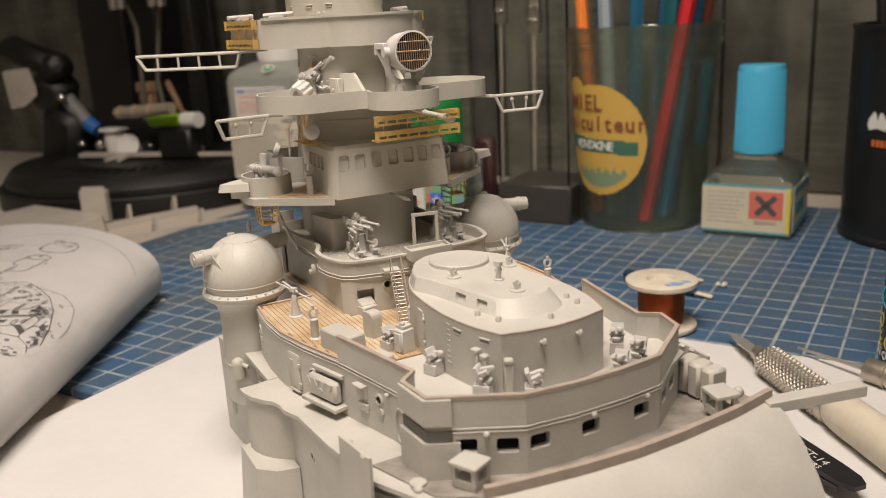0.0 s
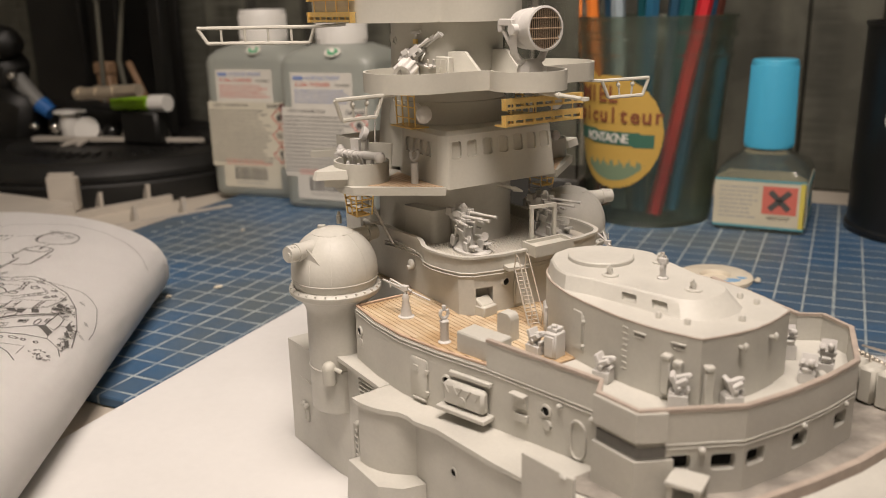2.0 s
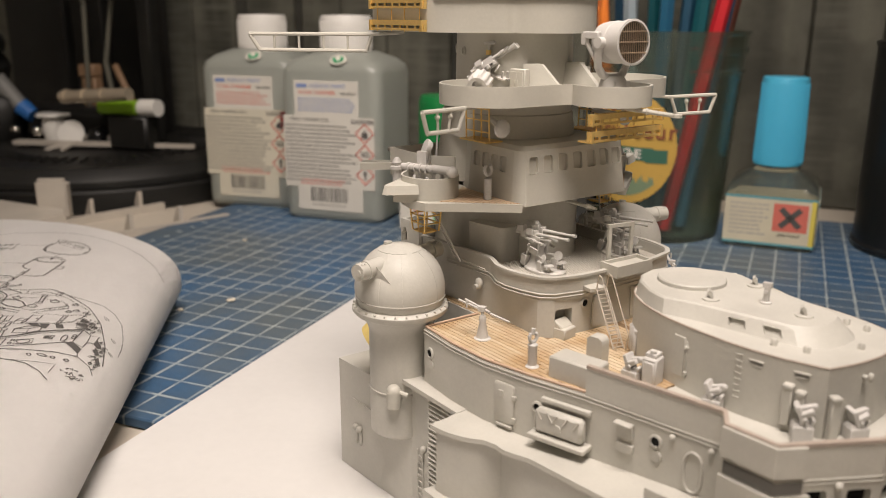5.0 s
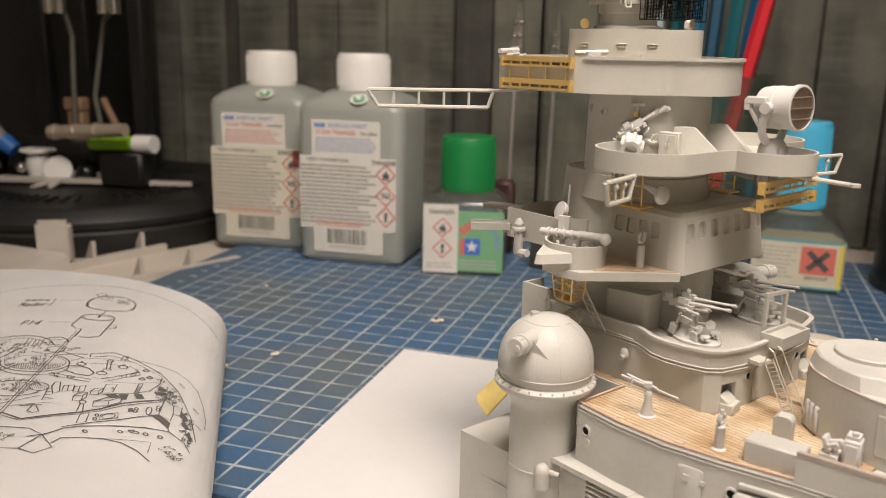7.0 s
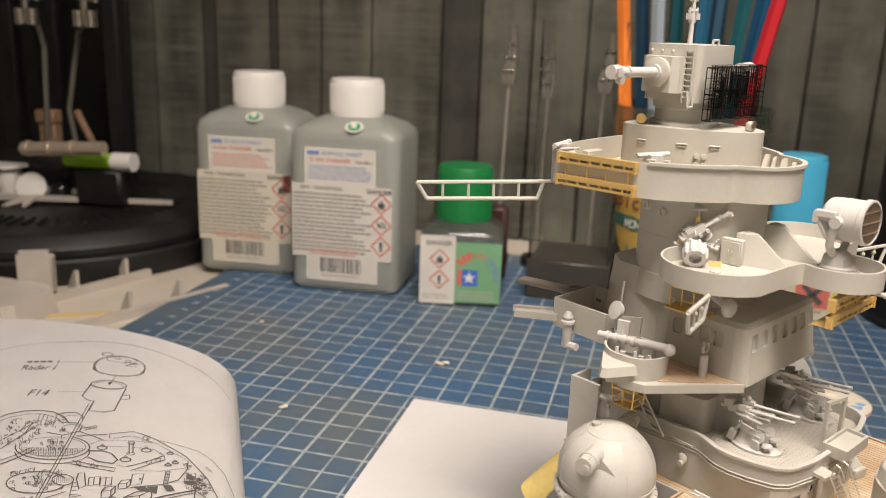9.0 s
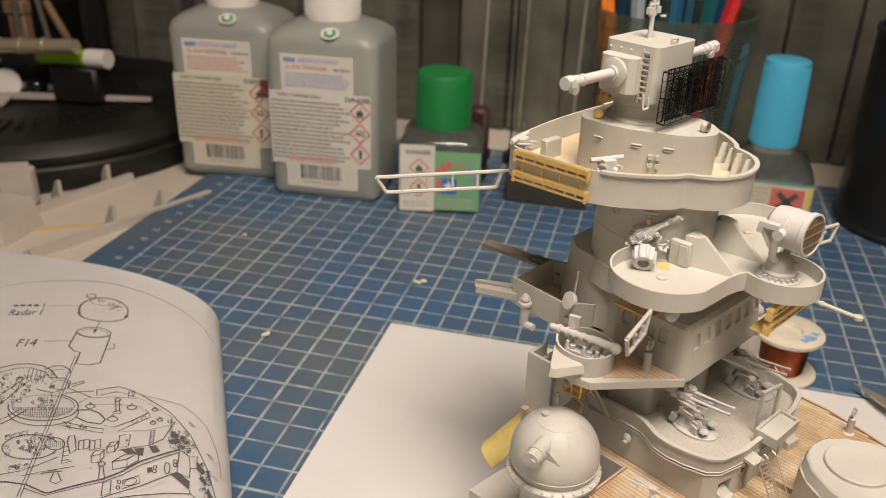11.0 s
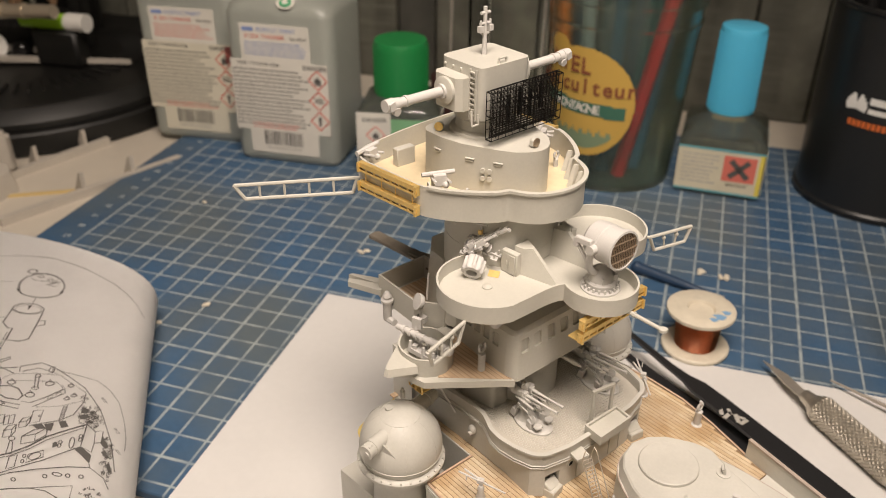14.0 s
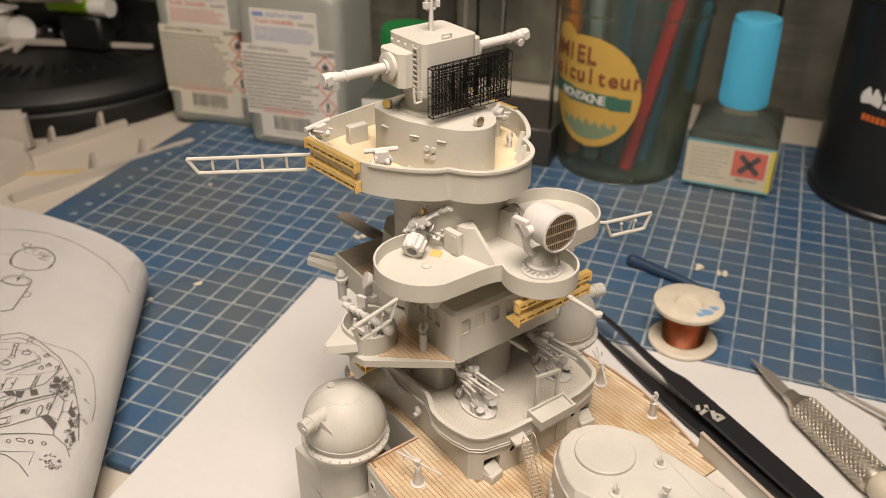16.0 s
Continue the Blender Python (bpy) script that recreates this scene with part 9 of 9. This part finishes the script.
for a, b, spots in (((-146, 8), (-106.5, 94), (0.44, 0.72)), ((-178, 46), (-157, 103), (0.32, 0.78))):
    bm = bmesh.new()
    plank_between(bm, a, b, 3.4, FLOOR, 0.8)
    plank_between(bm, (a[0] - 3, a[1] + 1), (b[0] - 3, b[1] + 1), 3.4, FLOOR, -1.2)
    strake = part("strake", bm, CREAM, root)
    d = Vector((b[0] - a[0], b[1] - a[1])).normalized()
    n = Vector((-d.y, d.x))
    for k in spots:
        c = Vector(a).lerp(Vector(b), k)
        bm = bmesh.new()
        prism(bm, [tuple(c - d * 1), tuple(c + d * 1), tuple(c + d * 1 + n * 9), tuple(c - d * 1 + n * 9)], FLOOR + 0.5, 9, [tuple(c - d), tuple(c + d), tuple(c + d + n * 1.6), tuple(c - d + n * 1.6)])
        part("bracket", bm, CREAM, strake)
bm = bmesh.new()
prism(bm, [(-240, 4), (-168, 10), (-164, 14), (-163, 40), (-172, 48), (-240, 52)], FLOOR, 7.5, [(-240, 6), (-170, 12), (-166, 16), (-165, 39), (-173, 46), (-240, 50)])
cut(bm, 1.0)
hull_block = part("block", bm, CREAM, root)
bm = bmesh.new()
for k in range(5):
    box(bm, (-205 + k * 8, 7.0 + k * 0.7, 3.4), (4.4, 1.0, 2.2), 5)
    rod(bm, (-203 + k * 8, 6.0 + k * 0.7, 0.4), (-203 + k * 8, 7.6 + k * 0.7, 0.4), 0.9, n=10)
part("block_fittings", bm, CREAM, hull_block)
bm = bmesh.new()
prism(bm, rounded([(-189, 44), (-174, 51), (-175.4, 55), (-190.4, 48)], 1.5), 2, 20)
prism(bm, rounded([(-188, 45), (-176, 50.4), (-177, 54), (-189.4, 47.6)], 1.5), 20, 22)
post_part = part("rounded_upright", bm, CREAM, root)
bm = bmesh.new()
for k in range(9):
    box(bm, (-173.8, 51.6, 4 + k * 1.9), (1.2, 3.6, 0.7), 25)
part("upright_ribs", bm, CREAM, post_part)
bm = bmesh.new()
plank_between(bm, (-170, 30), (-120, 58), 2.6, FLOOR, FLOOR + 0.9)
tagged(link_mesh("yellow_strip", bm, material("yellowed_card", (0.6, 0.45, 0.2), 0.6)), "thin yellowed strip lying beside the hull moulding", "strip")

# ---- clips and stand behind the bottles ----
root = tagged(empty("clear_display_box"), "clear acrylic box on a black base", "display box")
bm = bmesh.new()
box(bm, (60.5, 150, 10.2), (41, 40, 20))
cut(bm, 0.8)
part("base", bm, material("dark_base", (0.05, 0.046, 0.038), 0.4, grain=0.15, stain=0.2), root)
ACRYL = tinted("clear_acrylic", (0.93, 0.94, 0.92), 0.03, 1.0, 1.12)
for c, s in (((41.2, 150, 78), (1.2, 38, 115)), ((79.8, 150, 78), (1.2, 38, 115)), ((60.5, 169, 78), (36, 1.2, 115))):
    bm = bmesh.new()
    box(bm, c, s)
    pane = part("pane", bm, ACRYL, root)
    pane.visible_shadow = False
bm = bmesh.new()
box(bm, (19, 158, 20), (11, 9, 40))
cut(bm, 2)
tagged(link_mesh("dark_red_box", bm, material("dark_red", (0.05, 0.02, 0.017), 0.5)), "small dark red box standing behind the green-capped bottle", "box")

TIN = material("tinned_steel", (0.42, 0.4, 0.36), 0.28, 0.9, grain=0.2)
for x, lean, top in ((13.6, 3.4, 132), (35, 3.0, 126), (65.4, 3.6, 130)):
    root = tagged(empty("alligator_clip_stick"), "metal alligator clip on a thin rod, pointing up", "clip", group="alligator clips behind the bottles")
    bm = bmesh.new()
    rod(bm, (x - 0.6, 190, 6), (x + lean * 0.4, 190, top - 28), 0.9, n=10)
    part("rod", bm, STEEL, root)
    for s in (-1, 1):
        bm = bmesh.new()
        foot, tip = x + lean * 0.3, x + lean
        near, far = (0.15, 3.6) if s > 0 else (-0.15, -2.4)
        prism_pts = [(foot + near, top - 31), (foot + far, top - 31), (foot + far * 1.25, top - 25), (tip + far * 0.45, top - 8), (tip + s * 0.9, top), (tip + s * 0.1, top)]
        front = [bm.verts.new((px, 187.4, pz)) for px, pz in prism_pts]
        back = [bm.verts.new((px, 192.6, pz)) for px, pz in prism_pts]
        bm.faces.new(front)
        bm.faces.new(back[::-1])
        for i in range(6):
            bm.faces.new((front[i], back[i], back[(i + 1) % 6], front[(i + 1) % 6]))
        cut(bm, 0.4)
        jaw = part("jaw", bm, TIN, root)
        bm = bmesh.new()
        for j in range(3):
            ball(bm, (x + lean * (0.5 + 0.15 * j) + s * 1.6, 187, top - 24 + j * 7), 1.3, n=10)
        part("rivet", bm, CHROME, jaw)
    bm = bmesh.new()
    lathe(bm, [(7, -0.2), (7, 5), (5.4, 6.4), (0.4, 6.4)], (x - 0.6, 190), 24)
    part("weight", bm, BLACK, root)

# Dark paint jar at the right of the sheet
root = tagged(empty("paint_jar", pose(0.2485, 0.0040, 0)), "dark glass paint jar with yellow, blue and white lettering", "jar")
bm = bmesh.new()
lathe(bm, [(15, 0.2), (17.4, 1), (18, 2.4), (18, 50), (16.6, 54), (13, 57), (13, 60)], n=44)
jar = part("jar_body", bm, material("dark_jar", (0.012, 0.016, 0.024), 0.22, grain=0.1), root)
bm = bmesh.new()
lathe(bm, [(14, 59.6), (14.6, 60), (14.6, 72), (13.8, 73), (0.4, 73.2)], n=40)
part("jar_lid", bm, BLACK, root)
for word, mat, z, size, start in (("CO", BLUE, 22, 10, 168), ("COL", YELLOW, 14.5, 6.6, 170), ("PEG", YELLOW, 8.8, 6.6, 170), ("PRIOR", WHITE, 4.8, 3.8, 170)):
    for k, letter in enumerate(word):
        a = radians(start + 5 + k * size * 2.75)
        words("letter", letter, size, pose(0.01812 * math.cos(a), 0.01812 * math.sin(a), z * MM, 90, 0, math.degrees(a) + 90), mat, jar)
